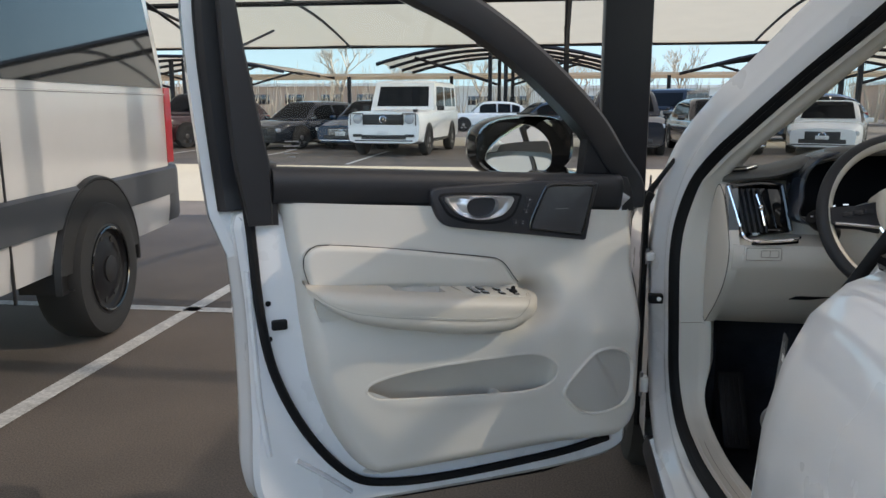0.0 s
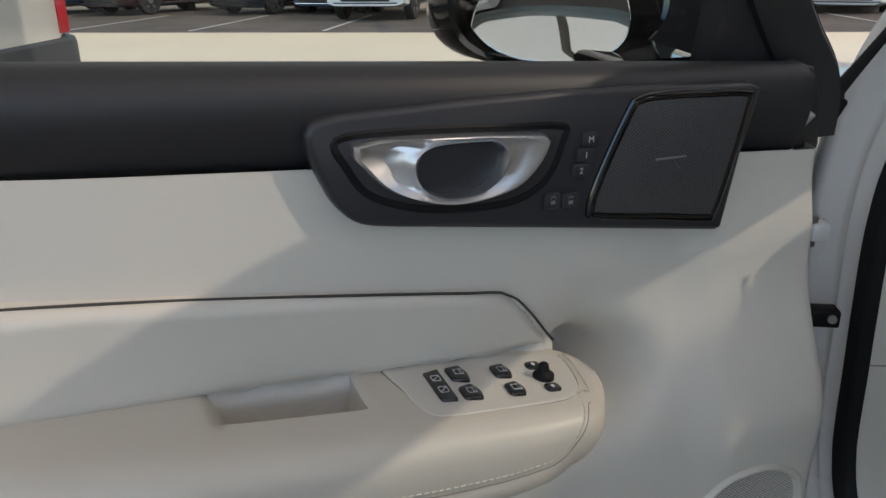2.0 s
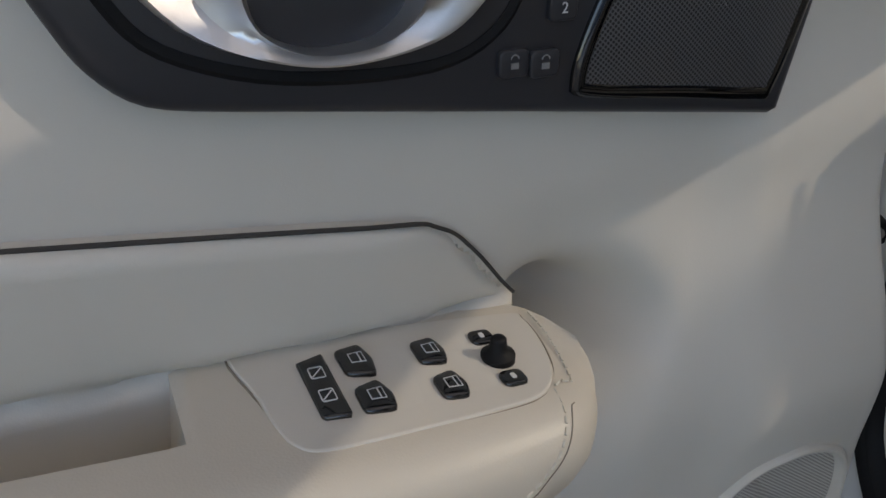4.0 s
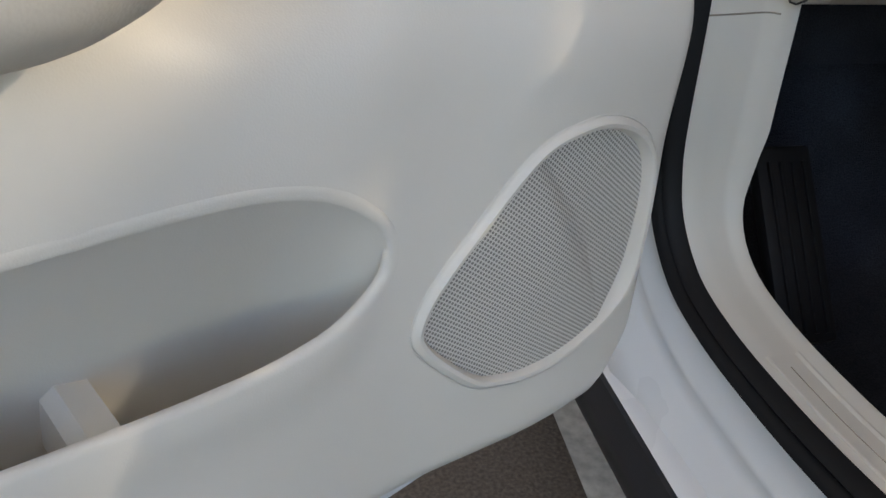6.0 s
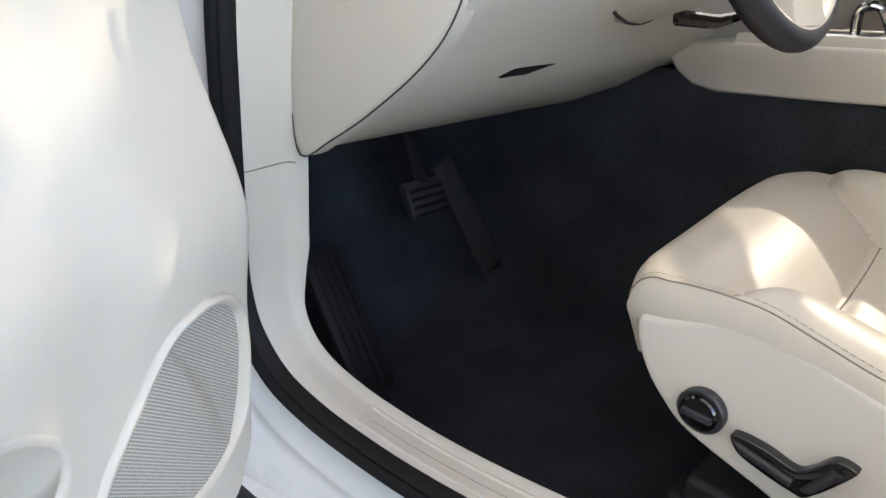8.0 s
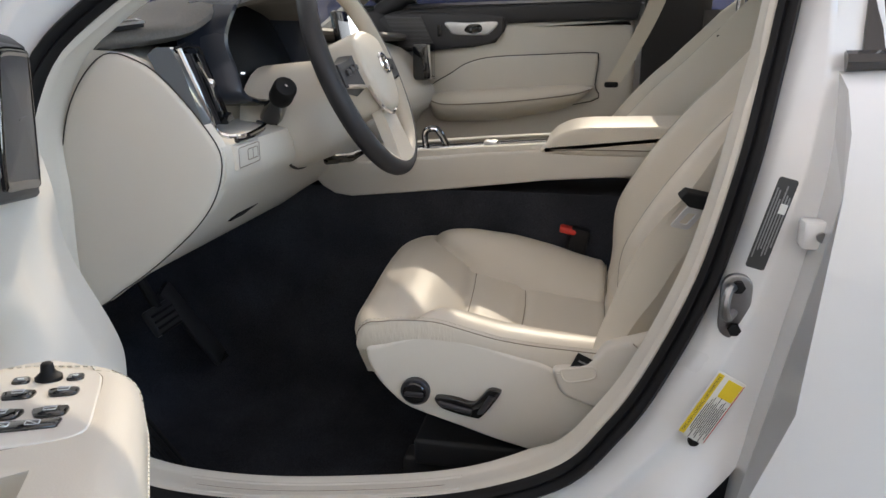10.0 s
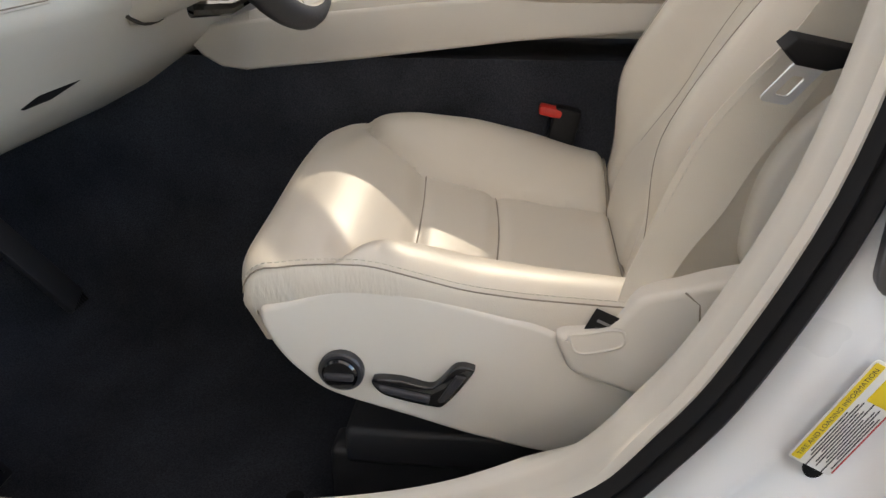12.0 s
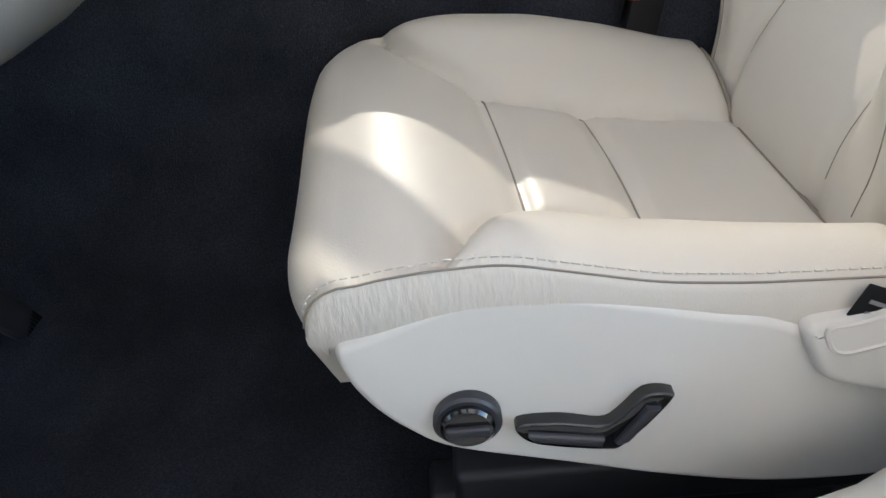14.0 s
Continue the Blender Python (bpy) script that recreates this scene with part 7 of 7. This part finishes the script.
        pane("windscreen", (base[3], base[2], upper[2], upper[3]), (0.03 + 0.04 * boxy, 0.97 - 0.04 * boxy))
        pane("rear_window", (base[0], base[1], upper[1], upper[0]), (0.03, 0.97))
        for p in ((base[0], base[3], upper[3], upper[0]), (base[1], base[2], upper[2], upper[1])):
            for f in ((0.04, 0.20), (0.22, 0.56), (0.58, 0.93)):
                pane("side_window", p, f)
    else:
        # rounded glasshouse: one curved roofline from boot to bonnet, sides leaning inward
        tall = H - zb
        line = [(p.x, p.y) for p in spl([(y0, 0.0), (0.55 * y0 + 0.45 * r0, 0.56), (r0, 0.88), (0.6 * r0 + 0.4 * r1, 1.0), (r1, 0.955), (0.5 * (r1 + y1), 0.57), (y1, 0.0)], 6)]
        rise = lambda y: max(lerp(line, y), 0.0)
        half = lambda f: wb + (wt - wb) * max(f, 0.0) ** 1.25
        rows = []
        for y in np.linspace(y0, y1, 25):
            q = rise(y)
            sec_ = [(half(0), -0.03), (half(0.5 * q), 0.5 * q * tall), (half(0.86 * q), 0.86 * q * tall), (half(q) * 0.93, 0.95 * q * tall), (half(q) * 0.76, 0.99 * q * tall), (half(q) * 0.4, 1.01 * q * tall)]
            rows.append([Vector((-x, y, zb + z)) for x, z in sec_] + [Vector((x, y, zb + z)) for x, z in reversed(sec_)])
        part("cabin", loft(rows), roof_paint or body_paint, v, "", 60)

        def sheet(nm, grid):
            bm = loft(grid, closed=False)
            bmesh.ops.solidify(bm, geom=bm.faces[:], thickness=0.008)
            part(nm, bm, CARGLASS, v, "", 50)
        for nm, ya, yb_, out in (("windscreen", r1 + 0.10 * (y1 - r1), y1 - 0.10 * (y1 - r1), 1), ("rear_window", r0 - 0.10 * (r0 - y0), y0 + 0.16 * (r0 - y0), -1)):
            sheet(nm, [[Vector((k * half(rise(y)), y + out * 0.010, zb + rise(y) * tall * zf_ + 0.014)) for k, zf_ in ((-0.84, 0.972), (-0.74, 0.99), (-0.4, 1.01), (0.0, 1.01), (0.4, 1.01), (0.74, 0.99), (0.84, 0.972))] for y in np.linspace(ya, yb_, 7)])
        for sgn in (-1, 1):
            for fa, fb in ((0.16, 0.30), (0.325, 0.545), (0.57, 0.86)):
                grid = []
                for f in np.linspace(fa, fb, 7):
                    y = y0 + (y1 - y0) * f
                    hi = max(0.80 * rise(y), 0.07)
                    grid.append([Vector((sgn * (half(z) + 0.012), y, zb + z * tall)) for z in (0.05, 0.05 + (hi - 0.05) * 0.5, hi)])
                sheet("side_window", grid)
            part("window_line", tube([Vector((sgn * (half(0.03) + 0.012), y0 + (y1 - y0) * f, zb + 0.03 * tall)) for f in (0.14, 0.5, 0.88)], 0.010, 5), CHROME if chrome_grille else BLACKTRIM, v)
    front = 0.5 * L
    zf = zh - 0.10 * (1 - boxy) * H * 0.9
    # front face
    gz = zf - 0.02 - grille_h / 2 - 0.06
    part("grille", box((W * (0.46 + 0.1 * boxy), 0.05, grille_h), (0, front - 0.005, gz), 0.02), BLACKTRIM, v)
    for k in range(3):
        part("grille_bar", box((W * 0.42, 0.02, 0.018), (0, front + 0.024, gz + (k - 1) * grille_h * 0.28), 0.006), CHROME if chrome_grille else BLACKTRIM, v)
    ring_ = [Vector((0.085 * math.cos(a), front + 0.03, gz + 0.085 * math.sin(a))) for a in np.linspace(0, 2 * math.pi, 21)[:-1]]
    em = tube(ring_, 0.010, 5, True)
    for a in (90, 210, 330):
        tube([(0, front + 0.03, gz), (0.08 * math.cos(radians(a)), front + 0.03, gz + 0.08 * math.sin(radians(a)))], 0.008, 4, bm=em)
    part("round_badge", em, CHROME, v)
    part("lower_intake", box((W * 0.62, 0.06, 0.12), (0, front - 0.02, clear + 0.20), 0.02), BLACKTRIM, v)
    part("bumper_strip", box((W * 0.80, 0.07, 0.03), (0, front - 0.015, clear + 0.11), 0.01), CHROME if chrome_grille else BLACKTRIM, v)
    for s in (-1, 1):
        if boxy > 0.5:
            ringl = lambda r, d: [Vector((s * W * 0.355 + r * math.cos(a), front + d, gz + 0.02 + r * math.sin(a))) for a in np.linspace(0, 2 * math.pi, 25)[:-1]]
            part("headlight", loft([ringl(0.125, -0.02), ringl(0.125, 0.02), ringl(0.10, 0.035)]), LAMP, v, "round headlight")
            part("light_guard", tube([(s * W * 0.27, front + 0.06, gz - 0.14), (s * W * 0.27, front + 0.07, gz + 0.15), (s * W * 0.45, front + 0.06, gz + 0.15), (s * W * 0.45, front + 0.05, gz - 0.14)], 0.016, 6), BLACKTRIM, v)
            part("turn_lamp", box((0.10, 0.16, 0.07), (s * W * 0.42, front - 0.16, zh + 0.02), 0.02), BLACKTRIM, v)
            part("bumper_vent", box((0.24, 0.05, 0.07), (s * W * 0.36, front + 0.01, clear + 0.24), 0.01), BLACKTRIM, v)
        else:
            part("headlight", box((W * 0.20, 0.16, 0.12), (s * W * 0.36, front - 0.09, gz + 0.07), 0.035), LAMP, v, "swept headlight")
        part("mirror", box((0.20, 0.09, 0.13), (s * (w + 0.10), y1 - 0.12, zb + 0.05), 0.03), BLACKTRIM if boxy > 0.5 else body_paint, v)
        part("tail_light", box((0.14, 0.06, 0.18), (s * w * 0.80, -front + 0.03, zb - 0.14), 0.02), TAIL, v)
        for yy in (0.295 * L, -0.30 * L):
            part("wheel_arch", loft([[Vector((s * (w - 0.12 + o), yy + (wheel_r + 0.06) * math.cos(a), wheel_r + (wheel_r + 0.06) * math.sin(a))) for a in np.linspace(-0.25, math.pi + 0.25, 20)] for o in (0.0, 0.124)]), BLACKTRIM, v)
            wheel(v, s * (w + 0.012), yy, wheel_r, 0.22, s, rim)
        part("door_handle", box((0.02, 0.18, 0.025), (s * (w + 0.005), -0.02 * L, zb - 0.12), 0.008), body_paint, v)
        part("sill_trim", box((0.03, L * 0.40, 0.06), (s * (w - 0.005), 0, clear + 0.10), 0.01), BLACKTRIM, v)
    part("front_plate", box((0.32, 0.012, 0.10), (0, front + 0.03, clear + 0.30), 0.004), PALEMARK, v)
    return v


WHITEP = paint("parked_white_paint", (0.74, 0.75, 0.76))
BLACKP = paint("parked_black_paint", (0.008, 0.012, 0.020), 0.12)
BLUEP = paint("parked_dark_blue_paint", (0.008, 0.035, 0.085), 0.14)
MAROON = paint("parked_dark_red_paint", (0.030, 0.009, 0.010), 0.18)
BROWNP = paint("parked_dark_brown_paint", (0.016, 0.012, 0.011), 0.15)
SILVER = paint("parked_silver_paint", (0.62, 0.63, 0.64), 0.22)
ROYAL = paint("bright_blue_paint", (0.005, 0.014, 0.085), 0.12)

vehicle("boxy_suv", "white boxy off-road SUV parked under the carport", "car", (-4.33, 19.4), 175, 4.7, 1.93, 1.97, WHITEP, boxy=1.0, belt=0.60, hood=0.585, clear=0.30, wheel_r=0.40, cab=(-0.49, 0.13), roof=(-0.475, 0.06), grille_h=0.26)
vehicle("coupe_sedan", "black four-door coupe parked nose outward", "car", (-8.00, 21.8), 155, 4.6, 1.80, 1.43, BLACKP, belt=0.60, hood=0.58, clear=0.17)
vehicle("blue_sedan", "dark blue sedan parked beside the boxy SUV", "car", (-5.95, 22.2), 168, 4.8, 1.86, 1.47, BLUEP, belt=0.60, hood=0.58, clear=0.17, chrome_grille=True)
vehicle("crossover", "dark red crossover parked behind a post", "car", (-11.75, 21.8), 158, 4.8, 1.90, 1.70, MAROON, boxy=0.25, belt=0.60, hood=0.57, clear=0.2, wheel_r=0.37, cab=(-0.47, 0.20))
vehicle("grey_suv", "dark grey SUV parked at the end of the row", "car", (-14.7, 21.6), 160, 4.7, 1.90, 1.68, BLUEP, boxy=0.25, belt=0.60, hood=0.57, wheel_r=0.37, cab=(-0.47, 0.20))
vehicle("white_crossover", "small white car parked on the far row", "car", (-3.6, 37.5), 100, 4.4, 1.82, 1.50, WHITEP, boxy=0.1, cab=(-0.46, 0.20))
vehicle("large_sedan", "dark brown luxury sedan with a chrome grille", "car", (4.30, 20.9), 181, 5.2, 1.92, 1.50, BROWNP, belt=0.61, hood=0.60, clear=0.17, chrome_grille=True, grille_h=0.30)
vehicle("silver_sedan", "silver-white sedan parked beside the brown one", "car", (7.65, 21.4), 158, 4.8, 1.85, 1.44, SILVER, belt=0.60, hood=0.58, clear=0.17)
vehicle("black_suv", "black SUV parked behind a steel post", "car", (1.75, 20.3), 178, 4.9, 1.95, 1.75, BLACKP, boxy=0.3, belt=0.60, hood=0.58, wheel_r=0.38, cab=(-0.47, 0.20))
vehicle("dark_boxy_suv", "black boxy SUV parked on the far row", "car", (4.6, 31.5), 150, 4.7, 1.93, 1.97, BLACKP, boxy=1.0, belt=0.60, hood=0.585, clear=0.30, wheel_r=0.40, cab=(-0.49, 0.13), roof=(-0.475, 0.06))
vehicle("far_suv", "dark SUV with roof rails on the far row", "car", (9.2, 29.0), 120, 4.9, 1.95, 1.75, BLUEP, boxy=0.3, wheel_r=0.38, cab=(-0.47, 0.20))
vehicle("far_sedan", "dark sedan parked on the far row", "car", (-0.6, 32.0), 110, 4.8, 1.86, 1.45, BLACKP, belt=0.6)
vehicle("blue_suv", "bright blue boxy SUV parked on the passenger side", "car", (3.48, -0.55), 180, 4.7, 1.93, 1.97, ROYAL, boxy=1.0, belt=0.74, hood=0.68, clear=0.30, wheel_r=0.40, cab=(-0.49, 0.16), roof=(-0.475, 0.09))


def van():
    v = thing("white_van", "pale grey-white cargo van with grey side mouldings and black steel wheels", "van", pose(-2.80, 1.93, 0, 0, 0, 188.2))
    vw = paint("van_white_paint", (0.53, 0.525, 0.515), 0.16)
    grey = mat("grey_plastic_moulding", (0.055, 0.060, 0.068), 0.5, vary=0.08, grain=0.001, grain_scale=400)
    # own axes: front +y, side facing our car at x = 0 is the van's left... the body lies on +x
    prof = [(0.02, 0.46), (0.0, 0.60), (0.0, 1.38), (0.02, 1.60), (0.10, 2.10), (0.20, 2.50), (0.35, 2.60), (1.65, 2.60), (1.80, 2.50), (1.90, 2.10), (1.98, 1.60), (2.0, 1.38), (2.0, 0.60), (1.98, 0.46)]
    rows = []
    for y, inn, lo in ((-1.16, 0.10, 0.10), (-1.12, 0.03, 0.02), (-1.02, 0.0, 0.0), (0.0, 0.0, 0.0), (2.0, 0.0, 0.0), (4.2, 0.0, 0.0), (4.9, 0.15, 0.05)):
        rows.append([Vector((1 + (x - 1) * (1 - inn), y, z if z > 0.7 else z + lo)) for x, z in prof])
    b = part("body", loft(rows), vw, v, "", 40)
    part("side_moulding", loft([[Vector((x, y, z)) for x, z in ((0.05, 0.66), (-0.022, 0.68), (-0.026, 0.86), (0.03, 0.895))] for y in (-1.10, 4.5)]), grey, v, "grey side moulding")
    part("rear_bumper", box((2.0, 0.26, 0.42), (1.0, -1.13, 0.68), 0.05), grey, v, "grey rear bumper")
    for z in (1.372,):
        part("body_crease", tube([(-0.002, -1.05, z), (-0.002, 4.5, z)], 0.006, 5), vw, v)
    for y in (1.02,):
        part("panel_gap", box((0.012, 0.012, 1.9), (0.0, y, 1.35)), BLACKTRIM, v)
    quad = [(0.008, -0.98, 1.415), (0.008, 0.95, 1.415), (0.085, 0.95, 2.08), (0.085, -0.90, 2.08)]
    quad2 = [(0.008, 1.10, 1.415), (0.008, 2.9, 1.415), (0.085, 2.9, 2.08), (0.085, 1.10, 2.08)]
    for q in (quad, quad2):
        part("side_window", loft([[Vector(p) + Vector((0.02, 0, 0)) for p in q], [Vector(p) + Vector((-0.012, 0, 0)) for p in q]]), TINT, v, "dark side window")
    part("tail_light", loft([[Vector((x, y, z)) for x, y in ((-0.008, -1.02), (-0.008, -1.13), (0.05, -1.185), (0.12, -1.185), (0.12, -1.05))] for z in (0.90, 1.05, 1.30, 1.42)]), TAIL, v, "red tail light")
    for y in (0.15, 3.66):
        # black ring and proud disc stand for the shaded opening round the tyre
        part("wheel_arch", loft([[Vector((o, y + rr * math.cos(a), 0.40 + rr * math.sin(a))) for a in np.linspace(-0.1, math.pi + 0.1, 24)] for o, rr in ((0.20, 0.492), (-0.024, 0.492), (-0.031, 0.498), (-0.031, 0.508), (0.0, 0.516))]), BLACKTRIM, v)
        part("arch_shadow", loft([[Vector((o, y + 0.493 * math.cos(a), max(0.40 + 0.493 * math.sin(a), 0.44))) for a in np.linspace(0, 2 * math.pi, 25)[:-1]] for o in (-0.029, 0.15)]), TYRE, v)
        wh = wheel(v, -0.060, y, 0.385, 0.25, -1, BLACKTRIM, 0)
        disc = lambda rad, dx, n=33: [Vector((-0.060 - dx, y + rad * math.cos(a), 0.385 + rad * math.sin(a))) for a in np.linspace(0, 2 * math.pi, n)[:-1]]
        part("steel_dish", loft([disc(0.235, -0.05), disc(0.232, -0.02), disc(0.20, -0.035), disc(0.155, -0.022), disc(0.115, -0.004), disc(0.085, -0.004)]), POST, wh, "black pressed steel wheel dish", 30)
        for k in range(9):
            a = 2 * math.pi * k / 9
            part("dish_hole", loft([[Vector((-0.060 + 0.029 - o, y + 0.178 * math.cos(a) + 0.018 * math.cos(b), 0.385 + 0.178 * math.sin(a) + 0.018 * math.sin(b))) for b in np.linspace(0, 2 * math.pi, 13)[:-1]] for o in (0.0, 0.006)]), TYRE, wh)
        part("rim_edge", tube(disc(0.236, 0.002), 0.008, 6, True), PIANO, wh)
    part("mud_flap", box((0.24, 0.015, 0.34), (0.12, -0.31, 0.40), 0.005), BLACKTRIM, v, "black mud flap")
    return v


van()

far = canopy("far_carport", -30.0, 34.0, 14.2, 29.5, 3.75, 0.9, "black steel carport with tan shade fabric over the opposite row", 12, posts=(-11.0, 0.1, 11.5, -22.0))


def small_canopy(x, y, w, yaw, z):
    c = thing("shade_canopy", "curved tan shade canopy on black steel posts", "carport", pose(x, y, 0, 0, 0, yaw), "far canopies")
    arch = lambda s: z + 0.9 * (1 - s * s)
    xs = np.linspace(-1, 1, 13)
    for y0, y1 in ((-5, -1.7), (-1.7, 1.7), (1.7, 5)):
        part("shade_panel", loft([[Vector((s * w / 2, yy, arch(s))) for s in xs] for yy in (y0, (y0 + y1) / 2, y1)], closed=False), FABRIC, c, "", 60)
    for yy in (-5, -1.7, 1.7, 5):
        part("arch_beam", tube([(s * w / 2, yy, arch(s) - 0.08) for s in xs], 0.09, 4), POST, c)
    for px, py in ((-0.4, -3.4), (0.4, -3.4), (-0.4, 3.4), (0.4, 3.4)):
        part("post", box((0.2, 0.2, z + 0.7), (px, py, (z + 0.7) / 2)), POST, c)
        s = math.copysign(1, px)
        part("knee_brace", tube([(px, py, z - 0.9), (s * w * 0.36, py, arch(0.72) - 0.1)], 0.07, 4), POST, c)


small_canopy(-3.1, 41.0, 12.0, 0, 3.4)
small_canopy(13.5, 40.0, 13.0, 0, 3.2)
small_canopy(-22.0, 44.0, 14.0, 0, 3.2)
flatroof = thing("long_carport", "long low tan carport roof on thin posts", "carport")
part("roof_sheet", box((120, 7, 0.16), (0, 52, 3.3)), FABRIC, flatroof)
for k in range(17):
    part("post", box((0.22, 0.22, 3.2), (-56 + 7 * k, 49, 1.6)), POST, flatroof)


# ---- bare trees, wall and far buildings ----
BARK = mat("grey_brown_bark", (0.16, 0.125, 0.09), 0.9, vary=0.2, vary_scale=2)
TWIG = mat("dry_twigs", (0.36, 0.30, 0.225), 0.95, vary=0.25, vary_scale=1)
BRICK = mat("weathered_wall", (0.44, 0.29, 0.20), 0.9, vary=0.15, vary_scale=0.3)
BEIGE = mat("beige_building_wall", (0.66, 0.62, 0.55), 0.9, vary=0.08, vary_scale=0.1)


def bare_tree(x, y, h, seed):
    rnd = random.Random(seed)
    t = thing("bare_tree", "leafless tree with fine brown branches", "tree", pose(x, y, 0), "bare trees")
    trunk, crown = bmesh.new(), bmesh.new()

    def grow(p, d, length, r, depth, bm):
        q = p + d * length
        mid = p + d * length * 0.5 + Vector((rnd.uniform(-1, 1), rnd.uniform(-1, 1), 0)) * length * 0.05
        tube([p, mid, q], [r, r * 0.85, r * 0.7], 5 if depth < 2 else 3, bm=bm)
        if depth >= 5:
            return
        for _ in range(3 if depth else 4):
            nd = (d + Vector((rnd.uniform(-1, 1), rnd.uniform(-1, 1), rnd.uniform(-0.15, 0.7))) * 0.75).normalized()
            grow(p + d * length * rnd.uniform(0.65, 1.0), nd, length * rnd.uniform(0.55, 0.8), r * 0.6, depth + 1, crown)
    grow(Vector((0, 0, 0)), Vector((0, 0, 1)), h * 0.28, h * 0.013, 0, trunk)
    part("trunk", trunk, BARK, t)
    part("crown", crown, TWIG, t)
    return t


first = [bare_tree(-17.0, 58.0, 10.5, 1), bare_tree(-6.0, 58.0, 8.5, 2), bare_tree(9.0, 57.0, 8.0, 3)]
rnd = random.Random(9)
for k in range(22):
    src = first[k % 3]
    copy_thing(src, Matrix.Translation((-62 + 5.4 * k + rnd.uniform(-2, 2), 60 + rnd.uniform(-4, 6), 0)) @ Matrix.Rotation(rnd.uniform(0, 6.28), 4, "Z") @ Matrix.Scale(rnd.uniform(0.55, 0.85), 4))

scrub = bmesh.new()
rnd = random.Random(4)
for k in range(1500):
    x, y = rnd.uniform(-75, 75), rnd.uniform(57, 66)
    h = rnd.uniform(1.5, 5.0)
    p = Vector((x, y, 0))
    q = p + Vector((rnd.uniform(-0.9, 0.9), rnd.uniform(-0.5, 0.5), h))
    tube([p, q], [0.05, 0.012], 3, bm=scrub)
tagged(part("scrub", scrub, TWIG, None, "", 0), "dry bare scrub along the lot's edge", "bushes", kind="stuff")


def far_building(x, y, w, h, material, label, windows):
    b = thing("building", label, "building", pose(x, y, 0))
    part("wall", box((w, 8, h), (0, 4, h / 2)), material, b)
    part("roof", box((w + 0.6, 8.6, 0.3), (0, 4, h + 0.15)), BEIGE, b)
    for k in range(windows):
        part("window", box((w / windows * 0.55, 0.12, h * 0.3), (-w / 2 + w * (k + 0.5) / windows, -0.02, h * 0.6), 0.02), TINT, b)
    return b


far_building(-34, 74, 34, 3.2, BRICK, "low brick building beyond the lot", 9)
far_building(6, 78, 40, 3.0, BEIGE, "low beige building beyond the lot", 10)
far_building(48, 74, 36, 3.2, BRICK, "low brown building beyond the lot", 9)


for wx, side in ((0.045, -1), (1.80, 1)):
    for wy in (0.62, -1.95):
        wheel(car, wx, wy, 0.36, 0.22, side)
